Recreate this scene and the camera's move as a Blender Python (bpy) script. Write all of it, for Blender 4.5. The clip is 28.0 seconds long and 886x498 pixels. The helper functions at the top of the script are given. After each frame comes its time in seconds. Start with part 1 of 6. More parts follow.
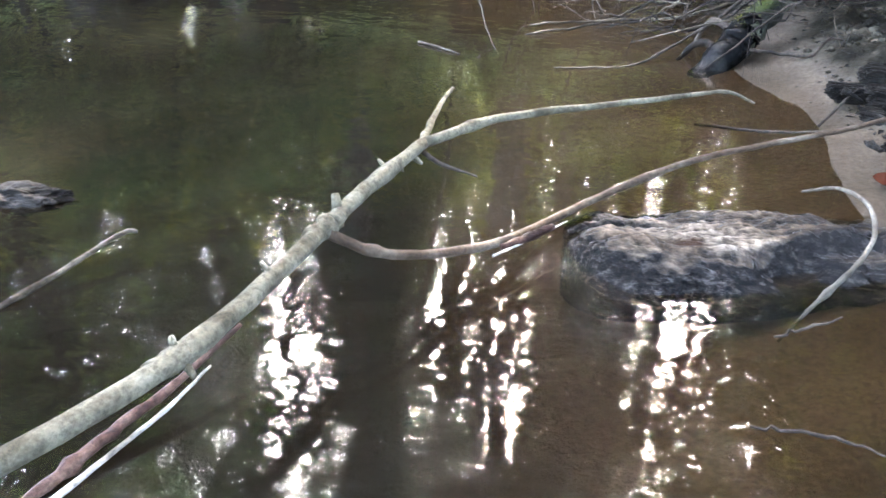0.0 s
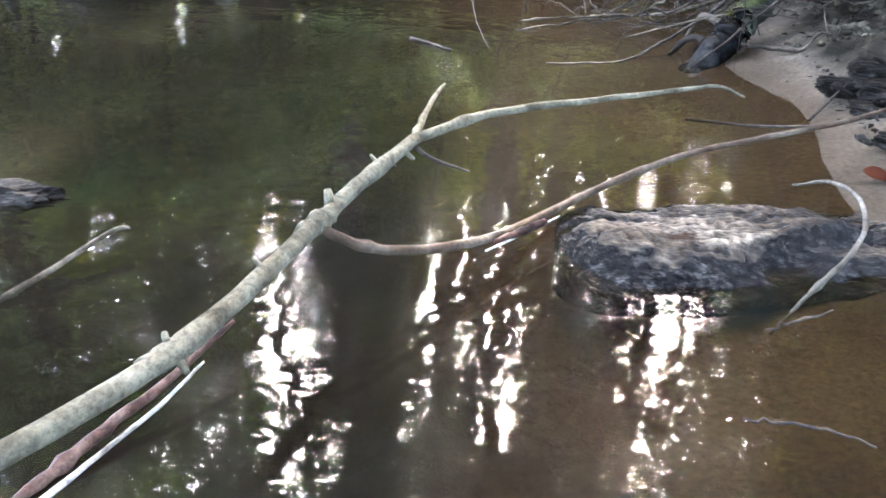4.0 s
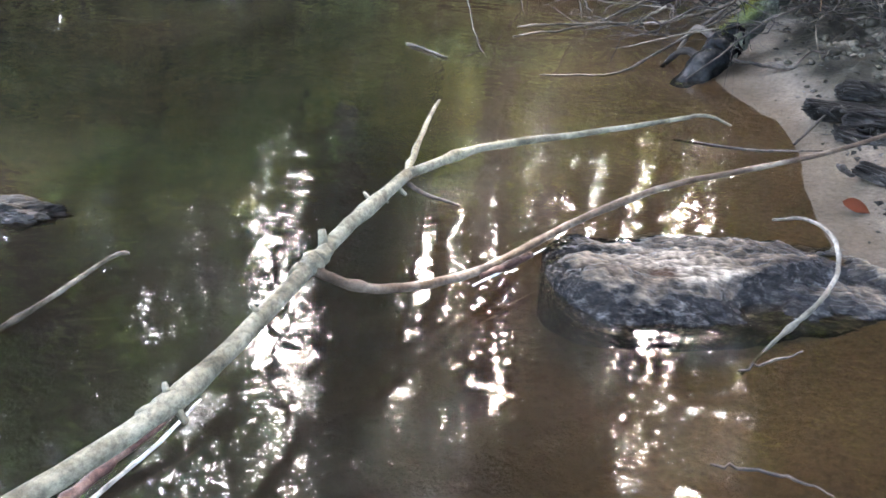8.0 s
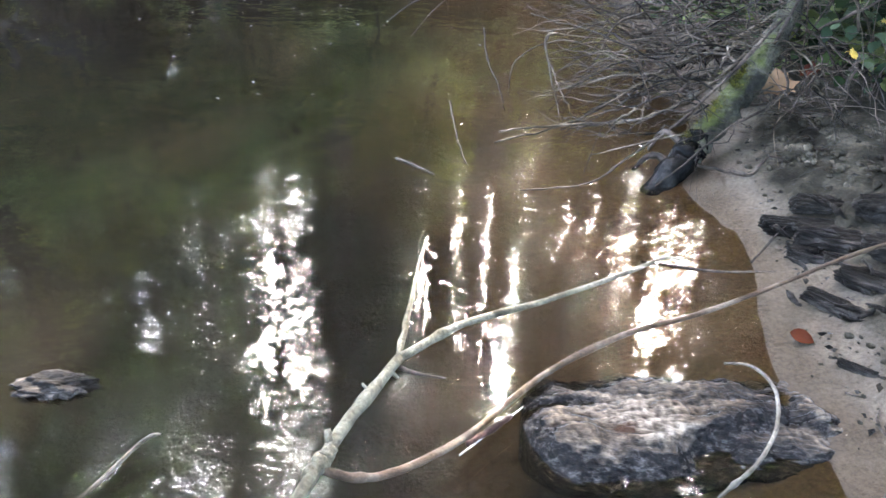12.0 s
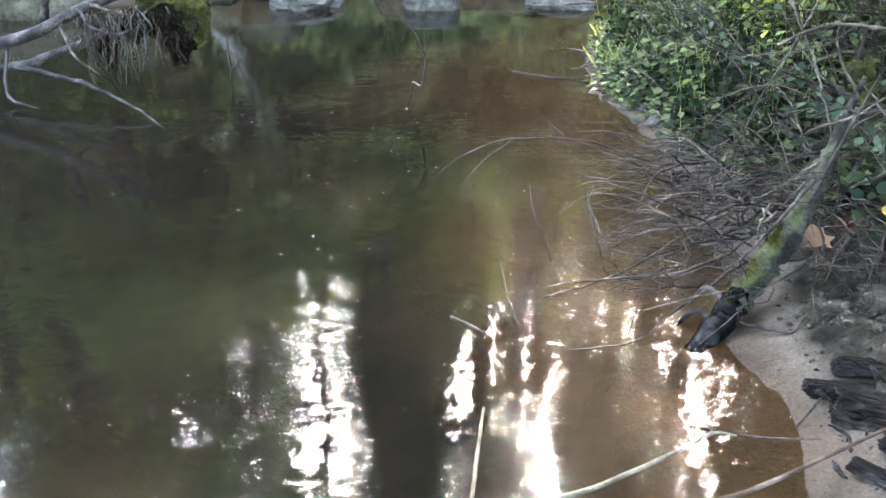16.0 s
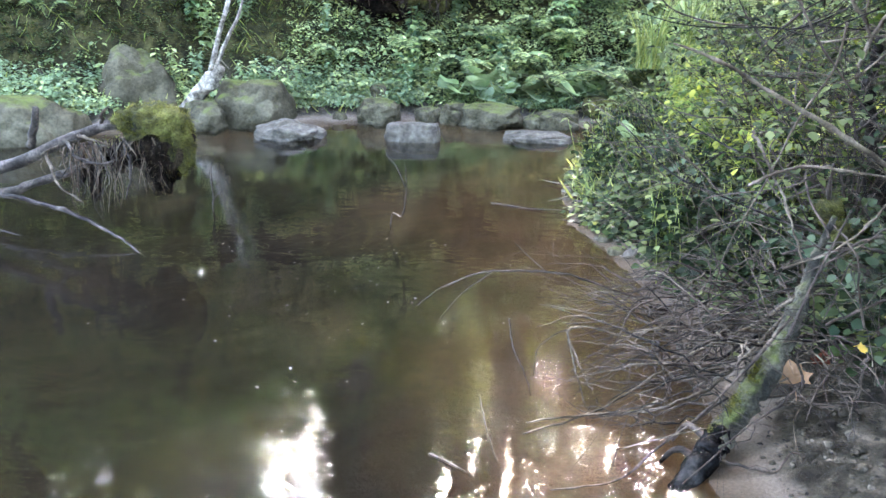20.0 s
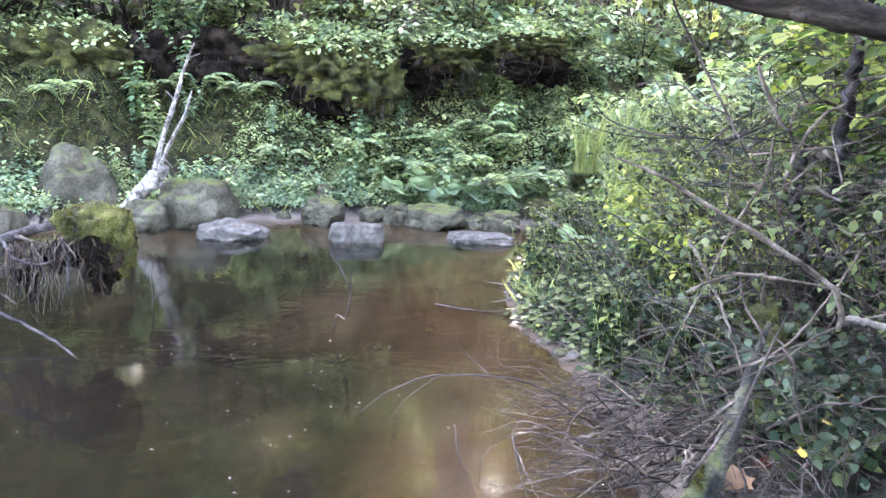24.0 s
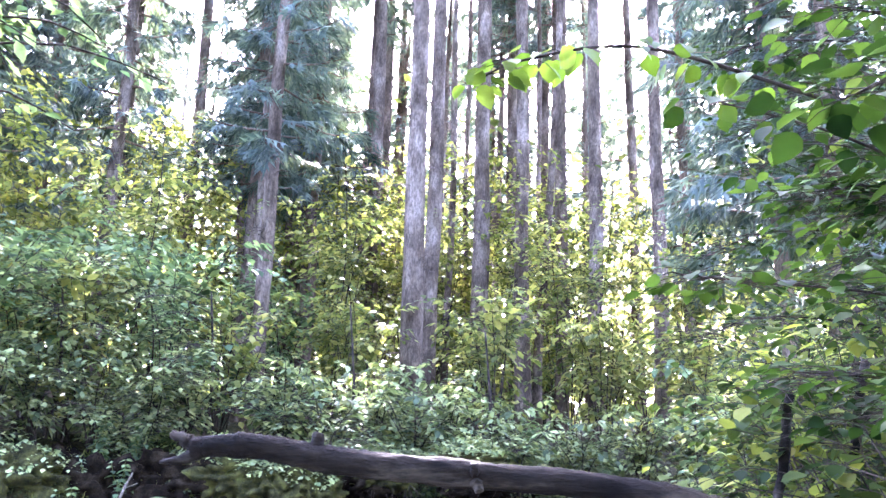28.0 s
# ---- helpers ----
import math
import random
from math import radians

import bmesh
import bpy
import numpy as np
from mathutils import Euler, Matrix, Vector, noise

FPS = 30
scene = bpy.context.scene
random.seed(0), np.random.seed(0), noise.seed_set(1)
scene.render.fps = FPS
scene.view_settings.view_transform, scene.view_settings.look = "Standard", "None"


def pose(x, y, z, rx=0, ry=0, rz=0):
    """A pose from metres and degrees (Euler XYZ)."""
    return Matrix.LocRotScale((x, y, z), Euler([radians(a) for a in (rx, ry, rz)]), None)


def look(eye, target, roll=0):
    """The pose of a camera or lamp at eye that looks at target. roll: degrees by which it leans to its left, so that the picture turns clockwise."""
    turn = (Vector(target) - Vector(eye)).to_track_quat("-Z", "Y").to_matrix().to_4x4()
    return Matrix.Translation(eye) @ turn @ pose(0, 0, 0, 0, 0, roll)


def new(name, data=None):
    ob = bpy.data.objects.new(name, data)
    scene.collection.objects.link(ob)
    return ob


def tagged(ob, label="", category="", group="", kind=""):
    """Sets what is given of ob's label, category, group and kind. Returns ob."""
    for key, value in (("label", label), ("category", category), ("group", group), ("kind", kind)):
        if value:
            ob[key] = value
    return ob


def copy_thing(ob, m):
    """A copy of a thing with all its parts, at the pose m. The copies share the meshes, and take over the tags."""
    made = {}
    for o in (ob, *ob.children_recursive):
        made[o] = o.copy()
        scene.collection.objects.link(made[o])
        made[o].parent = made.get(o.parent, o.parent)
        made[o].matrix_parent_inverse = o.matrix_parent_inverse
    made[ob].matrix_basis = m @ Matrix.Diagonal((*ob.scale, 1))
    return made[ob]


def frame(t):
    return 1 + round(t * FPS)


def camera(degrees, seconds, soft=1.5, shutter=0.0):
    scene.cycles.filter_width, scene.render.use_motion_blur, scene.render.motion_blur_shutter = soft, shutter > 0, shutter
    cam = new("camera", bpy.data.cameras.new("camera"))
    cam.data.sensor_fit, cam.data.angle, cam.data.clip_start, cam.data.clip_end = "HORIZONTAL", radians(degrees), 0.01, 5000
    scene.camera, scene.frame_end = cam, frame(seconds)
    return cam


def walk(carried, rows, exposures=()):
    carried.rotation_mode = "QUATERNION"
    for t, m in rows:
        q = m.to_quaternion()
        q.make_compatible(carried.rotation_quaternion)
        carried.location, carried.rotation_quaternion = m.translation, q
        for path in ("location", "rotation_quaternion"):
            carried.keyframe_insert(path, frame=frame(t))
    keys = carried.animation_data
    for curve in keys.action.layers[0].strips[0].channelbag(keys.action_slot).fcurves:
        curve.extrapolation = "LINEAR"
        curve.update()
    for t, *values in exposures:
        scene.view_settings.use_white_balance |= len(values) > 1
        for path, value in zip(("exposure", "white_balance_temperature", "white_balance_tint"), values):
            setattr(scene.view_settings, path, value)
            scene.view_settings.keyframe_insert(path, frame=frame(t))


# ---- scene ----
cam = camera(53.5, 28.0)
PATH = [
    (0, (0.297, 0.154, 0.735), (0.045, 1.895, -0.218), 2.8),
    (0.5, (0.299, 0.156, 0.733), (0.057, 1.898, -0.218), 2.7),
    (1, (0.298, 0.152, 0.733), (0.052, 1.894, -0.219), 2.6),
    (1.5, (0.296, 0.155, 0.728), (0.042, 1.892, -0.231), 2.4),
    (2, (0.295, 0.155, 0.727), (0.039, 1.891, -0.232), 2.3),
    (2.5, (0.295, 0.148, 0.729), (0.046, 1.889, -0.223), 2.5),
    (3, (0.294, 0.149, 0.728), (0.057, 1.893, -0.222), 2.6),
    (3.5, (0.296, 0.152, 0.73), (0.06, 1.893, -0.224), 2.6),
    (5.5, (0.302, 0.15, 0.744), (0.073, 1.883, -0.228), 3.8),
    (6, (0.306, 0.15, 0.752), (0.081, 1.87, -0.242), 4.0),
    (6.5, (0.301, 0.152, 0.771), (0.081, 1.866, -0.237), 4.2),
    (7, (0.302, 0.153, 0.792), (0.087, 1.862, -0.224), 4.4),
    (7.5, (0.298, 0.157, 0.819), (0.088, 1.871, -0.189), 4.5),
    (8, (0.297, 0.158, 0.855), (0.086, 1.866, -0.164), 4.5),
    (8.5, (0.305, 0.151, 0.902), (0.09, 1.85, -0.132), 4.5),
    (9, (0.305, 0.149, 0.937), (0.086, 1.847, -0.097), 4.4),
    (9.5, (0.303, 0.147, 0.973), (0.086, 1.836, -0.075), 4.3),
    (10, (0.311, 0.151, 1.018), (0.103, 1.838, -0.036), 4.2),
    (10.5, (0.315, 0.149, 1.082), (0.111, 1.834, 0.025), 3.4),
    (11, (0.317, 0.146, 1.142), (0.115, 1.829, 0.08), 3.0),
    (11.5, (0.306, 0.147, 1.215), (0.104, 1.829, 0.153), 2.7),
    (12, (0.303, 0.149, 1.276), (0.095, 1.847, 0.242), 2.4),
    (12.5, (0.299, 0.149, 1.337), (0.097, 1.858, 0.318), 2.3),
    (14.5, (0.283, 0.127, 1.512), (-0.005, 1.826, 0.496), 0.9),
    (15, (0.228, 0.104, 1.502), (-0.042, 1.832, 0.531), 1.4),
    (15.5, (0.266, 0.1, 1.521), (-0.043, 1.855, 0.615), 0.5),
    (16, (0.25, 0.106, 1.556), (-0.062, 1.887, 0.701), 0.4),
    (16.5, (0.251, 0.108, 1.567), (-0.075, 1.909, 0.761), 0.2),
    (17, (0.248, 0.128, 1.564), (-0.082, 1.941, 0.787), 0.3),
    (17.5, (0.253, 0.115, 1.571), (-0.08, 1.936, 0.814), 0.3),
    (18, (0.252, 0.116, 1.578), (-0.079, 1.945, 0.84), 0.4),
    (18.5, (0.257, 0.12, 1.577), (-0.068, 1.963, 0.871), 0.4),
    (19, (0.246, 0.114, 1.586), (-0.069, 1.972, 0.918), 0.7),
    (19.5, (0.242, 0.118, 1.591), (-0.063, 1.992, 0.961), 1.0),
    (20, (0.245, 0.118, 1.589), (-0.04, 2.007, 0.997), 1.3),
    (20.5, (0.244, 0.116, 1.6), (-0.029, 2.017, 1.04), 1.4),
    (21, (0.245, 0.12, 1.6), (-0.01, 2.036, 1.086), 1.7),
    (21.5, (0.25, 0.118, 1.607), (0.014, 2.047, 1.136), 1.9),
    (23.5, (0.243, 0.109, 1.614), (0.078, 2.062, 1.214), 2.4),
    (24, (0.234, 0.109, 1.625), (0.065, 2.066, 1.25), 2.3),
    (24.5, (0.242, 0.125, 1.656), (0.05, 2.088, 1.329), 2.2),
    (25, (0.248, 0.105, 1.711), (0.064, 2.089, 1.539), 2.3),
    (25.5, (0.268, 0.095, 1.772), (0.117, 2.089, 1.766), 2.6),
    (26, (0.276, 0.096, 1.818), (0.165, 2.091, 1.909), 3.5),
    (26.5, (0.26, 0.089, 1.846), (0.121, 2.081, 1.96), 3.4),
    (27, (0.24, 0.11, 1.889), (0.069, 2.096, 2.054), 3.4),
    (27.5, (0.273, 0.096, 1.972), (0.175, 2.061, 2.333), 2.2),
    (28, (0.283, -0.029, 1.963), (0.203, 1.906, 2.461), 1.6),
]
walk(cam, [(t, look(eye, target, roll)) for t, eye, target, roll in PATH], [(0, 6.42, 6100, 10), (12, 6.42, 6100, 10), (17, 6.62, 6100, 9), (21, 6.82, 6120, 15), (25, 7.1, 5950, 28), (27, 6.9, 5650, 32), (28, 6.6, 5550, 32)])

# ---- light ----
SUN_AZ, SUN_EL = radians(-1.4), radians(39.5)          # azimuth from +y towards +x
world = bpy.data.worlds.new("sky")
scene.world = world
world.use_nodes = True
wn = world.node_tree
sky = wn.nodes.new("ShaderNodeTexSky")
sky.sky_type, sky.sun_disc = "NISHITA", False
sky.sun_elevation, sky.sun_rotation = SUN_EL, SUN_AZ
sky.air_density, sky.dust_density, sky.ozone_density = 0.7, 2.6, 0.3
wn.links.new(sky.outputs[0], wn.nodes["Background"].inputs[0])
wn.nodes["Background"].inputs[1].default_value = 0.15
lamp = bpy.data.lights.new("sun", "SUN")
lamp.energy, lamp.angle, lamp.color = 2.0, radians(0.53), (1.0, 0.94, 0.84)
sun = new("sun", lamp)
to_sun = Vector((math.sin(SUN_AZ) * math.cos(SUN_EL), math.cos(SUN_AZ) * math.cos(SUN_EL), math.sin(SUN_EL)))
sun.matrix_world = look(to_sun * 50, (0, 0, 0))


# ---- materials ----
def shader(name):
    m = bpy.data.materials.new(name)
    m.use_nodes = True
    t = m.node_tree
    return m, t, t.nodes["Principled BSDF"], t.nodes["Material Output"]


def add(t, kind, **inputs):
    n = t.nodes.new("ShaderNode" + kind)
    for k, v in inputs.items():
        n.inputs[k.replace("_", " ")].default_value = v
    return n


def ramp(t, source, stops):
    n = t.nodes.new("ShaderNodeValToRGB")
    el = n.color_ramp.elements
    while len(el) < len(stops):
        el.new(0.5)
    for e, (p, c) in zip(el, stops):
        e.position, e.color = p, (*c, 1)
    t.links.new(source, n.inputs[0])
    return n.outputs[0]


def blend(t, fac, a, b, mode="MIX"):
    n = t.nodes.new("ShaderNodeMix")
    n.data_type, n.blend_type = "RGBA", mode
    for sock, v in ((n.inputs[0], fac), (n.inputs[6], a), (n.inputs[7], b)):
        if isinstance(v, (int, float)):
            sock.default_value = v
        elif isinstance(v, tuple):
            sock.default_value = (*v, 1)
        else:
            t.links.new(v, sock)
    return n.outputs[2]


def place_of(t, stretch=(1, 1, 1)):
    c = t.nodes.new("ShaderNodeTexCoord")
    m = t.nodes.new("ShaderNodeMapping")
    m.inputs["Scale"].default_value = stretch
    t.links.new(c.outputs["Object"], m.inputs["Vector"])
    return m.outputs[0]


def grain(t, where, scale, detail=6.0, rough=0.6):
    n = add(t, "TexNoise", Scale=scale, Detail=detail, Roughness=rough)
    t.links.new(where, n.inputs["Vector"])
    return n.outputs["Fac"]


def bumped(t, bsdf, height, strength, distance):
    b = add(t, "Bump", Strength=strength, Distance=distance)
    t.links.new(height, b.inputs["Height"])
    t.links.new(b.outputs[0], bsdf.inputs["Normal"])


def solid(name, dark, mid, light, big=3.0, fine=40.0, rough=0.85, bump=0.6, depth=0.01, stretch=(1, 1, 1), moss=None, amount=0.5, gloss=0.06, speck=0.75):
    """A rough natural surface: broad patches, fine grain, optional moss on what faces up."""
    m, t, b, _ = shader(name)
    w = place_of(t, stretch)
    broad, small = grain(t, w, big), grain(t, w, fine, 8.0, 0.7)
    col = ramp(t, broad, [(0.35, dark), (0.5, mid), (0.66, light)])
    col = blend(t, speck, col, ramp(t, small, [(0.36, (0.16, 0.16, 0.16)), (0.5, (0.62, 0.62, 0.62)), (0.63, (1, 1, 1))]), "MULTIPLY")
    col = blend(t, 1.0, col, (1.5, 1.5, 1.5), "MULTIPLY")
    if moss:
        g = t.nodes.new("ShaderNodeNewGeometry")
        s = t.nodes.new("ShaderNodeSeparateXYZ")
        t.links.new(g.outputs["Normal"], s.inputs[0])
        mx = t.nodes.new("ShaderNodeMath")
        mx.operation = "MULTIPLY"
        t.links.new(s.outputs[2], mx.inputs[0])
        t.links.new(grain(t, w, big * 1.7), mx.inputs[1])
        f = ramp(t, mx.outputs[0], [(amount - 0.12, (0, 0, 0)), (amount + 0.12, (1, 1, 1))])
        col = blend(t, f, col, moss)
    t.links.new(col, b.inputs["Base Color"])
    b.inputs["Roughness"].default_value = rough
    b.inputs["Specular IOR Level"].default_value = gloss
    both = t.nodes.new("ShaderNodeMath")
    both.operation = "ADD"
    t.links.new(broad, both.inputs[0])
    t.links.new(small, both.inputs[1])
    bumped(t, b, both.outputs[0], bump, depth)
    return m


def leafy(name, dark, mid, light, sheer=0.45, rough=0.5, odd=None, gloss=0.2):
    """Thin leaves: each leaf has its own tint, and lets light through."""
    m, t, b, out = shader(name)
    g = t.nodes.new("ShaderNodeNewGeometry")
    stops = [(0.05, dark), (0.5, mid), (0.95, light)]
    if odd:
        stops.append((0.985, odd))
    col = ramp(t, g.outputs["Random Per Island"], stops)
    w = place_of(t)
    col = blend(t, 0.5, col, ramp(t, grain(t, w, 9.0, 4.0), [(0.3, (0.45, 0.45, 0.45)), (0.7, (1, 1, 1))]), "MULTIPLY")
    col = blend(t, 1.0, col, ramp(t, grain(t, w, 1.4, 3.0), [(0.36, (0.54, 0.53, 0.57)), (0.64, (1.5, 1.27, 1.42))]), "MULTIPLY")
    t.links.new(col, b.inputs["Base Color"])
    b.inputs["Roughness"].default_value = rough
    b.inputs["Specular IOR Level"].default_value = gloss
    tr = t.nodes.new("ShaderNodeBsdfTranslucent")
    t.links.new(blend(t, 1.0, col, (1.4, 1.45, 0.85), "MULTIPLY"), tr.inputs["Color"])
    mix = t.nodes.new("ShaderNodeMixShader")
    mix.inputs[0].default_value = sheer
    t.links.new(b.outputs[0], mix.inputs[1])
    t.links.new(tr.outputs[0], mix.inputs[2])
    t.links.new(mix.outputs[0], out.inputs["Surface"])
    return m


def make_water():
    m, t, b, out = shader("stream_water")
    t.nodes.remove(b)
    w = place_of(t, (1.0, 1.3, 1.0))
    total = None
    for scale, size in ((1.3, 0.6), (4.5, 0.26), (13.0, 0.115), (30.0, 0.055)):
        n = t.nodes.new("ShaderNodeMath")
        n.operation = "MULTIPLY_ADD"
        t.links.new(grain(t, w, scale, 1.0, 0.4), n.inputs[0])
        n.inputs[1].default_value = size
        if total:
            t.links.new(total, n.inputs[2])
        else:
            n.inputs[2].default_value = 0.0
        total = n.outputs[0]
    bump = add(t, "Bump", Strength=0.5, Distance=0.012)
    t.links.new(total, bump.inputs["Height"])
    clear = t.nodes.new("ShaderNodeBsdfTransparent")
    clear.inputs[0].default_value = (0.78, 0.69, 0.53, 1)
    murk = add(t, "BsdfDiffuse", Color=(0.034, 0.028, 0.02, 1))
    body = t.nodes.new("ShaderNodeMixShader")
    body.inputs[0].default_value = 0.06
    t.links.new(clear.outputs[0], body.inputs[1])
    t.links.new(murk.outputs[0], body.inputs[2])
    shine = add(t, "BsdfGlossy", Color=(1, 1, 1, 1), Roughness=0.0)
    t.links.new(bump.outputs[0], shine.inputs["Normal"])
    fr = add(t, "Fresnel", IOR=1.33)
    t.links.new(bump.outputs[0], fr.inputs["Normal"])
    mix = t.nodes.new("ShaderNodeMixShader")
    t.links.new(fr.outputs[0], mix.inputs[0])
    t.links.new(body.outputs[0], mix.inputs[1])
    t.links.new(shine.outputs[0], mix.inputs[2])
    t.links.new(mix.outputs[0], out.inputs["Surface"])
    return m


def make_ground():
    """Wet sand by the water, dark mud and leaf litter further up."""
    m, t, b, _ = shader("stream_bank_soil")
    w = place_of(t)
    g = t.nodes.new("ShaderNodeNewGeometry")
    s = t.nodes.new("ShaderNodeSeparateXYZ")
    t.links.new(g.outputs["Position"], s.inputs[0])
    wob = t.nodes.new("ShaderNodeMath")
    wob.operation = "MULTIPLY_ADD"
    t.links.new(grain(t, w, 2.5), wob.inputs[0])
    wob.inputs[1].default_value = 0.08
    t.links.new(s.outputs[2], wob.inputs[2])
    sand = ramp(t, grain(t, w, 1.8), [(0.3, (0.062, 0.047, 0.032)), (0.5, (0.105, 0.08, 0.056)), (0.7, (0.15, 0.118, 0.085))])
    # dark silty bed, deepened to stand in for light lost underwater
    murk = ramp(t, grain(t, w, 1.3), [(0.3, (0.003, 0.0026, 0.0014)), (0.5, (0.0056, 0.0048, 0.0027)), (0.7, (0.010, 0.0083, 0.005))])
    mud = ramp(t, grain(t, w, 9.0, 8.0, 0.7), [(0.34, (0.007, 0.0055, 0.0034)), (0.5, (0.024, 0.0195, 0.0125)), (0.66, (0.075, 0.061, 0.041))])
    sand = blend(t, ramp(t, wob.outputs[0], [(0.05, (1, 1, 1)), (0.085, (0, 0, 0))]), sand, blend(t, 1.0, sand, (0.54, 0.49, 0.43), "MULTIPLY"))
    col = blend(t, ramp(t, wob.outputs[0], [(0.075, (0, 0, 0)), (0.12, (1, 1, 1))]), sand, mud)
    litter = ramp(t, grain(t, w, 6.0, 8.0, 0.7), [(0.36, (0.006, 0.005, 0.002)), (0.5, (0.022, 0.019, 0.007)), (0.64, (0.06, 0.052, 0.018))])
    col = blend(t, ramp(t, wob.outputs[0], [(0.4, (0, 0, 0)), (0.7, (1, 1, 1))]), col, litter)
    # bed colour darkens with depth, painting in the murky water's dimming
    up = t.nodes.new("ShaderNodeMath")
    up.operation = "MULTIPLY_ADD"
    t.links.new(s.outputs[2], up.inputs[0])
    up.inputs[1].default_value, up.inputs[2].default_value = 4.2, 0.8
    col = blend(t, ramp(t, up.outputs[0], [(0.05, (0, 0, 0)), (0.58, (1, 1, 1))]), murk, col)
    speck = ramp(t, grain(t, w, 90.0, 6.0, 0.75), [(0.3, (0.35, 0.35, 0.35)), (0.6, (1, 1, 1))])
    col = blend(t, 0.8, col, speck, "MULTIPLY")
    t.links.new(col, b.inputs["Base Color"])
    b.inputs["Roughness"].default_value = 0.75
    b.inputs["Specular IOR Level"].default_value = 0.04
    bumped(t, b, grain(t, w, 22.0, 9.0, 0.75), 1.0, 0.02)
    return m


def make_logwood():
    """Weathered wood: pale where it stands proud, wet near the water, rusty in patches; shade painted into creases and
    steep faces.
    """
    m, t, b, _ = shader("rotten_log_wood")
    w = place_of(t, (0.5, 1, 1))
    g = t.nodes.new("ShaderNodeNewGeometry")
    s = t.nodes.new("ShaderNodeSeparateXYZ")
    t.links.new(g.outputs["Position"], s.inputs[0])
    broad, crumb, fine = grain(t, w, 9.0, 5.0, 0.6), grain(t, w, 70.0, 8.0, 0.75), grain(t, w, 210.0, 6.0, 0.7)
    dry = ramp(t, broad, [(0.38, (0.055, 0.038, 0.025)), (0.5, (0.135, 0.099, 0.066)), (0.62, (0.25, 0.194, 0.137))])
    # shade painted into the hollows by curvature, ridges lightened
    crease_shade = ramp(t, g.outputs["Pointiness"], [(0.46, (0.12, 0.1, 0.09)), (0.5, (0.75, 0.75, 0.75)), (0.54, (1.4, 1.4, 1.4))])
    dry = blend(t, 1.0, dry, crease_shade, "MULTIPLY")
    dry = blend(t, 0.75, dry, ramp(t, crumb, [(0.4, (0.12, 0.1, 0.09)), (0.54, (1, 1, 1))]), "MULTIPLY")
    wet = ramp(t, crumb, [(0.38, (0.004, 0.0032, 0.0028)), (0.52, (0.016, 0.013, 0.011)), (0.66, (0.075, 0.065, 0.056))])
    # the dark wet colour also follows slope, painting shade on the steep front
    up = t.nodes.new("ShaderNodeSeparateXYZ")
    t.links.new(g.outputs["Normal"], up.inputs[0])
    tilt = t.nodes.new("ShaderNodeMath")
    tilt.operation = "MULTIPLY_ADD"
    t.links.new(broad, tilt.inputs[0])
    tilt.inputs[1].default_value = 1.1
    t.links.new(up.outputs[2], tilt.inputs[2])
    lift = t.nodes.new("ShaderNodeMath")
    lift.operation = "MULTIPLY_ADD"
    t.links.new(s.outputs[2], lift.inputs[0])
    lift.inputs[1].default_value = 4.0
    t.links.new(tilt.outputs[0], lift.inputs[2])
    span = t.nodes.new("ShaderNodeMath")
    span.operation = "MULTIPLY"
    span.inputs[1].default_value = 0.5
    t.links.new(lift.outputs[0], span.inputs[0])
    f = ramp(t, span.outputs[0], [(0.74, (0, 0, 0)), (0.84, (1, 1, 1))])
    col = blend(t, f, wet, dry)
    spot = t.nodes.new("ShaderNodeVectorMath")
    spot.operation = "DISTANCE"
    spot.inputs[1].default_value = (0.53, 1.535, 0.05)
    t.links.new(g.outputs["Position"], spot.inputs[0])
    ragged = t.nodes.new("ShaderNodeMath")
    ragged.operation = "MULTIPLY_ADD"
    t.links.new(grain(t, w, 22.0, 4.0), ragged.inputs[0])
    ragged.inputs[1].default_value = 0.14
    t.links.new(spot.outputs["Value"], ragged.inputs[2])
    rust = ramp(t, ragged.outputs[0], [(0.082, (0.9, 0.9, 0.9)), (0.097, (0, 0, 0))])
    col = blend(t, rust, col, (0.03, 0.0135, 0.007))
    col = blend(t, 0.6, col, ramp(t, fine, [(0.35, (0.4, 0.4, 0.4)), (0.6, (1, 1, 1))]), "MULTIPLY")
    t.links.new(col, b.inputs["Base Color"])
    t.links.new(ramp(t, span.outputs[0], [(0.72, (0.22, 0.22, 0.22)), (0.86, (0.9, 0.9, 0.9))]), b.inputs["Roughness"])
    b.inputs["Specular IOR Level"].default_value = 0.05
    both = t.nodes.new("ShaderNodeMath")
    both.operation = "MULTIPLY_ADD"
    t.links.new(crumb, both.inputs[0])
    both.inputs[1].default_value = 2.0
    t.links.new(fine, both.inputs[2])
    bumped(t, b, both.outputs[0], 1.0, 0.006)
    return m


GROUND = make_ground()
WATER = make_water()
ROCK = solid("river_stone", (0.0185, 0.015, 0.0083), (0.035, 0.029, 0.017), (0.056, 0.047, 0.028), 3.5, 30, 0.85, 0.9, 0.02, moss=(0.055, 0.06, 0.014), amount=0.46, speck=0.6, gloss=0.03)
PALE_ROCK = solid("pale_stone", (0.026, 0.021, 0.0142), (0.045, 0.037, 0.0262), (0.072, 0.06, 0.044), 5.0, 22, 0.85, 0.9, 0.015, speck=0.6)
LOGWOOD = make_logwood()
TWIG = solid("grey_green_bark", (0.033, 0.0265, 0.0165), (0.07, 0.058, 0.037), (0.112, 0.095, 0.063), 14, 120, 0.85, 0.7, 0.003, speck=0.6, gloss=0.02)
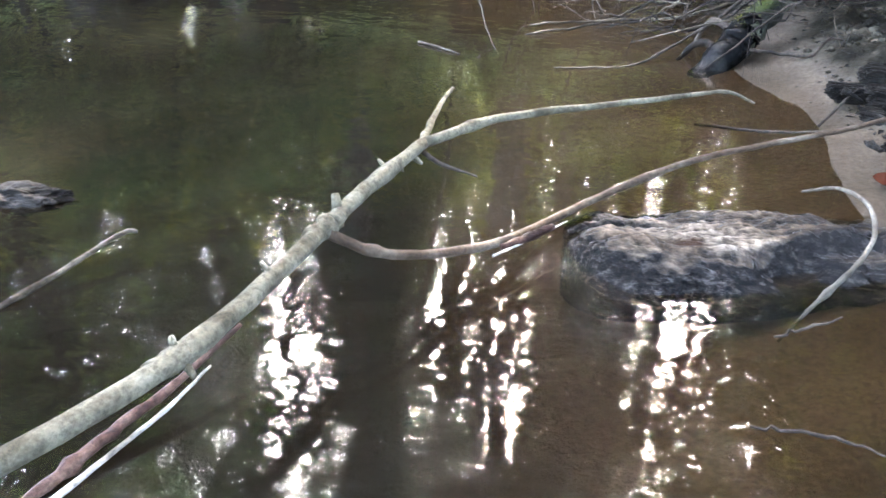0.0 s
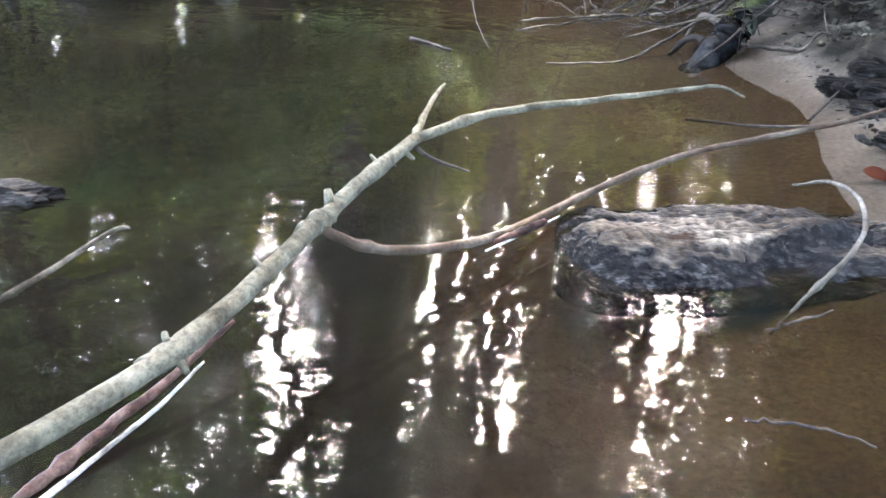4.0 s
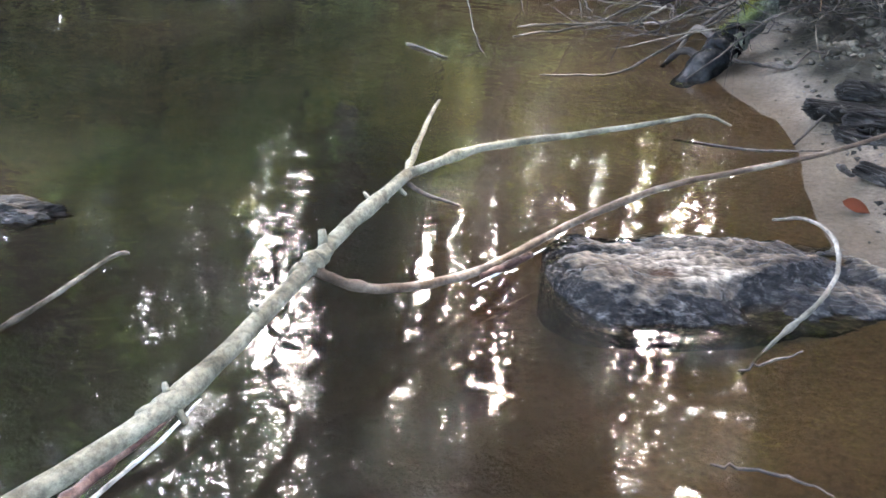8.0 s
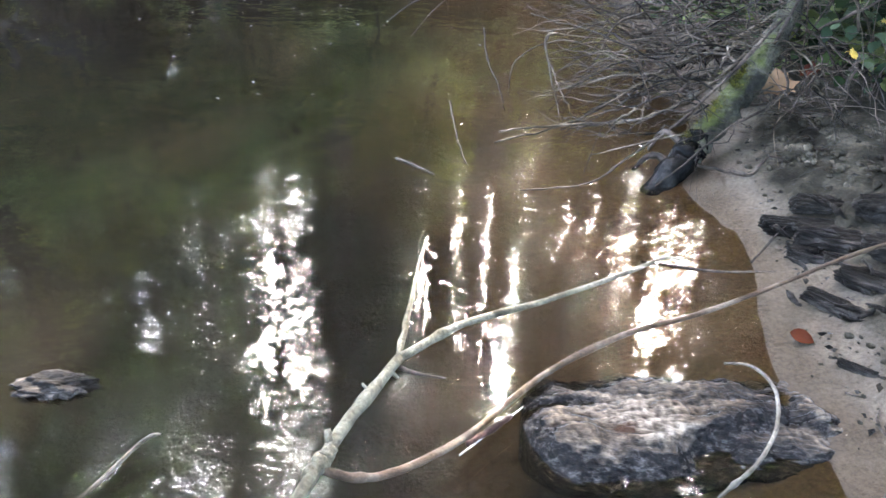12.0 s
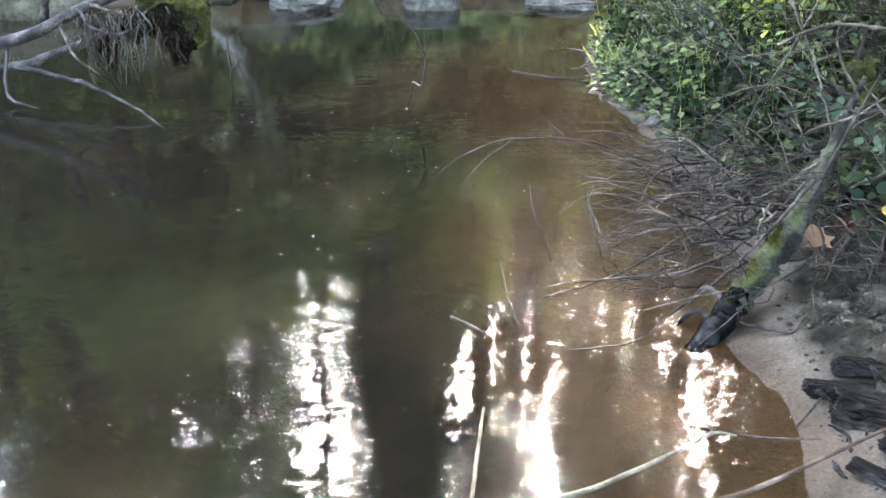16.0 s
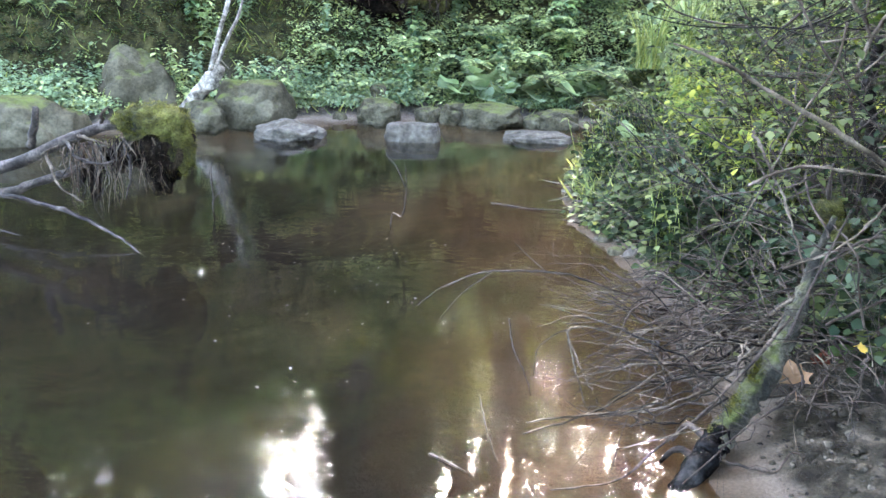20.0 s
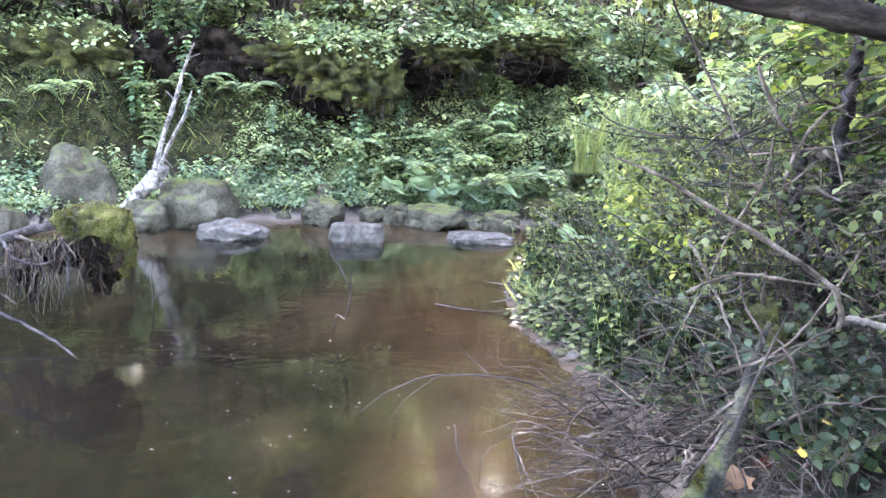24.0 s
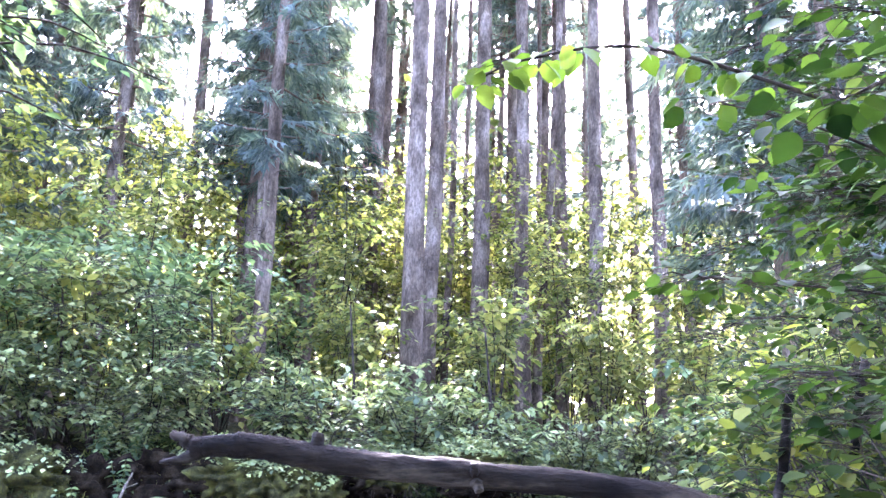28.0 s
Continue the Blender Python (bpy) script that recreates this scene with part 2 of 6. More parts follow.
REDWOOD = solid("split_red_brown_wood", (0.012, 0.0055, 0.0035), (0.034, 0.0165, 0.011), (0.08, 0.047, 0.032), 14, 120, 0.6, 0.5, 0.003)
DEAD = solid("dead_grey_twig", (0.014, 0.01, 0.0065), (0.043, 0.0325, 0.0215), (0.106, 0.083, 0.058), 9, 90, 0.85, 0.5, 0.003, gloss=0.03)
DARKTWIG = solid("dark_wet_twig", (0.009, 0.0065, 0.0045), (0.024, 0.017, 0.012), (0.06, 0.044, 0.031), 9, 90, 0.75, 0.5, 0.003)
PALE = solid("bleached_wood", (0.1148, 0.0918, 0.0675), (0.2025, 0.1701, 0.131), (0.324, 0.2835, 0.2268), 8, 60, 0.8, 0.5, 0.004)
BROWNTWIG = solid("damp_brown_bark", (0.018, 0.0105, 0.006), (0.038, 0.0245, 0.015), (0.078, 0.058, 0.039), 10, 110, 0.7, 0.7, 0.003, speck=0.5, gloss=0.05)
WETBLACK = solid("black_waterlogged_wood", (0.0014, 0.0012, 0.001), (0.004, 0.0033, 0.0027), (0.014, 0.012, 0.01), 12, 80, 0.25, 0.6, 0.005, gloss=0.025)
GREYTWIG = solid("weathered_grey_twig", (0.032, 0.025, 0.017), (0.062, 0.049, 0.035), (0.105, 0.087, 0.066), 12, 110, 0.85, 0.6, 0.003, speck=0.6)
BEAM = solid("barkless_grey_brown_trunk", (0.004, 0.0026, 0.0018), (0.0125, 0.0085, 0.0055), (0.048, 0.036, 0.024), 11, 70, 0.75, 1.0, 0.014, (0.22, 1, 1))
SPRUCE = solid("spruce_bark", (0.03375, 0.02295, 0.01485), (0.0864, 0.0621, 0.0432), (0.1823, 0.1377, 0.1013), 3, 30, 0.95, 1.0, 0.02, (1, 1, 0.4))
MOSSY = solid("moss_on_bark", (0.0108, 0.00945, 0.007425), (0.027, 0.02363, 0.0162), (0.06075, 0.054, 0.03375), 9, 70, 0.95, 1.0, 0.02, moss=(0.05, 0.056, 0.013), amount=0.42)
MOSS = solid("green_moss", (0.01, 0.0085, 0.003), (0.032, 0.029, 0.0078), (0.085, 0.08, 0.019), 6, 90, 1.0, 1.0, 0.03, gloss=0.1)
# earth colour, darkened further for the deep shade of the bank's hollows
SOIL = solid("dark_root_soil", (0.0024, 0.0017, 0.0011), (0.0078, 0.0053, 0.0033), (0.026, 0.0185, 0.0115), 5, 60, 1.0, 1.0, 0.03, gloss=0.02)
MUD = solid("churned_mud", (0.008, 0.0062, 0.004), (0.024, 0.019, 0.0123), (0.065, 0.053, 0.036), 9, 70, 0.8, 0.8, 0.006, gloss=0.04)
ROOT = solid("dark_root_wood", (0.007, 0.0052, 0.0038), (0.02, 0.0152, 0.0115), (0.058, 0.046, 0.036), 8, 60, 0.85, 0.8, 0.006)
DRIFT = solid("black_wet_driftwood", (0.003, 0.0024, 0.0018), (0.0085, 0.0067, 0.0051), (0.032, 0.026, 0.021), 12, 80, 0.5, 1.0, 0.008, (0.5, 1, 1), gloss=0.02)
LEAF = leafy("shrub_leaf", (0.045, 0.08, 0.036), (0.115, 0.185, 0.078), (0.23, 0.31, 0.13), 0.55)
# dark copy of the bough leaves, with shade put into its tint
SHADELEAF = leafy("shaded_leaf", (0.0065, 0.018, 0.0035), (0.018, 0.042, 0.006), (0.045, 0.085, 0.012), 0.38, gloss=0.08)
# the two sunlit leaves have sunlight put into their tint
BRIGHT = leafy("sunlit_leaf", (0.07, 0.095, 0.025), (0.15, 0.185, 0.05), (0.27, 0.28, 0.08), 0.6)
LIME = leafy("sunlit_beech_leaf", (0.075, 0.1, 0.022), (0.15, 0.18, 0.042), (0.26, 0.27, 0.07), 0.6, gloss=0.05)
GLADE = leafy("glade_leaf", (0.012, 0.026, 0.007), (0.046, 0.075, 0.017), (0.15, 0.175, 0.03), 0.55, gloss=0.06)
HERB = leafy("bank_herb_leaf", (0.06, 0.09, 0.035), (0.18, 0.235, 0.09), (0.34, 0.39, 0.15), 0.42, gloss=0.15)
BRAMBLE = leafy("bramble_leaf", (0.005, 0.01, 0.0038), (0.022, 0.037, 0.012), (0.1, 0.12, 0.04), 0.4, 0.45, gloss=0.04)
BUTTER = leafy("butterbur_leaf", (0.12, 0.175, 0.08), (0.17, 0.235, 0.11), (0.22, 0.29, 0.14), 0.35)
GRASS = leafy("grass_blade", (0.08, 0.115, 0.03), (0.15, 0.19, 0.05), (0.25, 0.27, 0.08), 0.5)
BLEACHED = solid("bleached_mottled_wood", (0.034, 0.027, 0.019), (0.11, 0.09, 0.066), (0.225, 0.19, 0.147), 16, 60, 0.85, 0.8, 0.006)
# herb tint raised and yellowed to stand in for backlight
HERBLIT = leafy("backlit_herb_leaf", (0.025, 0.048, 0.01), (0.09, 0.13, 0.026), (0.25, 0.27, 0.045), 0.5, gloss=0.06)
DOCK = leafy("blue_green_leaf", (0.008, 0.017, 0.007), (0.024, 0.04, 0.017), (0.07, 0.095, 0.045), 0.35, 0.4, gloss=0.06)
# needle tint lightened to stand in for haze in the wood
NEEDLE = leafy("spruce_needles", (0.04, 0.066, 0.05), (0.07, 0.105, 0.075), (0.115, 0.155, 0.1), 0.4, 0.5)
MOSSTIP = leafy("moss_shoots", (0.012, 0.0125, 0.0025), (0.044, 0.045, 0.0085), (0.105, 0.105, 0.019), 0.3, 0.8, gloss=0.02)
DRYMOSS = leafy("brown_moss_shoots", (0.012, 0.009, 0.004), (0.03, 0.023, 0.009), (0.06, 0.05, 0.018), 0.2, 0.8)
# lit copy of the hazel leaves, with backlight put into its tint
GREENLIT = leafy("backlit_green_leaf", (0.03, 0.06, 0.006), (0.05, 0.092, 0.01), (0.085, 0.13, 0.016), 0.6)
DRYLEAF = leafy("dry_maple_leaf", (0.11, 0.068, 0.03), (0.14, 0.09, 0.042), (0.165, 0.11, 0.055), 0.15, 0.7, gloss=0.03)
RUST = leafy("rust_red_leaf", (0.03, 0.0075, 0.002), (0.038, 0.01, 0.003), (0.046, 0.0125, 0.004), 0.06, 0.6, gloss=0.03)
YELLOW = leafy("yellow_leaf", (0.5, 0.36, 0.05), (0.55, 0.4, 0.06), (0.6, 0.45, 0.1), 0.35, 0.5)


# ---- shapes ----
def mesh(name, verts, faces, material, smooth=True):
    me = bpy.data.meshes.new(name)
    v = np.asarray(verts, np.float32)
    f = np.asarray(faces, np.int32)
    n, k = f.shape
    me.vertices.add(len(v))
    me.vertices.foreach_set("co", v.ravel())
    me.loops.add(n * k)
    me.loops.foreach_set("vertex_index", f.ravel())
    me.polygons.add(n)
    me.polygons.foreach_set("loop_start", np.arange(0, n * k, k, dtype=np.int32))
    me.update(calc_edges=True)
    me.validate()
    if smooth:
        me.shade_smooth()
    me.materials.append(material)
    return me


def part(name, me, parent=None, label="", kind=""):
    ob = new(name, me)
    ob.parent = parent
    return tagged(ob, label=label, kind=kind)


def thing(name, label, category, at=(0, 0, 0), group="", kind=""):
    ob = new(name)
    ob.location = at
    return tagged(ob, label, category, group, kind)


def catmull(points, per):
    p = np.asarray(points, float)
    p = np.vstack([2 * p[0] - p[1], p, 2 * p[-1] - p[-2]])
    out = []
    for i in range(1, len(p) - 2):
        for u in np.arange(per) / per:
            a, b, c, d = p[i - 1 : i + 3]
            out.append(0.5 * (2 * b + (c - a) * u + (2 * a - 5 * b + 4 * c - d) * u**2 + (3 * b - a - 3 * c + d) * u**3))
    out.append(p[-2])
    return np.array(out)


def tube(points, radii, segs=8, per=4, rough=0.0, seed=0, knots=0, kink=0.1):
    """A tapered, slightly uneven round stem through the points."""
    rng = np.random.default_rng(seed)
    c = catmull(points, per)
    r = np.interp(np.linspace(0, 1, len(c)), np.linspace(0, 1, len(radii)), radii)
    if knots:
        for k in rng.uniform(0.05, 0.95, knots):
            r = r * (1 + (0.4 if r.max() < 0.03 else 0.16) * np.exp(-((np.linspace(0, 1, len(c)) - k) / 0.012) ** 2))
    if per > 1 and r.max() < 0.06:
        c[1:-1] += rng.normal(0, 1, (len(c) - 2, 3)) * (kink * r[1:-1])[:, None]
    d = np.gradient(c, axis=0)
    d /= np.linalg.norm(d, axis=1)[:, None] + 1e-9
    ref = np.array([0, 0, 1.0]) if abs(d[:, 2]).mean() < 0.8 else np.array([1.0, 0, 0])
    a = np.cross(d, ref)
    a /= np.linalg.norm(a, axis=1)[:, None] + 1e-9
    b = np.cross(d, a)
    th = np.linspace(0, 2 * np.pi, segs, endpoint=False)
    wob = 1 + rough * rng.normal(size=(len(c), segs)) if rough else np.ones((len(c), segs))
    v = c[:, None] + (r[:, None] * wob)[..., None] * (np.cos(th)[None, :, None] * a[:, None] + np.sin(th)[None, :, None] * b[:, None])
    v = np.concatenate([v.reshape(-1, 3), c[:1], c[-1:]])
    n = len(c)
    i, j = np.meshgrid(np.arange(n - 1), np.arange(segs), indexing="ij")
    k = (j + 1) % segs
    f = np.stack([i * segs + j, i * segs + k, (i + 1) * segs + k, (i + 1) * segs + j], -1).reshape(-1, 4)
    j = np.arange(segs)
    k = (j + 1) % segs
    q, e = n * segs, n * segs + 1
    cap = np.concatenate([np.stack([np.full(segs, q), k, j], -1), np.stack([np.full(segs, e), (n - 1) * segs + j, (n - 1) * segs + k], -1)])
    f = np.concatenate([f[:, [0, 1, 2]], f[:, [0, 2, 3]], cap])
    return v, f


def joined(pieces):
    vs, fs, n = [], [], 0
    for v, f in pieces:
        vs.append(v)
        fs.append(np.asarray(f) + n)
        n += len(v)
    return np.concatenate(vs), np.concatenate(fs)


def outline_leaf(half):
    """A folded leaf from half an outline: (along, across) pairs from base to tip."""
    v, f = [(0, 0, 0)], []
    for u, w in half:
        v += [(u, 0, -0.12 * u * u), (u, w, 0.16 * w - 0.12 * u * u), (u, -w, 0.16 * w - 0.12 * u * u)]
    v.append((1, 0, -0.16))
    tip = len(v) - 1
    f += [(0, 1, 2), (0, 3, 1)]
    for i in range(len(half) - 1):
        m, r, l = 1 + 3 * i, 2 + 3 * i, 3 + 3 * i
        f += [(m, m + 3, r + 3), (m, r + 3, r), (m, l, l + 3), (m, l + 3, m + 3)]
    m = 1 + 3 * (len(half) - 1)
    f += [(m, tip, m + 1), (m, m + 2, tip)]
    return np.array(v, float), np.array(f)


OVAL = outline_leaf([(0.25, 0.22), (0.55, 0.30)])
BROAD = outline_leaf([(0.12, 0.25), (0.35, 0.42), (0.7, 0.30)])
DIAMOND = (np.array([(0, 0, 0), (0.45, 0.3, 0.06), (1, 0, -0.12), (0.45, -0.3, 0.06)], float), np.array([(0, 2, 1), (0, 3, 2)]))
BLADE = (np.array([(0, 0.03, 0), (0, -0.03, 0), (0.5, 0.025, 0.12), (0.5, -0.025, 0.12), (1, 0, -0.05)], float), np.array([(0, 1, 3), (0, 3, 2), (2, 3, 4)]))


def make_spray():
    v, f = [], []
    for u, a, ln in ((0, 0.0, 1.0), (0.1, 0.7, 0.55), (0.1, -0.7, 0.55), (0.35, 0.6, 0.5), (0.35, -0.6, 0.5), (0.6, 0.5, 0.4), (0.6, -0.5, 0.4)):
        n = len(v)
        dx, dy = math.cos(a) * ln, math.sin(a) * ln
        px, py = -math.sin(a) * 0.055, math.cos(a) * 0.055
        v += [(u + px, py, 0), (u - px, -py, 0), (u + dx, dy, -0.35 * ln * ln - 0.1 * u)]
        f.append((n, n + 1, n + 2))
    return np.array(v, float), np.array(f)


SPRAY = make_spray()


def scatter(template, at, ahead, up, size):
    """Many leaves of one shape: places, directions, rough upward sides and lengths."""
    tv, tf = template
    at, ahead, up, size = np.asarray(at, float), np.asarray(ahead, float), np.asarray(up, float), np.asarray(size, float)
    a = ahead / (np.linalg.norm(ahead, axis=1)[:, None] + 1e-9)
    s = np.cross(up, a)
    s /= np.linalg.norm(s, axis=1)[:, None] + 1e-9
    u = np.cross(a, s)
    v = at[:, None] + size[:, None, None] * (tv[None, :, :1] * a[:, None] + tv[None, :, 1:2] * s[:, None] + tv[None, :, 2:] * u[:, None])
    f = tf[None] + (np.arange(len(at)) * len(tv))[:, None, None]
    return v.reshape(-1, 3), f.reshape(-1, 3)


def random_dirs(rng, n, flat=0.5):
    a = rng.uniform(0, 2 * np.pi, n)
    z = rng.normal(0, flat, n)
    return np.stack([np.cos(a), np.sin(a), z], -1)


def lump(seed, size, detail=4, rough=0.25, flat=0.0, scale=1.6):
    """An uneven rounded body, such as a boulder."""
    bm = bmesh.new()
    bmesh.ops.create_icosphere(bm, subdivisions=detail, radius=1)
    off = Vector((seed * 7.3, seed * 3.1, seed * 1.7))
    for v in bm.verts:
        p = v.co.copy()
        n = noise.noise(p * scale + off) * 0.65 + noise.noise(p * scale * 2.7 + off) * 0.25 + noise.noise(p * scale * 7 + off) * 0.08
        q = p * (1 + rough * n)
        if flat:
            for ax in range(3):
                lim = 1 - flat
                if abs(q[ax]) > lim:
                    q[ax] = math.copysign(lim + (abs(q[ax]) - lim) * 0.25, q[ax])
        v.co = Vector((q.x * size[0], q.y * size[1], q.z * size[2]))
    vs = np.array([v.co for v in bm.verts])
    fs = np.array([[v.index for v in f.verts] for f in bm.faces])
    bm.free()
    return vs, fs


# ---- the lie of the land ----
SHORE_R = ((-40, 3.0), (0.0, 1.7), (1.0, 1.12), (1.47, 0.965), (1.84, 0.90), (2.25, 0.90), (2.5, 0.86), (2.8, 0.75), (3.3, 0.80), (4.3, 0.70), (4.8, 0.63), (5.3, 0.53), (6.0, 0.24), (7.1, 0.17), (8.5, 0.35), (10.0, 0.75), (12.0, 2.2), (40, 30))
SHORE_F = ((-60, 6.0), (-12, 6.8), (-6.5, 7.5), (-5.2, 7.9), (-4.6, 8.3), (-4.3, 8.55), (-3.6, 8.95), (-2.8, 9.3), (-2.1, 9.7), (-0.9, 9.95), (0.2, 10.0), (0.7, 10.4), (2.0, 11.5), (6, 14), (60, 50))


def height(x, y):
    """Ground height; the water stands at 0."""
    x, y = np.asarray(x, float), np.asarray(y, float)
    xr = np.interp(y, *zip(*SHORE_R))
    yf = np.interp(x, *zip(*SHORE_F))
    dr, df, dn = xr - x, yf - y, y - 0.05 + 0.05 * x + 0.12 * np.sin(1.9 * x + 2.2) * np.clip((np.abs(x) - 0.6) * 2, 0, 1)
    wob = 0.06 * np.sin(3.1 * x + 1.7 * y) + 0.04 * np.sin(7.3 * y - 4 * x)
    d = np.minimum(np.minimum(dr, df), dn) + wob * 0.5
    bed = -np.interp(np.maximum(d, 0), (0, 0.12, 0.4, 1.2, 2.5), (0, 0.02, 0.07, 0.22, 0.45))
    bed = bed * (1 - 0.62 * np.clip((y - 2.3) / 1.0, 0, 1) * np.exp(-(np.maximum(dr, 0) / 1.5) ** 2))      # sandy shelf off the right bank
    s = np.maximum(-df + 0.5 * wob, 0)
    far = np.interp(s, (0, 0.25, 0.7, 1.0, 1.7, 2.3, 3.2, 6, 14, 40, 200), (0, 0.05, 0.18, 0.42, 1.35, 2.0, 2.25, 2.5, 3.3, 6.0, 20.0))
    s = np.maximum(-dr, 0)
    right = np.interp(s, (0, 0.12, 0.35, 0.8, 1.6, 3.0, 8, 40, 200), (0, 0.02, 0.10, 0.22, 0.48, 0.95, 1.8, 5.0, 15.0))
    s = np.maximum(-dn, 0)
    near = np.interp(s, (0, 0.4, 2, 8, 40, 200), (0, 0.06, 0.25, 1.0, 4.0, 12.0))
    bank = np.maximum(np.maximum(far, right), near)
    lumps = (0.5 * np.sin(1.9 * x + 0.6) * np.sin(2.3 * y + 1.1) + 0.3 * np.sin(5.2 * x + 2.0 * y) * np.sin(4.1 * y - x)) * np.clip(bank, 0, 0.8) * 0.22
    return np.where(d > 0, bed, bank + lumps)


def spaced(lo, hi, a, b, step, grow=1.22):
    """Values from lo to hi, even between a and b and ever wider outside."""
    mid = list(np.arange(a, b + 1e-6, step))
    while mid[-1] < hi:
        mid.append(mid[-1] + (mid[-1] - mid[-2]) * grow)
    while mid[0] > lo:
        mid.insert(0, mid[0] - (mid[1] - mid[0]) * grow)
    return np.array(mid)


gx, gy = spaced(-300, 300, -5.6, 3.2, 0.06), spaced(-300, 400, 0.2, 13.0, 0.07)
X, Y = np.meshgrid(gx, gy, indexing="ij")
Z = height(X, Y)
rough = np.array([[noise.noise((x * 6, y * 6, 3)) for y in gy] for x in gx]) * 0.02 + np.random.default_rng(5).normal(0, 0.003, Z.shape)
churn = np.array([[noise.noise((x * 14, y * 14, 9)) for y in gy] for x in gx]) * 0.045
Z = Z + rough * np.clip(np.abs(Z) * 6, 0.1, 1) + churn * np.clip((Z - 0.015) * 15, 0, 1)
ni, nj = X.shape
i, j = np.meshgrid(np.arange(ni - 1), np.arange(nj - 1), indexing="ij")
quads = np.stack([i * nj + j, (i + 1) * nj + j, (i + 1) * nj + j + 1, i * nj + j + 1], -1).reshape(-1, 4)
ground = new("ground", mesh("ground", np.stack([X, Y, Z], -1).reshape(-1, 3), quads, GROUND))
tagged(ground, "wet sandy stream bed with muddy, leaf-littered banks", "ground", kind="structure")

wx, wy = np.array([-300.0, -20, -6, -3, 0, 3, 60]), np.array([-6.0, 0, 3, 6, 9, 12, 60])
X, Y = np.meshgrid(wx, wy, indexing="ij")
i, j = np.meshgrid(np.arange(6), np.arange(6), indexing="ij")
quads = np.stack([i * 7 + j, (i + 1) * 7 + j, (i + 1) * 7 + j + 1, i * 7 + j + 1], -1).reshape(-1, 4)
water = new("water", mesh("water", np.stack([X, Y, 0 * X], -1).reshape(-1, 3), quads, WATER))
tagged(water, "shallow brown stream water with gentle ripples and tree reflections", "water", kind="structure")


# ---- trees ----
def spruce(seed, tall, bare, girth, reach, limbs, lean=0.0, dense=1.0, label="tall spruce with a straight grey-brown trunk"):
    """A spruce: bare below, whorls of drooping limbs with hanging needles above."""
    rng = np.random.default_rng(seed)
    t = thing("spruce_tree", label, "tree", group="spruce trees of the wood")
    zs = np.linspace(0, tall, 12)
    bend = np.cumsum(rng.normal(0, 0.05, (12, 2)), 0) * 0.8
    pts = np.stack([bend[:, 0] + lean * zs / tall, bend[:, 1], zs], -1)
    v, f = tube(pts, [girth * 1.25, girth, girth * 0.9, girth * 0.75, girth * 0.5, 0.03], 14, 3, 0.035, seed)
    part("trunk", mesh("spruce_trunk", v, f, SPRUCE), t)
    stubs, wood, at, ah, up, sz = [], [], [], [], [], []
    for _ in range(26):
        z = rng.uniform(1.0, max(bare, 2.0))
        a = rng.uniform(0, 6.28)
        c = np.array([np.interp(z, zs, pts[:, 0]), np.interp(z, zs, pts[:, 1]), z])
        d = np.array([math.cos(a), math.sin(a), rng.uniform(-0.3, 0.1)])
        ln = girth + rng.uniform(0.05, 0.9) * rng.uniform(0.2, 1)
        stubs.append(tube([c, c + d * ln * 0.6, c + d * ln + (0, 0, -0.08)], [0.016, 0.01, 0.004], 4, 1))
    for n in range(limbs):
        z = bare + (tall - bare) * (n / limbs) ** 0.9
        full = reach * (1 - ((z - bare) / (tall - bare)) ** 1.3) * rng.uniform(0.6, 1.1) + 0.25
        a = n * 2.4 + rng.normal(0, 0.3)
        c = np.array([np.interp(z, zs, pts[:, 0]), np.interp(z, zs, pts[:, 1]), z])
        d = np.array([math.cos(a), math.sin(a), 0.0])
        drop = rng.uniform(0.15, 0.45)
        us = np.linspace(0, 1, 5)
        limb = c + np.outer(us * full, d) + np.outer(-drop * full * us**1.3 + 0.2 * full * us**3, (0, 0, 1))
        wood.append(tube(limb, [0.03, 0.02, 0.006], 4, 1))
        k = int((5 + full * 9) * dense)
        u = rng.uniform(0.15, 1.0, k)
        p = np.stack([np.interp(u, us, limb[:, q]) for q in range(3)], -1) + rng.normal(0, 0.05, (k, 3))
        side = np.array([-d[1], d[0], 0]) * rng.choice([-1, 1], k)[:, None]
        at.append(p)
        ah.append(0.6 * d + side * rng.uniform(0.2, 1.0, (k, 1)) + np.array([0, 0, -1.0]) * rng.uniform(0.1, 1.1, (k, 1)))
        up.append(np.tile((0, 0, 1.0), (k, 1)) + rng.normal(0, 0.5, (k, 3)))
        sz.append(rng.uniform(0.35, 0.8, k) * (0.5 + 0.25 * min(full, 2)))
    v, f = joined(stubs)
    part("dead_branchwork", mesh("spruce_stubs", v, f, SPRUCE), t, kind="stuff")
    v, f = joined(wood)
    part("branchwork", mesh("spruce_limbs", v, f, SPRUCE), t, kind="stuff")
    v, f = scatter(SPRAY, np.concatenate(at), np.concatenate(ah), np.concatenate(up), np.concatenate(sz))
    part("crown", mesh("spruce_needles", v, f, NEEDLE, False), t, kind="stuff")
    return t


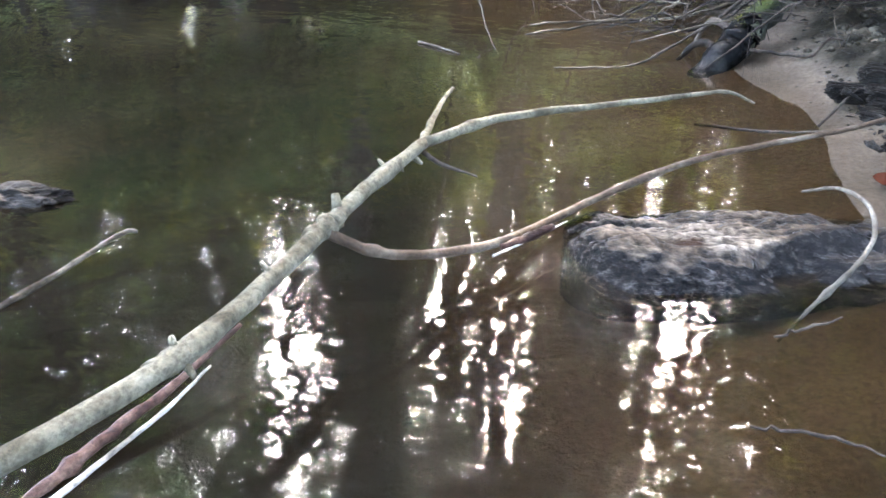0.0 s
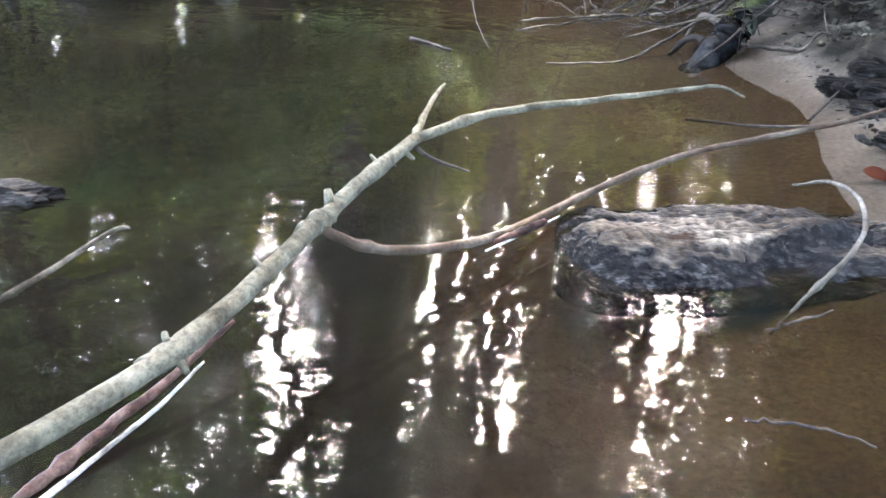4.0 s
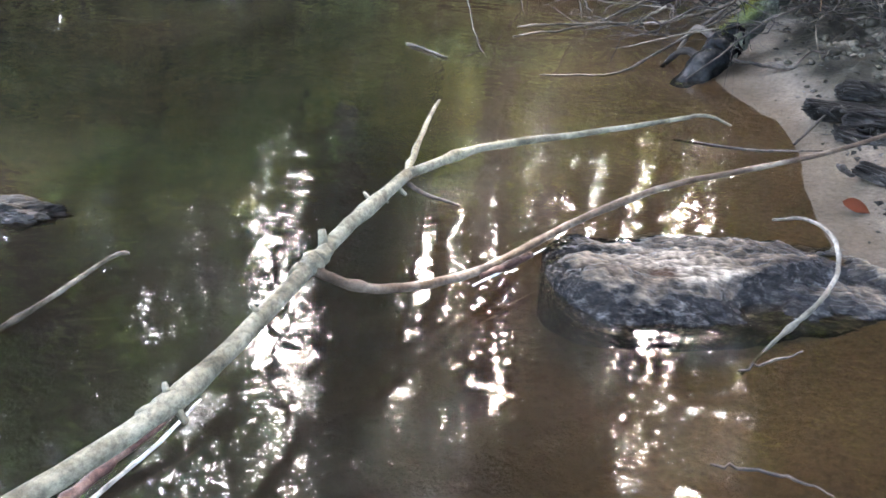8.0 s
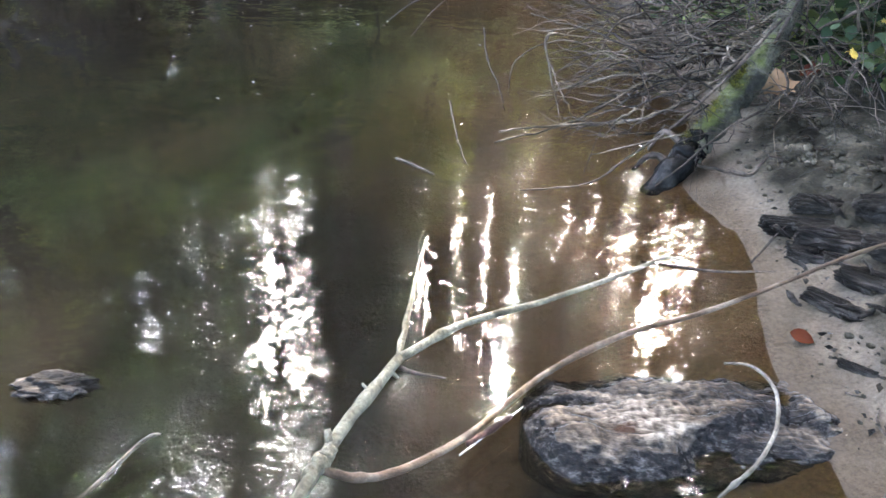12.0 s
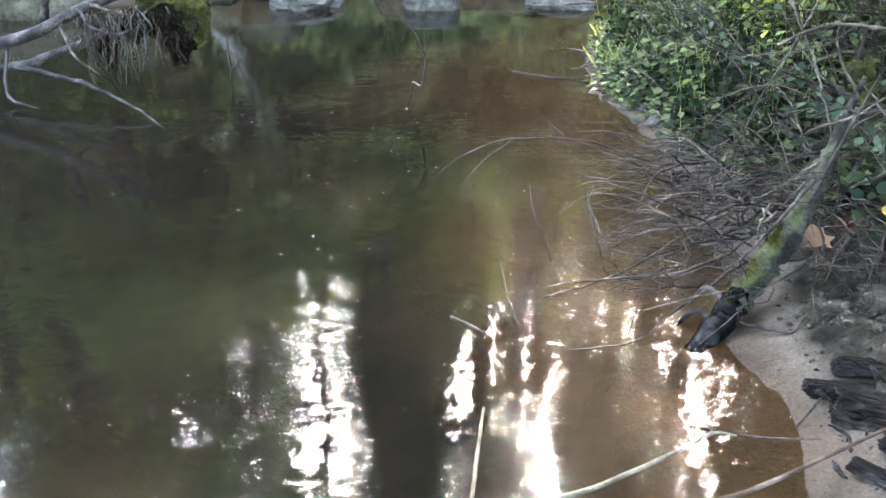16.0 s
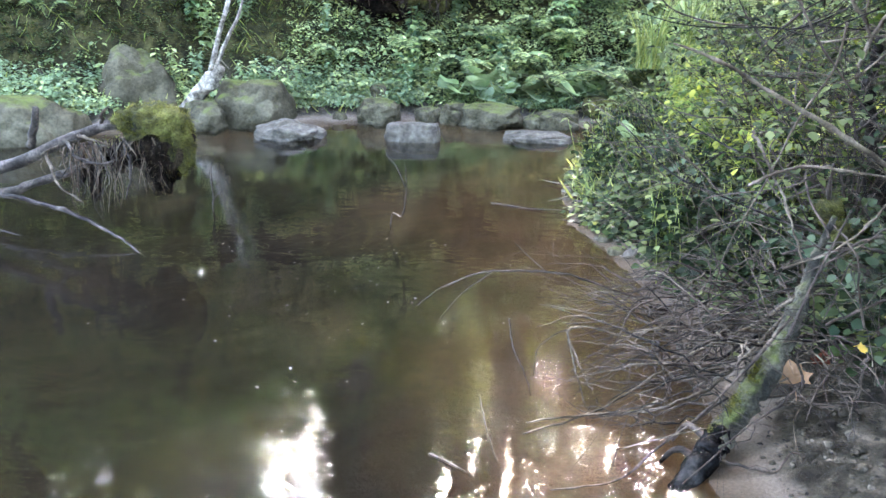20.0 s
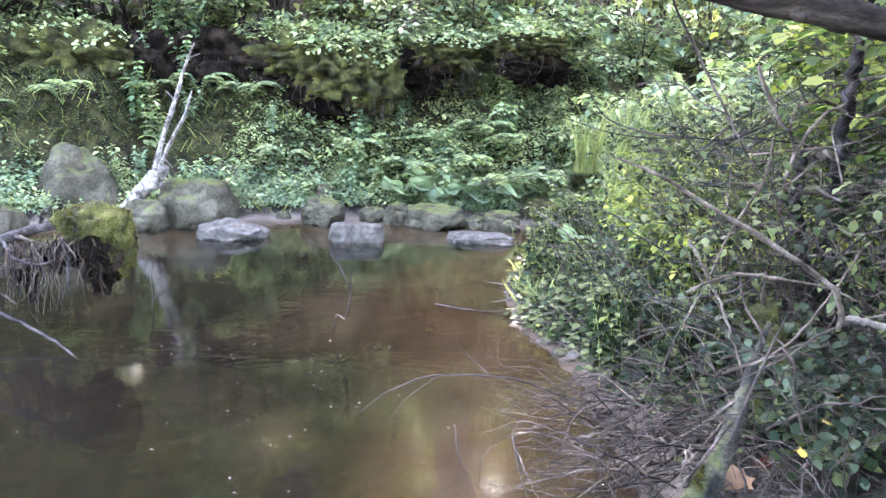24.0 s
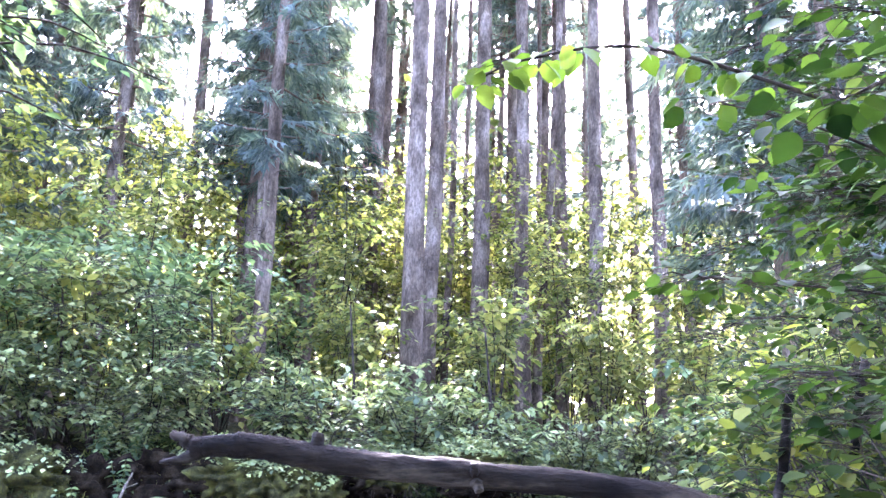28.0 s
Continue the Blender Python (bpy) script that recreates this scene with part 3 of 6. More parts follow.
def shrub(seed, tall, wide, stems, leaves, leaf, material, template, name, label, lean=(0, 0), wood=DARKTWIG, low=0.25, thick=0.014):
    """A leafy bush: forking stems from one base, leaves along the outer twigs."""
    rng = np.random.default_rng(seed)
    t = thing(name, label, "bush" if tall < 3 else "tree")
    sticks, tips = [], []
    for n in range(stems):
        a = n * 2.4 + rng.normal(0, 0.4)
        r = wide * rng.uniform(0.25, 1.0)
        h = tall * rng.uniform(0.65, 1.0)
        end = np.array([r * math.cos(a) + lean[0], r * math.sin(a) + lean[1], h])
        mid = end * (0.35, 0.35, 0.6) + rng.normal(0, 0.05 * tall, 3) * (1, 1, 0.3)
        stem = catmull([rng.normal(0, 0.05, 3) * (1, 1, 0), mid, end], 6)
        sticks.append(tube(stem, [thick, thick * 0.6, thick * 0.25], 5, 1))
        for _ in range(10):
            k = rng.integers(int(len(stem) * low), len(stem))
            d = random_dirs(rng, 1, 0.2)[0]
            ln = tall * rng.uniform(0.10, 0.30)
            p = stem[k]
            tw = np.array([p, p + d * ln * 0.5 + (0, 0, 0.07 * ln), p + d * ln - (0, 0, 0.08 * ln)])
            sticks.append(tube(tw, [thick * 0.35, thick * 0.25, thick * 0.1], 4, 2))
            tips.append(catmull(tw, 4))
        tips.append(stem[len(stem) // 2 :])
    v, f = joined(sticks)
    part("branchwork", mesh(name + "_stems", v, f, wood), t, kind="stuff")
    idx = rng.integers(0, len(tips), leaves)
    u = rng.uniform(0.1, 1.0, leaves)
    at = np.array([tips[q][int(w * (len(tips[q]) - 1))] for q, w in zip(idx, u)])
    along = np.array([tips[q][-1] - tips[q][0] for q in idx])
    along /= np.linalg.norm(along, axis=1)[:, None] + 1e-9
    side = np.stack([-along[:, 1], along[:, 0], 0 * u], -1) * rng.choice([-1, 1], leaves)[:, None]
    at = at + side * (leaf * rng.uniform(0, 0.9, leaves))[:, None] + rng.normal(0, 0.12 * leaf + 0.004 * tall, (leaves, 3))
    ah = along * 0.5 + side * rng.uniform(0.3, 1.0, (leaves, 1)) + rng.normal(0, 0.2, (leaves, 3)) + (0, 0, -0.22)
    up = np.tile((0, 0, 1.0), (leaves, 1)) + rng.normal(0, 0.22, (leaves, 3))
    v, f = scatter(template, at, ah, up, leaf * rng.uniform(0.5, 1.25, leaves))
    part("foliage", mesh(name + "_leaves", v, f, material, False), t, kind="stuff")
    return t


def stand(x, y, sink=0.05, turn=0.0, scale=None):
    return pose(x, y, float(height(x, y)) - sink, 0, 0, turn)


rng = np.random.default_rng(11)
bare_a = spruce(1, 25, 15.5, 0.19, 2.2, 64, dense=0.9)
bare_b = spruce(2, 26, 16.0, 0.16, 2.2, 62, dense=0.95)
full_a = spruce(3, 24, 4.0, 0.13, 1.9, 125, dense=1.15, label="tall spruce with dark drooping needle branches")
full_b = spruce(4, 26, 4.5, 0.14, 2.1, 135, dense=1.15, label="tall spruce with dark drooping needle branches")
slim = spruce(5, 25, 5.0, 0.12, 1.2, 110, dense=1.2, label="slim spruce with short drooping branches")
crook = spruce(6, 20, 17.0, 0.10, 1.0, 24, 1.2, label="thin crooked spruce trunk leaning among straight ones")
big = spruce(7, 26, 17.5, 0.17, 2.2, 50, dense=0.9, label="thick spruce trunk with grey flaking bark and stubs")
big.matrix_basis = stand(-0.83, 15.0)
crook.matrix_basis = stand(1.7, 21.0)
bare_a.matrix_basis = stand(0.29, 20)
for x, y in ((1.3, 26.5), (1.9, 34)):
    copy_thing(bare_a, stand(x, y, turn=rng.uniform(0, 360)))
bare_b.matrix_basis = stand(-0.72, 18)
for x, y in ((1.39, 20), (2.39, 28), (2.35, 22), (3.02, 20), (4.43, 20), (-2.8, 30), (6.6, 30), (5.3, 27), (-2.6, 25), (-2.3, 21), (-7.3, 22)):
    copy_thing(bare_b, stand(x, y, turn=rng.uniform(0, 360)))
pole = spruce(12, 25, 18.0, 0.075, 1.3, 40, label="thin pole-like spruce with a high crown")
pole.matrix_basis = stand(0.29, 25)
for x, y in ((-0.5, 24), (-0.42, 20.5), (-0.1, 24), (-0.85, 27), (0.52, 23), (2.0, 24.5), (2.7, 30), (1.1, 33), (3.6, 26), (4.4, 31), (5.6, 25)):
    copy_thing(pole, stand(x, y, turn=rng.uniform(0, 360)))
slim.matrix_basis = stand(-4.4, 18)
for x, y in ((-6.9, 16.0), (-8.3, 19.6), (-4.8, 18.6), (-3.4, 14.8), (-10.5, 26), (5.6, 22)):
    copy_thing(slim, stand(x, y, turn=rng.uniform(0, 360)))
full_a.matrix_basis = stand(-4.7, 23)
for x, y in ((-5.4, 27), (-10.4, 16.5), (7.6, 24), (9.5, 20), (6.9, 16), (-14, 12), (-15, 30)):
    copy_thing(full_a, stand(x, y, turn=rng.uniform(0, 360)))
full_b.matrix_basis = stand(-9.6, 18.5)
for x, y in ((-11.4, 20), (-10.4, 13.5), (-5.4, 30), (11, 28), (9.0, 14), (-17, 22), (12, 17), (-13, 17), (5.6, 12.6), (7.6, 11), (5.8, 15.6)):
    copy_thing(full_b, stand(x, y, turn=rng.uniform(0, 360)))
for n in range(30):                                       # unseen trees added beside and behind the camera to cut skylight
    a = radians(72 + n * 190 / 29)
    d = (7.0, 12.0, 9.0, 16.0)[n % 4] + rng.uniform(0, 2)
    copy_thing((full_a, full_b, bare_b)[n % 3], stand(d * math.sin(a), d * math.cos(a), turn=rng.uniform(0, 360)))

young = spruce(9, 10.6, 5.7, 0.11, 1.6, 46, label="young spruce with a dense shading crown high over a bare stem")
young.matrix_basis = stand(-3.6, 20.2)
for x, y in ((-4.4, 21.2), (-5.4, 20.4)):
    copy_thing(young, stand(x, y, turn=rng.uniform(0, 360)))

# crowns above the view, added to block sun and sky gaps
high = spruce(11, 22.0, 12.0, 0.12, 1.5, 85, label="young spruce with a dense shading crown high over a bare stem")
high.matrix_basis = stand(-4.0, 21.0)
for x, y in ((-2.9, 23.0), (7.4, 28), (0.8, 27.0), (2.6, 26.5), (0.4, 30.0)):
    copy_thing(high, stand(x, y, turn=rng.uniform(0, 360)))

veil = spruce(13, 17.0, 6.5, 0.085, 1.8, 80, dense=0.5, label="thin spruce with a sparse ragged crown")
veil.matrix_basis = stand(-2.7, 29.6)
for k, (x, y) in enumerate(((-11.2, 27.8), (-9.4, 29.4), (-7.4, 28.6), (-4.9, 29.6), (1.0, 29.4), (2.3, 31.0), (4.0, 29.7), (5.8, 29.2), (-6.0, 25.4), (7.6, 31.0))):
    copy_thing(veil, stand(x, y, turn=137.0 * k))

far = spruce(8, 24, 3.0, 0.16, 2.2, 90, dense=0.55, label="distant spruce with drooping needle branches")
far.matrix_basis = stand(-7.5, 40)
for n in range(26):
    a = radians(-33 + 66 * n / 25 + rng.normal(0, 0.5))
    d = rng.uniform(45, 62)
    if not -4 < math.degrees(a) < 9.5 or n % 2 == 0:
        copy_thing(far if n % 4 else bare_b, stand(d * math.sin(a), d * math.cos(a), turn=rng.uniform(0, 360)))

for x, y in ((-5.6, 36), (-8.6, 36), (-9.2, 38), (-4.2, 45), (-13.5, 27), (-17, 29), (9, 33), (13, 34), (-10.8, 23), (-1.4, 44), (0.9, 45), (-10.0, 40), (0.5, 34), (2.2, 36), (3.6, 32.5), (5.2, 36), (-1.3, 34), (-2.6, 36)):
    copy_thing(far, stand(x, y, turn=rng.uniform(0, 360)))

# far undergrowth
n = 60000
d = rng.uniform(24, 75, n)
a = rng.uniform(-0.75, 0.75, n)
x, y = d * np.sin(a), d * np.cos(a)
tops = 1.0 + 0.35 * np.sin(a * 23 + 1) * np.sin(a * 41 + d * 0.3) + 0.3 * np.sin(a * 67 + 0.5 * d)
z = height(x, y) + rng.uniform(0, 1, n) ** 1.3 * (2.5 + d * 0.17) * tops
v, f = scatter(DIAMOND, np.stack([x, y, z], -1), random_dirs(rng, n, 0.5), np.tile((0, 0, 1.0), (n, 1)) + rng.normal(0, 0.5, (n, 3)), rng.uniform(0.25, 0.6, n))
tagged(new("far_undergrowth", mesh("far_undergrowth", v, f, BRIGHT, False)), "sunlit yellow-green undergrowth deep in the wood", "undergrowth", kind="stuff")

# understorey bushes on top of the far bank
UNDER = "leafy hazel bush on the bank top, backlit"
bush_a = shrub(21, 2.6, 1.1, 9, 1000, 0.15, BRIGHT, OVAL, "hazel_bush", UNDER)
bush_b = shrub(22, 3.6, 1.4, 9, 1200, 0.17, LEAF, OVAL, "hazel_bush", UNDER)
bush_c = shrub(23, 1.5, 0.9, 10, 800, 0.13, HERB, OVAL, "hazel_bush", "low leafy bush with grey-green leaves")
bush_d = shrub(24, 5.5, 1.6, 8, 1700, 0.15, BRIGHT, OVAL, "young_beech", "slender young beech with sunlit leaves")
beech_tall = shrub(25, 7.0, 1.7, 9, 1900, 0.16, LIME, OVAL, "young_beech", "tall young beech with layers of sunlit leaves")
beech_tall.matrix_basis = stand(-2.6, 20.5)
for x, y in ((-1.5, 21.6), (-0.8, 20.4), (0.5, 20.6), (-3.3, 22.2), (1.3, 21.4), (2.4, 22.6), (3.6, 21.6), (4.6, 23), (-0.2, 23.6), (-6.9, 17.4), (-9.1, 14.0), (-8.6, 14.8), (-6.9, 19.6), (-6.2, 20.4), (-4.6, 20.9)):
    copy_thing(beech_tall, stand(x, y, turn=rng.uniform(0, 360)))
bush_a.matrix_basis, bush_b.matrix_basis = stand(-3.4, 12.6), stand(-6.2, 10.6)
bush_c.matrix_basis, bush_d.matrix_basis = stand(-1.2, 12.2), stand(-5.3, 13.6)
for x, y in ((-5.0, 11.4), (-1.8, 14.5), (0.6, 14), (2.4, 15), (-7.2, 13), (4.2, 16), (0.2, 17.5), (-2.4, 18), (3.2, 19), (1.6, 23), (-4, 22), (5.5, 21)):
    copy_thing(bush_a, stand(x, y, turn=rng.uniform(0, 360)))
for x, y in ((-6.9, 9.2), (-4.2, 12.2), (-5.9, 11.8), (-7.8, 11.8), (-5.6, 16), (4.4, 13.2), (6, 14), (-8.6, 9.6), (2.2, 25), (-1, 26), (-3.4, 16), (-9.2, 12.6), (-10.6, 14.4), (-8.9, 11.2)):
    copy_thing(bush_b, stand(x, y, turn=rng.uniform(0, 360)))
for x, y in ((-4.0, 11.3), (-5.2, 10.9), (-6.2, 10.0), (-1.7, 11.8), (-0.5, 12.0), (0.4, 12.0), (-7.4, 9.6), (-2.3, 12.0), (-3.6, 11.7), (-0.2, 12.4), (0.9, 12.6), (-4.6, 11.3), (1.9, 13.3), (-6.8, 10.2), (-0.9, 13.6), (-2.9, 13.4), (-5.6, 10.4), (1.9, 9.6), (2.4, 8.8), (1.5, 10.5), (2.8, 9.9), (2.1, 10.8), (3.0, 8.9), (2.9, 11.2), (1.3, 11.3), (2.4, 12.2), (3.2, 13.0), (2.9, 14.0), (3.8, 14.4), (3.5, 12.2), (4.4, 13.4)):
    copy_thing(bush_c, stand(x, y, turn=rng.uniform(0, 360)))
for x, y in ((-2.35, 16.0), (-7.9, 11.4), (-8.6, 12.0), (-8, 15), (4.4, 17.5), (-2.2, 21), (2.2, 18), (-9.5, 17), (6.5, 19), (0.2, 24), (-5.5, 20)):
    copy_thing(bush_d, stand(x, y, turn=rng.uniform(0, 360)))

# ---- plants on the far bank ----
def clumps(g, x, y, z, r, leaves, size):
    """Leaf places, directions and sizes for low rounded plants standing at x, y, z."""
    n = len(x)
    k = np.repeat(np.arange(n), leaves)
    m = len(k)
    a, e = g.uniform(0, 6.28, m), g.uniform(0.1, 1.45, m)
    o = np.stack([np.cos(a) * np.cos(e), np.sin(a) * np.cos(e), np.sin(e)], -1)
    at = np.stack([x, y, z], -1)[k] + o * (r[k] * g.uniform(0.55, 1.05, m))[:, None] * (1, 1, 1.35)
    ah = np.stack([np.cos(a), np.sin(a), g.normal(-0.1, 0.3, m)], -1)
    up = o + (0, -0.2, 0.6) + g.normal(0, 0.3, (m, 3))
    return at, ah, up, size[k] * g.uniform(0.6, 1.2, m)


n = 9000
x = rng.uniform(-8.5, 2.5, n)
s = rng.uniform(0.55, 3.7, n)
bare = (np.sin(2.3 * x + 1.3 * s) + np.sin(3.7 * s - 1.9 * x + 0.8) < rng.normal(-1.3, 0.4, n) + 0.4 * ((x > -5.2) & (x < -2.9)) + 1.5 * ((s > 1.5) & (s < 2.5) & (x < -0.9) & (x > -6.5)) + 2.7 * ((x < -3.3) & (s > 0.95))) & (s > 1.0)
x, s = x[~bare], s[~bare]
y = np.interp(x, *zip(*SHORE_F)) + s
r = rng.uniform(0.05, 0.16, len(x)) * rng.uniform(0.6, 1.3, len(x)) * np.where(x < -2.5, 0.75, 1.0)
z = height(x, y)
kind = np.sin(1.7 * x + 2.9 * s) + np.sin(4.3 * x - 1.1 * s) + rng.normal(0, 0.5, len(x))
for sel, leaf, count, size, material, label in (
    (kind > 0.5, OVAL, 14, 0.45, HERB, "low nettles and broad-leaved herbs covering the far bank"),
    ((kind <= 0.5) & (kind > -0.6), DIAMOND, 30, 0.25, HERB, "fine-leaved pale herbs covering the far bank"),
    (kind <= -0.6, DIAMOND, 26, 0.3, HERB, "small-leaved creepers on the far bank"),
):
    v, f = scatter(leaf, *clumps(rng, x[sel], y[sel], z[sel], r[sel], count, 0.022 + r[sel] * size))
    tagged(new("bank_herbs", mesh("bank_herbs", v, f, material, False)), label, "ground cover", kind="stuff")

# ---- boulders along the far shore ----
STONES = "boulders along the far shore"
NEAR_LEFT = (
    (-5.05, 7.8, 0.62, 0.45, 0.42, 0.02, 10, 0.1, ROCK, "large grey boulder with moss on its top"),
    (-4.55, 9.25, 0.44, 0.36, 0.62, 0.12, 20, 0.0, ROCK, "tall pointed grey boulder by the shore"),
    (-3.68, 8.9, 0.28, 0.25, 0.24, 0.06, 0, 0.05, ROCK, "small rounded grey boulder by the water"),
    (-3.27, 9.25, 0.46, 0.36, 0.36, 0.16, -10, 0.12, ROCK, "broad grey boulder with mossy shoulder"),
    (-2.66, 8.62, 0.36, 0.26, 0.14, 0.02, 5, 0.0, PALE_ROCK, "pale rough stone at the waterline"),
    (-1.97, 9.75, 0.25, 0.22, 0.2, 0.1, 0, 0.1, ROCK, "rounded grey stone on wet sand"),
    (-1.4, 8.8, 0.35, 0.2, 0.2, 0.03, 2, 0.3, PALE_ROCK, "flat-topped pale block in the water"),
    (-1.45, 9.95, 0.15, 0.14, 0.11, 0.08, 30, 0.1, ROCK, "small dark stone by the shore"),
    (-1.16, 10.0, 0.18, 0.15, 0.16, 0.08, 60, 0.1, ROCK, "small dark stone by the shore"),
)
NEAR_RIGHT = (
    (-0.75, 10.0, 0.4, 0.28, 0.2, 0.06, -12, 0.1, ROCK, "low grey boulder on the shore"),
    (-0.25, 9.95, 0.12, 0.1, 0.11, 0.04, -12, 0.1, ROCK, "small grey stone by the shore"),
    (0.02, 10.0, 0.26, 0.2, 0.17, 0.06, 10, 0.2, ROCK, "squared grey stone at the waterline"),
    (-0.16, 9.15, 0.38, 0.24, 0.085, 0.01, -4, 0.1, PALE_ROCK, "flat white stone just above the water"),
    (0.48, 10.6, 0.22, 0.2, 0.17, 0.14, 15, 0.1, MOSS, "small stone covered with yellow-green moss"),
    (-2.42, 9.75, 0.09, 0.08, 0.07, 0.04, 15, 0.1, ROCK, "small dark stone on wet sand"),
    (-3.25, 10.2, 0.28, 0.2, 0.22, 0.36, 30, 0.1, ROCK, "dark stone stuck in the bank"),
    (-2.1, 10.3, 0.1, 0.1, 0.1, 0.28, 30, 0.1, ROCK, "small pale stone among the herbs"),
    (-4.0, 8.5, 0.14, 0.1, 0.06, 0.0, 30, 0.1, ROCK, "small dark stone in shallow water"),
    (-0.70, 1.50, 0.085, 0.04, 0.02, 0.0, 12, 0.0, DRIFT, "dark wet stone breaking the water surface"),
)
for k, (x, y, w, dp, h, z, turn, flat, m, label) in enumerate(NEAR_LEFT + NEAR_RIGHT):
    v, f = lump(k + 3, (w, dp, h), 5, 0.42 if h > 0.03 else 0.7, flat, 1.6 if h > 0.03 else 2.4)
    ob = new("boulder", mesh("boulder", v, f, m))
    ob.matrix_basis = pose(x, y, z, 0, 0, turn)
    tagged(ob, label, "boulder", STONES)

# ---- the bleached dead branch among the boulders ----
dead = thing("bleached_branch", "bleached white dead branch forking upward among boulders", "branch")
part("stump", mesh("stump", *tube([(-3.95, 8.9, 0.12), (-3.8, 8.98, 0.3), (-3.6, 9.0, 0.5), (-3.48, 9.0, 0.64)], [0.04, 0.07, 0.075, 0.04], 12, 5, 0.22, 3), BLEACHED), dead)
part("fork", mesh("fork", *tube([(-3.62, 9.0, 0.5), (-3.5, 9.0, 0.95), (-3.33, 8.98, 1.4), (-3.26, 8.96, 1.62), (-3.12, 8.9, 1.9)], [0.034, 0.027, 0.022, 0.017, 0.009], 8, 4, 0.05, 4), BLEACHED), dead)
part("fork", mesh("fork", *tube([(-3.56, 9.0, 0.58), (-3.4, 8.95, 0.9), (-3.24, 8.9, 1.15), (-3.13, 8.85, 1.43)], [0.026, 0.022, 0.017, 0.009], 8, 4, 0.05, 5), BLEACHED), dead)

for p, q in (((-3.45, 9.0, 1.1), (-3.36, 8.98, 1.22)), ((-3.36, 8.98, 1.32), (-3.45, 8.97, 1.42)), ((-3.2, 8.93, 1.75), (-3.07, 8.92, 1.8)), ((-3.5, 9.0, 0.72), (-3.4, 9.0, 0.62)), ((-3.7, 9.0, 0.42), (-3.5, 8.95, 0.5))):
    part("twig_stub", mesh("twig_stub", *tube([p, q], [0.009, 0.004], 6, 3), BLEACHED), dead)

# ---- foreground: forked branch over the water ----
fork = thing("forked_branch", "long pale forked branch lying across the stream", "branch")
part("main_stem", mesh("main_stem", *tube([(-0.486, 0.30, 0.075), (-0.354, 0.5, 0.102), (-0.222, 0.70, 0.13), (-0.102, 0.903, 0.150), (-0.031, 1.208, 0.160), (-0.006, 1.32, 0.168), (0.06, 1.499, 0.193)], [0.0145, 0.0143, 0.0138, 0.0128, 0.0125, 0.0122, 0.0105], 12, 8, 0.02, 1, 2, 0.03), TWIG), fork)
part("upper_branch", mesh("upper_branch", *tube([(0.06, 1.499, 0.193), (0.171, 1.62, 0.205), (0.333, 1.74, 0.203), (0.52, 1.93, 0.18), (0.62, 2.05, 0.16), (0.69, 2.10, 0.125)], [0.0095, 0.0078, 0.0064, 0.0052, 0.004, 0.0025], 8, 6, 0.03, 2, 4, 0.08), TWIG), fork)
part("twig", mesh("twig", *tube([(0.058, 1.49, 0.19), (0.045, 1.68, 0.17), (0.025, 1.95, 0.12), (0.009, 2.178, 0.068)], [0.0062, 0.0055, 0.005, 0.0042], 7, 5, 0.05, 3, 3), TWIG), fork)
part("lower_branch", mesh("lower_branch", *tube([(-0.02, 1.215, 0.158), (0.03, 1.235, 0.128), (0.10, 1.30, 0.094), (0.211, 1.469, 0.045), (0.345, 1.708, 0.022), (0.52, 1.83, 0.07), (0.692, 1.90, 0.105), (0.90, 2.07, 0.10), (1.12, 2.22, 0.13), (1.5, 2.4, 0.2)], [0.0085, 0.008, 0.0078, 0.0078, 0.0075, 0.0068, 0.0062, 0.0056, 0.005, 0.004], 8, 6, 0.03, 4, 4, 0.08), BROWNTWIG), fork)
part("side_twig", mesh("side_twig", *tube([(0.065, 1.48, 0.185), (0.09, 1.50, 0.16), (0.15, 1.53, 0.13)], [0.005, 0.004, 0.002], 6, 4), DARKTWIG), fork)
part("node_collar", mesh("node_collar", *tube([(-0.042, 1.19, 0.158), (-0.028, 1.225, 0.161), (-0.016, 1.26, 0.165)], [0.0125, 0.0162, 0.0122], 12, 6, 0.1, 15), TWIG), fork)
part("node_collar", mesh("node_collar", *tube([(-0.122, 0.87, 0.147), (-0.102, 0.905, 0.15), (-0.092, 0.94, 0.151)], [0.0128, 0.0158, 0.0125], 12, 6, 0.08, 16), TWIG), fork)
for p, q, r in (((-0.108, 0.905, 0.162), (-0.114, 0.912, 0.17), 0.006), ((-0.095, 0.9, 0.143), (-0.078, 0.885, 0.138), 0.007), ((-0.02, 1.22, 0.155), (-0.004, 1.215, 0.148), 0.006), ((0.02, 1.40, 0.185), (0.005, 1.41, 0.194), 0.005), ((0.05, 1.47, 0.18), (0.066, 1.462, 0.172), 0.006), ((-0.06, 1.08, 0.166), (-0.072, 1.085, 0.176), 0.005), ((0.03, 1.44, 0.176), (0.042, 1.432, 0.168), 0.004)):
    part("bud_stub", mesh("bud_stub", *tube([p, q], [r, r * 0.5], 6, 3, 0.1), TWIG), fork)
part("stub", mesh("stub", *tube([(-0.022, 1.27, 0.168), (-0.03, 1.285, 0.186)], [0.009, 0.006], 6, 2), TWIG), fork)

part("split_wood", mesh("split_wood", *tube([(0.21, 1.435, 0.05), (0.253, 1.486, 0.05), (0.288, 1.532, 0.05)], [0.006, 0.0085, 0.006], 8, 6, 0.1, 6), REDWOOD), fork, "torn red-brown wood")
part("splinter", mesh("splinter", *tube([(0.199, 1.402, 0.05), (0.257, 1.491, 0.045), (0.312, 1.571, 0.045)], [0.0022, 0.003, 0.0012], 5, 5, 0.1, 7), PALE), fork, "pale torn splinter")

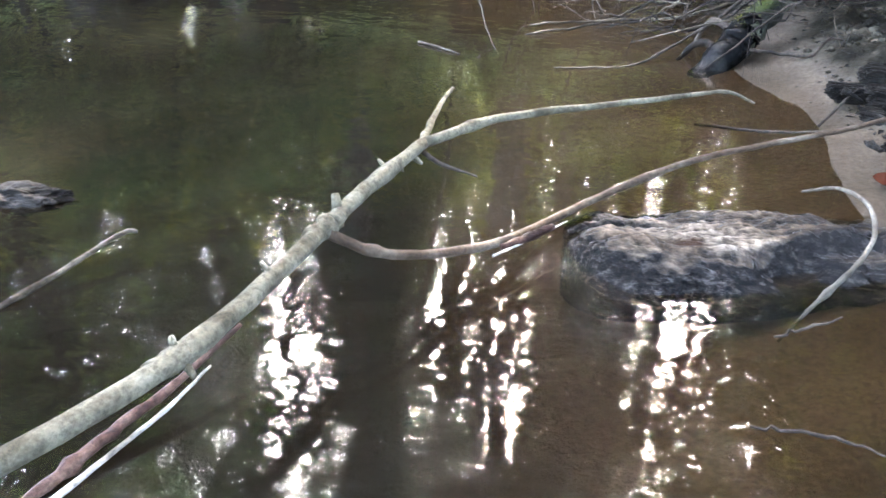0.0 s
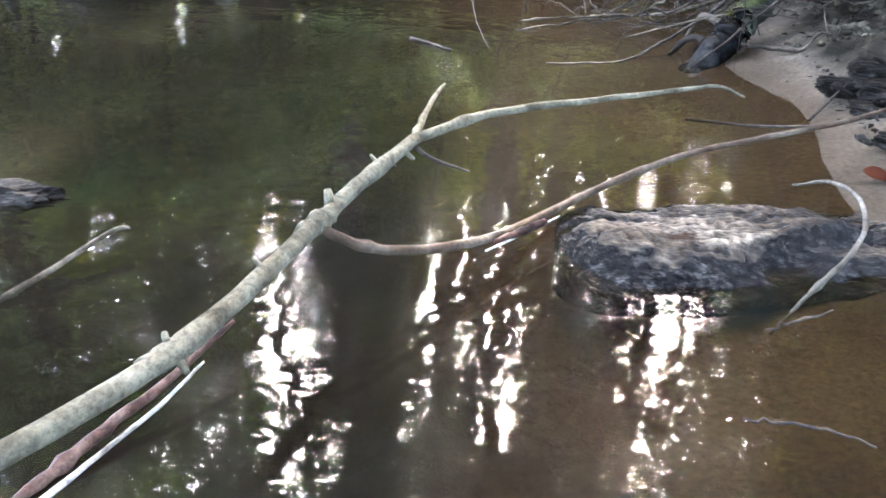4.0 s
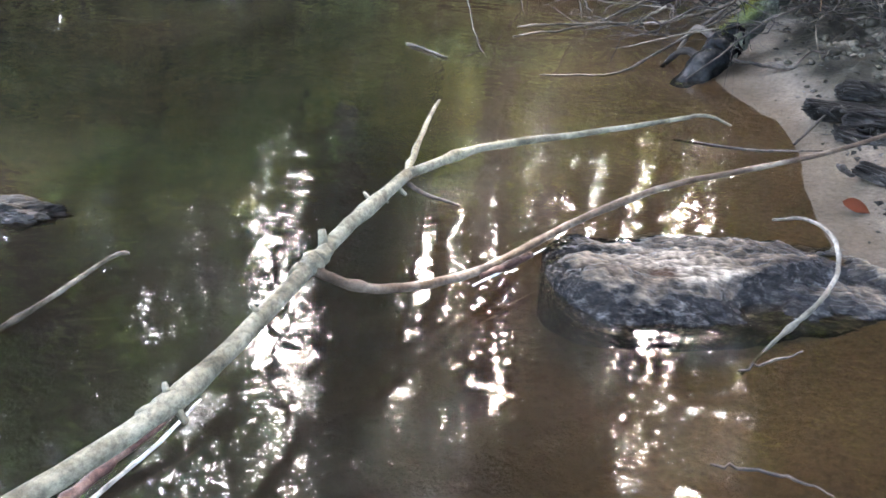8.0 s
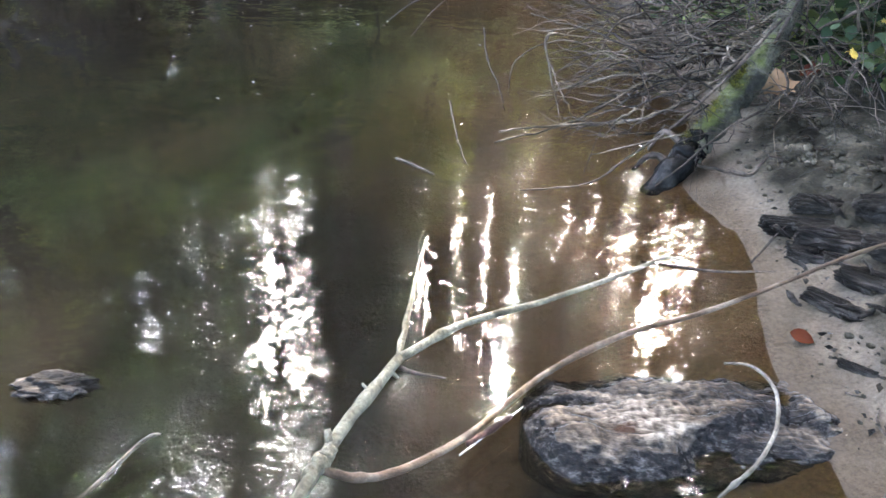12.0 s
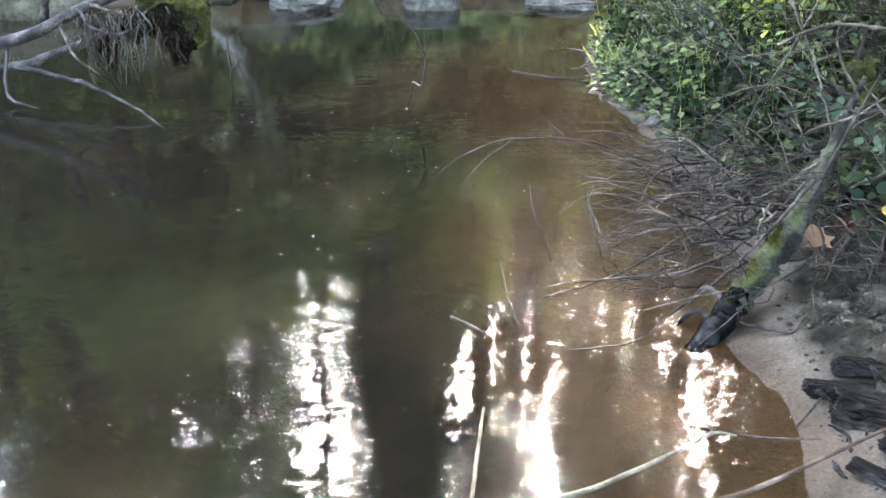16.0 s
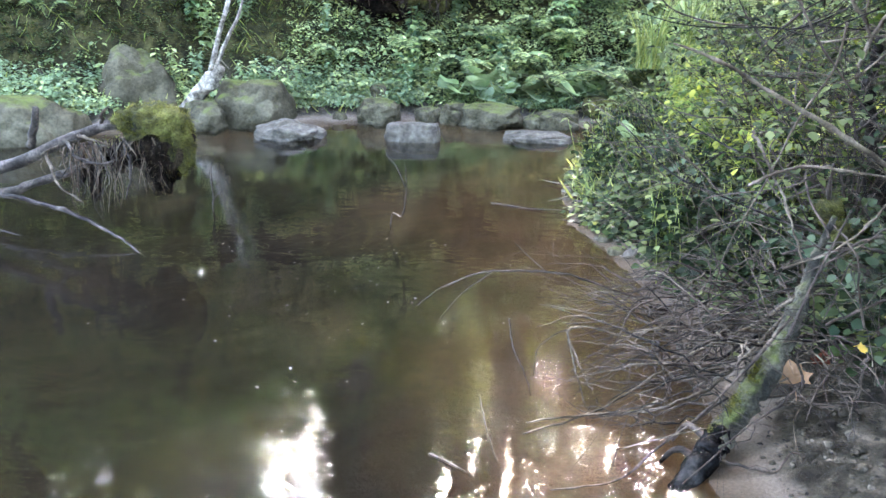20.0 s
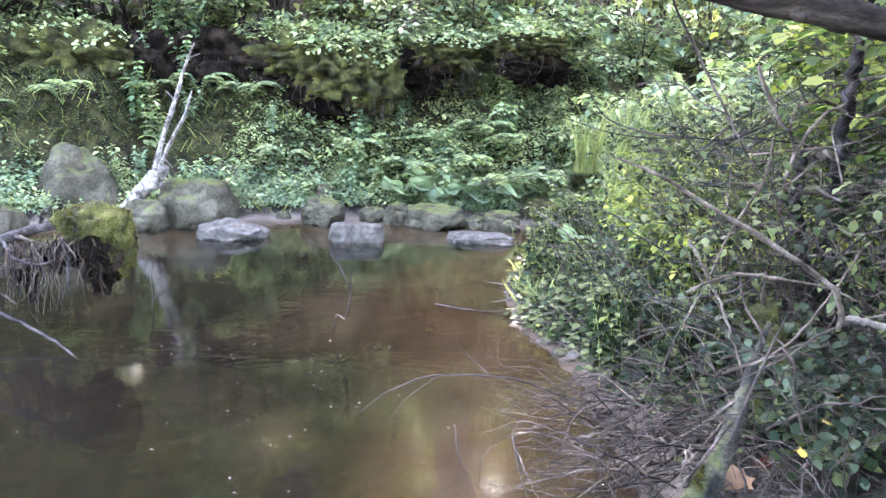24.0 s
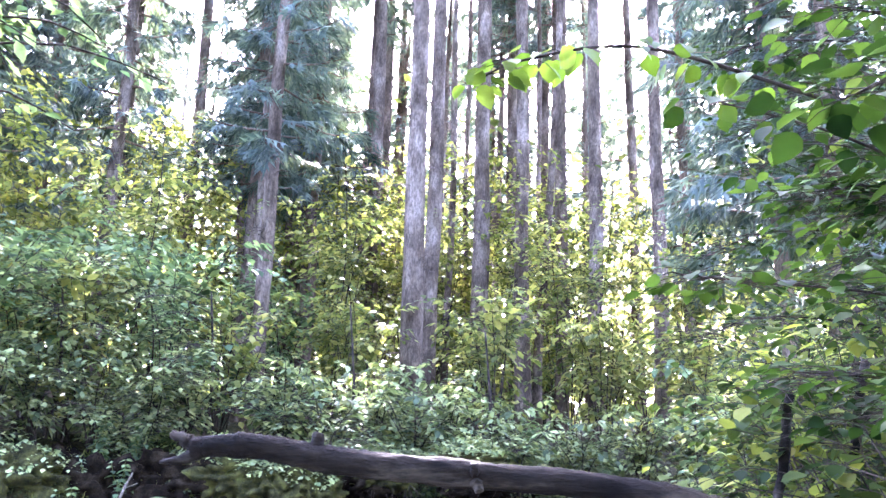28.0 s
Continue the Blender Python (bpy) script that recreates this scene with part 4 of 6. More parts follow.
sunk = thing("split_stick", "split red-brown stick half in the water", "stick")
part("stick", mesh("stick", *tube([(-0.285, 0.735, -0.008), (-0.239, 0.823, 0.006), (-0.203, 0.906, 0.021), (-0.164, 0.98, 0.036), (-0.114, 1.104, 0.061)], [0.006, 0.0075, 0.0075, 0.006, 0.003], 8, 6, 0.08, 8, 3), REDWOOD), sunk)
part("pale_split", mesh("pale_split", *tube([(-0.268, 0.72, -0.01), (-0.224, 0.808, 0.0), (-0.188, 0.891, 0.012), (-0.155, 0.955, 0.026), (-0.128, 1.03, 0.043)], [0.004, 0.0042, 0.0035, 0.003, 0.002], 6, 5, 0.08, 9), PALE), sunk)

reed = thing("thin_twig", "thin grey twig rising from the water", "twig")
part("stem", mesh("stem", *tube([(-0.572, 1.133, -0.04), (-0.517, 1.147, 0.0), (-0.463, 1.249, 0.02), (-0.428, 1.332, 0.035), (-0.406, 1.359, 0.04), (-0.397, 1.365, 0.036)], [0.0045, 0.005, 0.0048, 0.0042, 0.004, 0.003], 7, 5, 0.06, 12, 3), DEAD), reed)

curl = thing("curved_twig", "pale curved twig hooked over the sunken log", "twig")
part("stem", mesh("stem", *tube([(0.748, 1.782, 0.06), (0.771, 1.774, 0.07), (0.794, 1.744, 0.09), (0.82, 1.694, 0.1), (0.828, 1.624, 0.1), (0.809, 1.532, 0.09), (0.759, 1.446, 0.075), (0.708, 1.425, 0.01), (0.655, 1.364, -0.02)], [0.0025, 0.0033, 0.0038, 0.0042, 0.0042, 0.0042, 0.0036, 0.0026], 8, 5, 0.04, 13, 3), GREYTWIG), curl)


def make_log():
    """A half-sunk weathered log: a front lobe with a pale wandering ridge, a lower shelf behind, a hollow in the flank."""
    a, b = np.array([0.315, 1.565]), np.array([1.0, 1.70])
    ax = (b - a) / np.linalg.norm(b - a)
    pr = np.array([-ax[1], ax[0]])
    nu, nv = 190, 120
    vs = []
    for i in range(nu):
        u = i / (nu - 1)
        end = math.sqrt(max(0.0, 1 - max(0.0, 1 - u / 0.14) ** 2)) * (1 if u < 0.9 else math.sqrt(max(0.0, 1 - ((u - 0.9) / 0.1) ** 2)))
        half = (0.155 + 0.02 * math.sin(4 * u + 0.6) + 0.03 * max(0.0, u - 0.6)) * (0.1 + 0.9 * end)
        k = min(1.0, max(0.0, (u - 0.36) / 0.4))
        right = k * k * (3 - 2 * k)
        line = -0.5 + 0.55 * right + 0.05 * math.sin(17 * u)              # where the front edge runs
        tall = (0.05 + 0.024 * math.sin(3.0 * u + 0.15) - 0.05 * max(0.0, u - 0.7)) * (0.25 + 0.75 * end)
        for j in range(nv):
            th = 2 * math.pi * j / nv
            c, s = math.cos(th), math.sin(th)
            q = np.array([*(a + ax * u * np.linalg.norm(b - a) + pr * half * c), 0.0])
            w = Vector((*q[:2], 0.1 * s))
            if s > 0:
                if c < line:
                    k = (line - c) / (line + 1)
                    lobe = 1 - k ** 1.5
                    step = max(1 - 1.9 * k, 0.58 * (1 - k ** 5))
                    h = tall * (lobe * (1 - right) + step * right)
                else:
                    k = (c - line) / (1 - line)
                    h = tall * (1 - 0.42 * min(1, k / 0.35)) * (1 - max(0.0, (k - 0.35) / 0.65) ** 2.6)
                h -= 0.03 * math.exp(-((u - 0.52) / 0.1) ** 2 - ((c + 0.62) / 0.25) ** 2)
                h -= 0.045 * math.exp(-((c - 0.30 - 0.25 * u) / 0.1) ** 2) * max(0.0, 1 - u / 0.34)
                h -= 0.012 * math.exp(-((u - 0.84) / 0.035) ** 2 - ((c - 0.1) / 0.7) ** 2)
                z = h - 0.014
            else:
                z = -0.014 + 0.09 * s
            nz = noise.noise(w * 7) * 0.019 + noise.noise(w * 16) * 0.012 + noise.noise(w * 34) * 0.004 + noise.noise(w * 80) * 0.0035
            fibre = abs(noise.noise(Vector((u * 7, c * 9, 0.0)))) * -0.014 + noise.noise(Vector((u * 20, c * 40, 5.0))) * 0.003
            q[2] = z + (nz + fibre) * (0.3 + 0.7 * abs(s))
            q[:2] += pr * nz * c
            vs.append(q)
    i, j = np.meshgrid(np.arange(nu - 1), np.arange(nv), indexing="ij")
    k = (j + 1) % nv
    f = np.stack([i * nv + j, i * nv + k, (i + 1) * nv + k, (i + 1) * nv + j], -1).reshape(-1, 4)
    return np.array(vs), f


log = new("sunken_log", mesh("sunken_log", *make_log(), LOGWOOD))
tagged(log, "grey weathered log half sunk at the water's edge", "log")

# ---- overhead: the fallen barkless trunk ----
beam = thing("fallen_trunk", "smooth barkless dead trunk hanging across the stream", "tree trunk")
part("trunk", mesh("trunk", *tube([(-0.60, 2.75, 2.024), (-0.5, 2.76, 2.034), (-0.38, 2.78, 2.033), (-0.2, 2.8, 2.004), (-0.02, 2.82, 1.986), (0.29, 2.85, 1.966), (0.68, 2.86, 1.94), (1.01, 2.86, 1.884), (1.30, 2.85, 1.828), (2.0, 2.8, 1.65), (3.2, 2.7, 1.35), (4.6, 2.6, 1.0)], [0.03, 0.035, 0.039, 0.043, 0.043, 0.042, 0.042, 0.044, 0.047, 0.055, 0.065, 0.075], 20, 12, 0.045, 21, 7), BEAM), beam)
for p, q, r in (((-0.215, 2.8, 2.04), (-0.21, 2.79, 2.082), 0.024), ((0.29, 2.82, 1.945), (0.3, 2.8, 1.915), 0.02), ((0.285, 2.81, 1.97), (0.28, 2.79, 2.0), 0.016), ((1.0, 2.83, 1.86), (1.02, 2.81, 1.842), 0.02)):
    part("branch_stub", mesh("branch_stub", *tube([p, q], [r, r * 0.72], 9, 4, 0.1, 5), BEAM), beam)
part("broken_end", mesh("broken_end", *tube([(-0.57, 2.75, 2.03), (-0.625, 2.75, 2.05), (-0.665, 2.75, 2.068)], [0.028, 0.021, 0.012], 7, 4, 0.08, 22), BEAM), beam)
part("broken_end", mesh("broken_end", *tube([(-0.57, 2.75, 2.012), (-0.635, 2.75, 1.988), (-0.695, 2.75, 1.978)], [0.023, 0.015, 0.005], 7, 4, 0.08, 23), BEAM), beam)

# ---- the mossy trunk leaning into the water ----
leaner = thing("mossy_snag", "dark mossy trunk leaning from the bank into the water", "tree trunk")
part("trunk", mesh("trunk", *tube([(0.56, 2.66, -0.16), (0.70, 2.82, 0.0), (0.84, 2.99, 0.12), (0.95, 3.12, 0.23), (1.04, 3.24, 0.36), (1.10, 3.33, 0.49), (1.15, 3.40, 0.63), (1.2, 3.43, 0.78)], [0.028, 0.034, 0.046, 0.045, 0.038, 0.027, 0.017, 0.010], 12, 8, 0.08, 31, 5), MOSSY), leaner)
part("limb", mesh("limb", *tube([(1.02, 3.15, 0.38), (1.10, 3.2, 0.6), (1.20, 3.25, 0.85)], [0.007, 0.0055, 0.003], 7, 5, 0.05, 32), DARKTWIG), leaner)
part("root_stub", mesh("root_stub", *tube([(0.74, 2.88, 0.02), (0.66, 2.93, 0.04), (0.6, 2.92, -0.02)], [0.015, 0.012, 0.006], 6, 4, 0.08, 33), DARKTWIG), leaner)
part("root_stub", mesh("root_stub", *tube([(0.78, 2.93, 0.06), (0.70, 3.02, 0.09), (0.66, 3.06, 0.0)], [0.014, 0.011, 0.006], 6, 4, 0.08, 34), DARKTWIG), leaner)

g = np.random.default_rng(33)
spine = catmull([(0.79, 2.93, 0.075), (0.84, 2.99, 0.12), (0.90, 3.06, 0.18), (0.95, 3.12, 0.23), (1.0, 3.19, 0.3)], 20)
k = g.integers(0, len(spine), 2600)
side = g.normal(0, 0.55, 2600)
o = np.stack([-np.cos(side) * 0.75, np.sin(side) - 0.35, np.cos(side) * 0.7], -1)
o /= np.linalg.norm(o, axis=1)[:, None]
keep = np.sin(k * 0.21 + 1) + 0.8 * np.sin(k * 0.47) + g.normal(0, 0.4, 2600) > -0.2
p = (spine[k] + o * 0.042)[keep]
part("moss_fuzz", mesh("moss_fuzz", *scatter(BLADE, p, o[keep] + g.normal(0, 0.5, p.shape), g.normal(size=p.shape), g.uniform(0.012, 0.03, len(p))), MOSSTIP, False), leaner, "bright green moss cushions", "stuff")
part("wet_base", mesh("wet_base", *tube([(0.585, 2.69, -0.12), (0.70, 2.82, 0.0), (0.77, 2.905, 0.06), (0.805, 2.95, 0.09)], [0.040, 0.046, 0.050, 0.0505], 14, 8, 0.05, 36), WETBLACK), leaner, "black wet foot of the trunk")

# ---- the right bank: brambles and bushes ----
thick_a = shrub(41, 2.2, 0.9, 22, 1300, 0.1, GLADE, BROAD, "bank_bush", "tangled green bush with many thin dead stems", wood=DARKTWIG, thick=0.009)
thick_b = shrub(42, 3.4, 1.2, 12, 1200, 0.12, GLADE, OVAL, "bank_bush", "tall leafy bush on the stream bank", wood=DARKTWIG, thick=0.012)
thick_c = shrub(43, 1.1, 0.8, 30, 750, 0.06, BRAMBLE, OVAL, "bramble", "low bramble with small grey-green leaves", wood=DARKTWIG, thick=0.006)
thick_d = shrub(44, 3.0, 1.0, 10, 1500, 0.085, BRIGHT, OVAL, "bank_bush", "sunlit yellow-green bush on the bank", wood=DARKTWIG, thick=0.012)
thick_a.matrix_basis, thick_b.matrix_basis = stand(2.3, 4.5), stand(3.3, 5.6)
thick_c.matrix_basis, thick_d.matrix_basis = stand(1.6, 4.5), stand(3.4, 8.6)
for x, y in ((2.5, 5.6), (2.7, 6.9), (2.5, 3.7), (3.1, 7.6)):
    copy_thing(thick_a, stand(x, y, turn=rng.uniform(0, 360)))
for x, y in ((4.0, 7.0), (4.1, 9.0), (3.3, 4.2), (5.0, 11), (4.6, 5.4)):
    copy_thing(thick_b, stand(x, y, turn=rng.uniform(0, 360)))
for x, y in ((1.45, 5.4), (1.5, 6.3), (1.7, 7.2), (1.85, 3.9), (2.0, 5.2), (1.9, 8.0), (2.3, 6.2), (2.3, 3.3)):
    copy_thing(thick_c, stand(x, y, turn=rng.uniform(0, 360)))
for x, y in ((3.9, 10.4), (4.4, 11.8)):
    copy_thing(thick_d, stand(x, y, turn=rng.uniform(0, 360)))

# ---- herbs down to the water on the right bank ----
n = 3200
y = rng.uniform(3.4, 12.0, n)
s = rng.uniform(0.0, 1, n) ** 1.3 * 3.0 + np.interp(y, (3.4, 4.2, 5.0, 6.2), (0.6, 0.25, 0.12, 0.05))
x = np.interp(y, *zip(*SHORE_R)) + s
r = rng.uniform(0.05, 0.2, n) * np.clip(0.5 + s, 0.5, 1.2)
v, f = scatter(BROAD, *clumps(rng, x, y, height(x, y), r, 11, 0.028 + r * 0.22))
tagged(new("bank_undergrowth", mesh("bank_undergrowth", v, f, BRAMBLE, False)), "small-leaved creeping plants covering the right bank", "ground cover", kind="stuff")

# fresh herbs with broad leaves on the right bank, backlight put into their tint
fresh = shrub(46, 0.95, 0.5, 12, 420, 0.06, HERBLIT, OVAL, "fresh_herb", "fresh yellow-green leafy herb on the stream bank", wood=GRASS, thick=0.004)
fresh.matrix_basis = stand(1.25, 7.3)
for x, y in ((1.15, 6.5), (1.55, 6.9), (1.5, 7.9), (1.9, 7.4), (1.2, 5.9), (1.8, 6.2), (2.1, 8.4), (1.6, 8.6), (2.4, 7.7), (1.35, 5.2), (1.75, 5.5), (1.95, 4.6)):
    copy_thing(fresh, stand(x, y, turn=rng.uniform(0, 360)))
hound = shrub(47, 0.6, 0.4, 14, 150, 0.052, DOCK, BROAD, "bank_herb", "blue-green broad-leaved herb among the brambles", wood=DARKTWIG, thick=0.003)
hound.matrix_basis = stand(1.35, 4.1)
for x, y in ((1.5, 3.6), (1.25, 4.7), (1.6, 4.9), (1.1, 5.3), (1.75, 4.2), (1.45, 3.3), (1.7, 3.5), (1.0, 6.1), (1.9, 3.6), (1.5, 5.7), (2.0, 5.0)):
    copy_thing(hound, stand(x, y, turn=rng.uniform(0, 360)))

# grass hanging over the right bank and at the water's edge
n = 1300
y = rng.uniform(6.2, 11.0, n)
x = np.interp(y, *zip(*SHORE_R)) + rng.uniform(0.05, 1.1, n)
v, f = scatter(BLADE, np.stack([x, y, height(x, y)], -1), random_dirs(rng, n, 0.2) * (1, 1, 0) * 0.6 + np.stack([0 * x - 0.2, 0 * x - 0.1, 0 * x + 1], -1), random_dirs(rng, n, 0.2), rng.uniform(0.08, 0.3, n))
tagged(new("bank_grass", mesh("bank_grass", v, f, GRASS, False)), "long green grass at the water's edge", "grass", kind="stuff")


def grass_tuft(seed, x, y, z, blades, long, label):
    g = np.random.default_rng(seed)
    t = thing("grass_tuft", label, "grass", (x, y, z), "tall grass tufts")
    pieces = []
    for _ in range(blades):
        a = g.uniform(0, 6.28)
        d = np.array([math.cos(a), math.sin(a), 0])
        ln = long * g.uniform(0.6, 1.1)
        arc = [g.normal(0, 0.05, 3) * (1, 1, 0), d * ln * 0.15 + (0, 0, ln * 0.5), d * ln * 0.4 + (0, 0, ln * 0.75), d * ln * 0.7 + (0, 0, ln * 0.6)]
        c = catmull(arc, 3)
        w = np.array([-d[1], d[0], 0]) * 0.006
        k = len(c)
        wid = np.linspace(1, 0.1, k)[:, None]
        vs = np.concatenate([c + w * wid, c - w * wid])
        i = np.arange(k - 1)
        pieces.append((vs, np.concatenate([np.stack([i, i + 1, i + 1 + k], -1), np.stack([i, i + 1 + k, i + k], -1)])))
    part("foliage", mesh("grass_foliage", *joined(pieces), GRASS), t, kind="stuff")
    return t


for k, (x, y, z, n, ln) in enumerate(((0.95, 9.3, 0.75, 55, 0.95), (1.25, 9.1, 0.8, 60, 1.0), (1.5, 9.0, 0.9, 45, 0.9), (1.1, 8.5, 0.5, 30, 0.8), (0.85, 9.9, 0.7, 40, 0.8))):
    grass_tuft(k, x, y, z, n, ln, "tall yellow-green grass arching over the bank")


def fern(seed, x, y, z, long, fronds=8):
    """A fern: arching fronds with paired leaflets."""
    g = np.random.default_rng(seed)
    t = thing("fern", "green fern with arching feathery fronds on the bank", "fern", (x, y, z), "ferns on the bank")
    for k in range(fronds):
        a = -1.57 + g.uniform(-1.9, 1.9)
        d = np.array([math.cos(a), math.sin(a), 0])
        ln = long * g.uniform(0.7, 1.1)
        rib = catmull([(0, 0, 0), d * ln * 0.3 + (0, 0, ln * 0.45), d * ln * 0.65 + (0, 0, ln * 0.5), d * ln * 0.95 + (0, 0, ln * 0.3)], 6)
        side = np.array([-d[1], d[0], 0])
        m = len(rib)
        w = np.sin(np.linspace(0.25, 3.0, m)) * 0.2 * ln
        at = np.concatenate([rib[3:], rib[3:]])
        ah = np.concatenate([np.tile(side + 0.4 * d, (m - 3, 1)), np.tile(-side + 0.4 * d, (m - 3, 1))]) + (0, 0, -0.15)
        lv = scatter(DIAMOND, at, ah, np.tile((0, 0, 1.0), (2 * (m - 3), 1)), np.concatenate([w[3:], w[3:]]))
        part("frond", mesh("frond", *joined([tube(rib, [0.005, 0.003, 0.001], 4, 1), lv]), HERB, False), t)
    return t


for k, (x, y, z, ln) in enumerate(((-0.16, 10.8, 0.62, 0.62), (0.46, 10.95, 0.6, 0.6), (-0.5, 11.0, 0.95, 0.6), (0.1, 11.2, 1.05, 0.55), (-2.2, 10.4, 0.6, 0.4), (-1.4, 11.1, 1.0, 0.5), (0.9, 10.8, 0.6, 0.6), (-4.2, 10.3, 0.6, 0.45), (-0.9, 11.3, 1.3, 0.5), (-1.9, 10.9, 0, 0.6), (-2.6, 10.5, 0, 0.5), (-0.3, 11.3, 0, 0.6), (-1.1, 10.9, 0, 0.55), (0.7, 11.2, 0, 0.6), (1.2, 10.4, 0, 0.6), (-3.2, 10.7, 0, 0.5), (-4.9, 9.6, 0, 0.5), (-3.7, 10.6, 0, 0.5), (1.5, 9.7, 0, 0.6), (-5.6, 9.3, 0, 0.5))):
    fern(60 + k, x, y, float(height(x, y)), ln)


def butterbur(seed, x, y, leaves, wide):
    """Big round soft leaves on stalks."""
    g = np.random.default_rng(seed)
    z0 = float(height(x, y))
    t = thing("butterbur", "butterbur plant with big round pale-green leaves", "plant", (x, y, z0), "butterbur plants")
    for k in range(leaves):
        a, r = g.uniform(0, 6.28), wide * math.sqrt(g.uniform(0, 1))
        c = np.array([r * math.cos(a), r * math.sin(a) * 0.5, g.uniform(0.14, 0.3)])
        rad = g.uniform(0.09, 0.16)
        m = 14
        th = np.linspace(0.25, 6.03, m)
        rim = np.stack([np.cos(th) * rad * (1 + 0.08 * np.sin(5 * th)), np.sin(th) * rad, 0.02 * np.sin(3 * th + k) - 0.0 * th], -1)
        inner = rim * 0.5 - (0, 0, 0.02)
        vs = np.concatenate([[(0, 0, -0.035)], inner, rim])
        i = np.arange(m - 1)
        fs = np.concatenate([np.stack([0 * i, 1 + i, 2 + i], -1), np.stack([1 + i, 1 + m + i, 2 + m + i], -1), np.stack([1 + i, 2 + m + i, 2 + i], -1)])
        rot = np.array(Euler((g.uniform(0.2, 0.7), g.normal(0, 0.2), g.uniform(0, 6.28))).to_matrix())
        lf = (vs @ rot.T + c, fs)
        part("leaf", mesh("leaf", *joined([lf, tube([c * (0.3, 0.3, 0), c * (0.8, 0.8, 0.6), c + rot @ np.array([0, 0, -0.035])], [0.006, 0.005, 0.004], 4, 2)]), BUTTER), t)
    return t


for k, (x, y, n, w) in enumerate(((-1.2, 10.5, 8, 0.25), (-0.85, 10.45, 9, 0.3), (-0.5, 10.5, 7, 0.25), (0.5, 10.75, 6, 0.2), (-1.0, 10.75, 6, 0.3), (0.1, 10.6, 8, 0.3), (-0.2, 10.75, 7, 0.3), (0.3, 10.9, 7, 0.3), (-0.7, 10.8, 8, 0.3), (-1.6, 10.6, 5, 0.2), (1.3, 6.9, 4, 0.3), (0.75, 7.5, 3, 0.25))):
    butterbur(80 + k, x, y, n, w)

# ---- mossy overhangs and root hollows in the far bank ----
for k, (x, y, z, a, b, c) in enumerate(((-2.75, 11.25, 1.85, 0.66, 0.42, 0.42), (-2.15, 11.15, 1.72, 0.52, 0.42, 0.5), (-1.7, 11.2, 1.6, 0.38, 0.35, 0.5), (0.2, 11.5, 2.1, 0.42, 0.4, 0.22), (-0.85, 11.5, 1.95, 0.45, 0.35, 0.28), (-5.4, 10.35, 1.7, 0.9, 0.5, 0.55), (-6.6, 9.9, 1.5, 0.8, 0.5, 0.7))):
    v, f = lump(40 + k, (a, b, c * 0.8), 5, 0.75, 0.0, 4.5)
    t = thing("mossy_overhang", "hummock of green moss overhanging the bank hollow", "moss bank", (x, y, z), "moss hummocks on the bank")
    part("moss", mesh("moss", v, f, MOSS), t)
    g = np.random.default_rng(k)
    for _ in range(14):
        px, py = g.uniform(-a, a) * 0.8, -b * g.uniform(0.4, 0.8)
        ln = g.uniform(0.15, 0.5)
        part("root", mesh("root", *tube([(px, py, -c * 0.4), (px + g.normal(0, 0.06), py - 0.04, -c * 0.4 - ln * 0.5), (px + g.normal(0, 0.15), py + 0.08, -c * 0.4 - ln)], [0.007, 0.005, 0.002], 4, 3), DARKTWIG), t)
    n = 9000
    p = v[g.integers(0, len(v), n)]
    part("moss_fuzz", mesh("moss_fuzz", *scatter(BLADE, p, p / (a, b, c) + g.normal(0, 0.6, (n, 3)), g.normal(size=(n, 3)), g.uniform(0.012, 0.03, n)), MOSSTIP, False), t, kind="stuff")
    p = v[g.integers(0, len(v), 900)]
    part("dead_fronds", mesh("dead_fronds", *scatter(BLADE, p, p / (a, b, c) + g.normal(0, 0.5, (900, 3)) + (0, 0, -0.8), g.normal(size=(900, 3)), g.uniform(0.03, 0.07, 900)), DRYMOSS, False), t, kind="stuff")
    top = v[v[:, 2] > 0.25 * c]
    p = top[g.integers(0, len(top), 110)]
    part("trailing_foliage", mesh("trailing_foliage", *scatter(OVAL, *clumps(g, p[:, 0], p[:, 1], p[:, 2], g.uniform(0.05, 0.18, 110), 10, g.uniform(0.05, 0.1, 110))), HERB, False), t, kind="stuff")
# earth lumps whose dark colour paints the shade of hollows under the moss
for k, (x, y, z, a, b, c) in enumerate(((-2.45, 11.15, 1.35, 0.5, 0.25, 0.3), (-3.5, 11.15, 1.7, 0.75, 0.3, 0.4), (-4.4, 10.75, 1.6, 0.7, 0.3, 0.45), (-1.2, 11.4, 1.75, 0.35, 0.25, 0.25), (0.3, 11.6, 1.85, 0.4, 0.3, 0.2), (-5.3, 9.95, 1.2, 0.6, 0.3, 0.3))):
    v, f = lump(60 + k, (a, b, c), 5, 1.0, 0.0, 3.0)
    ob = new("shaded_earth", mesh("shaded_earth", v, f, SOIL))
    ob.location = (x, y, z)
    tagged(ob, "bare earth under the mossy edge, darkened with painted hollow shade", "earth")

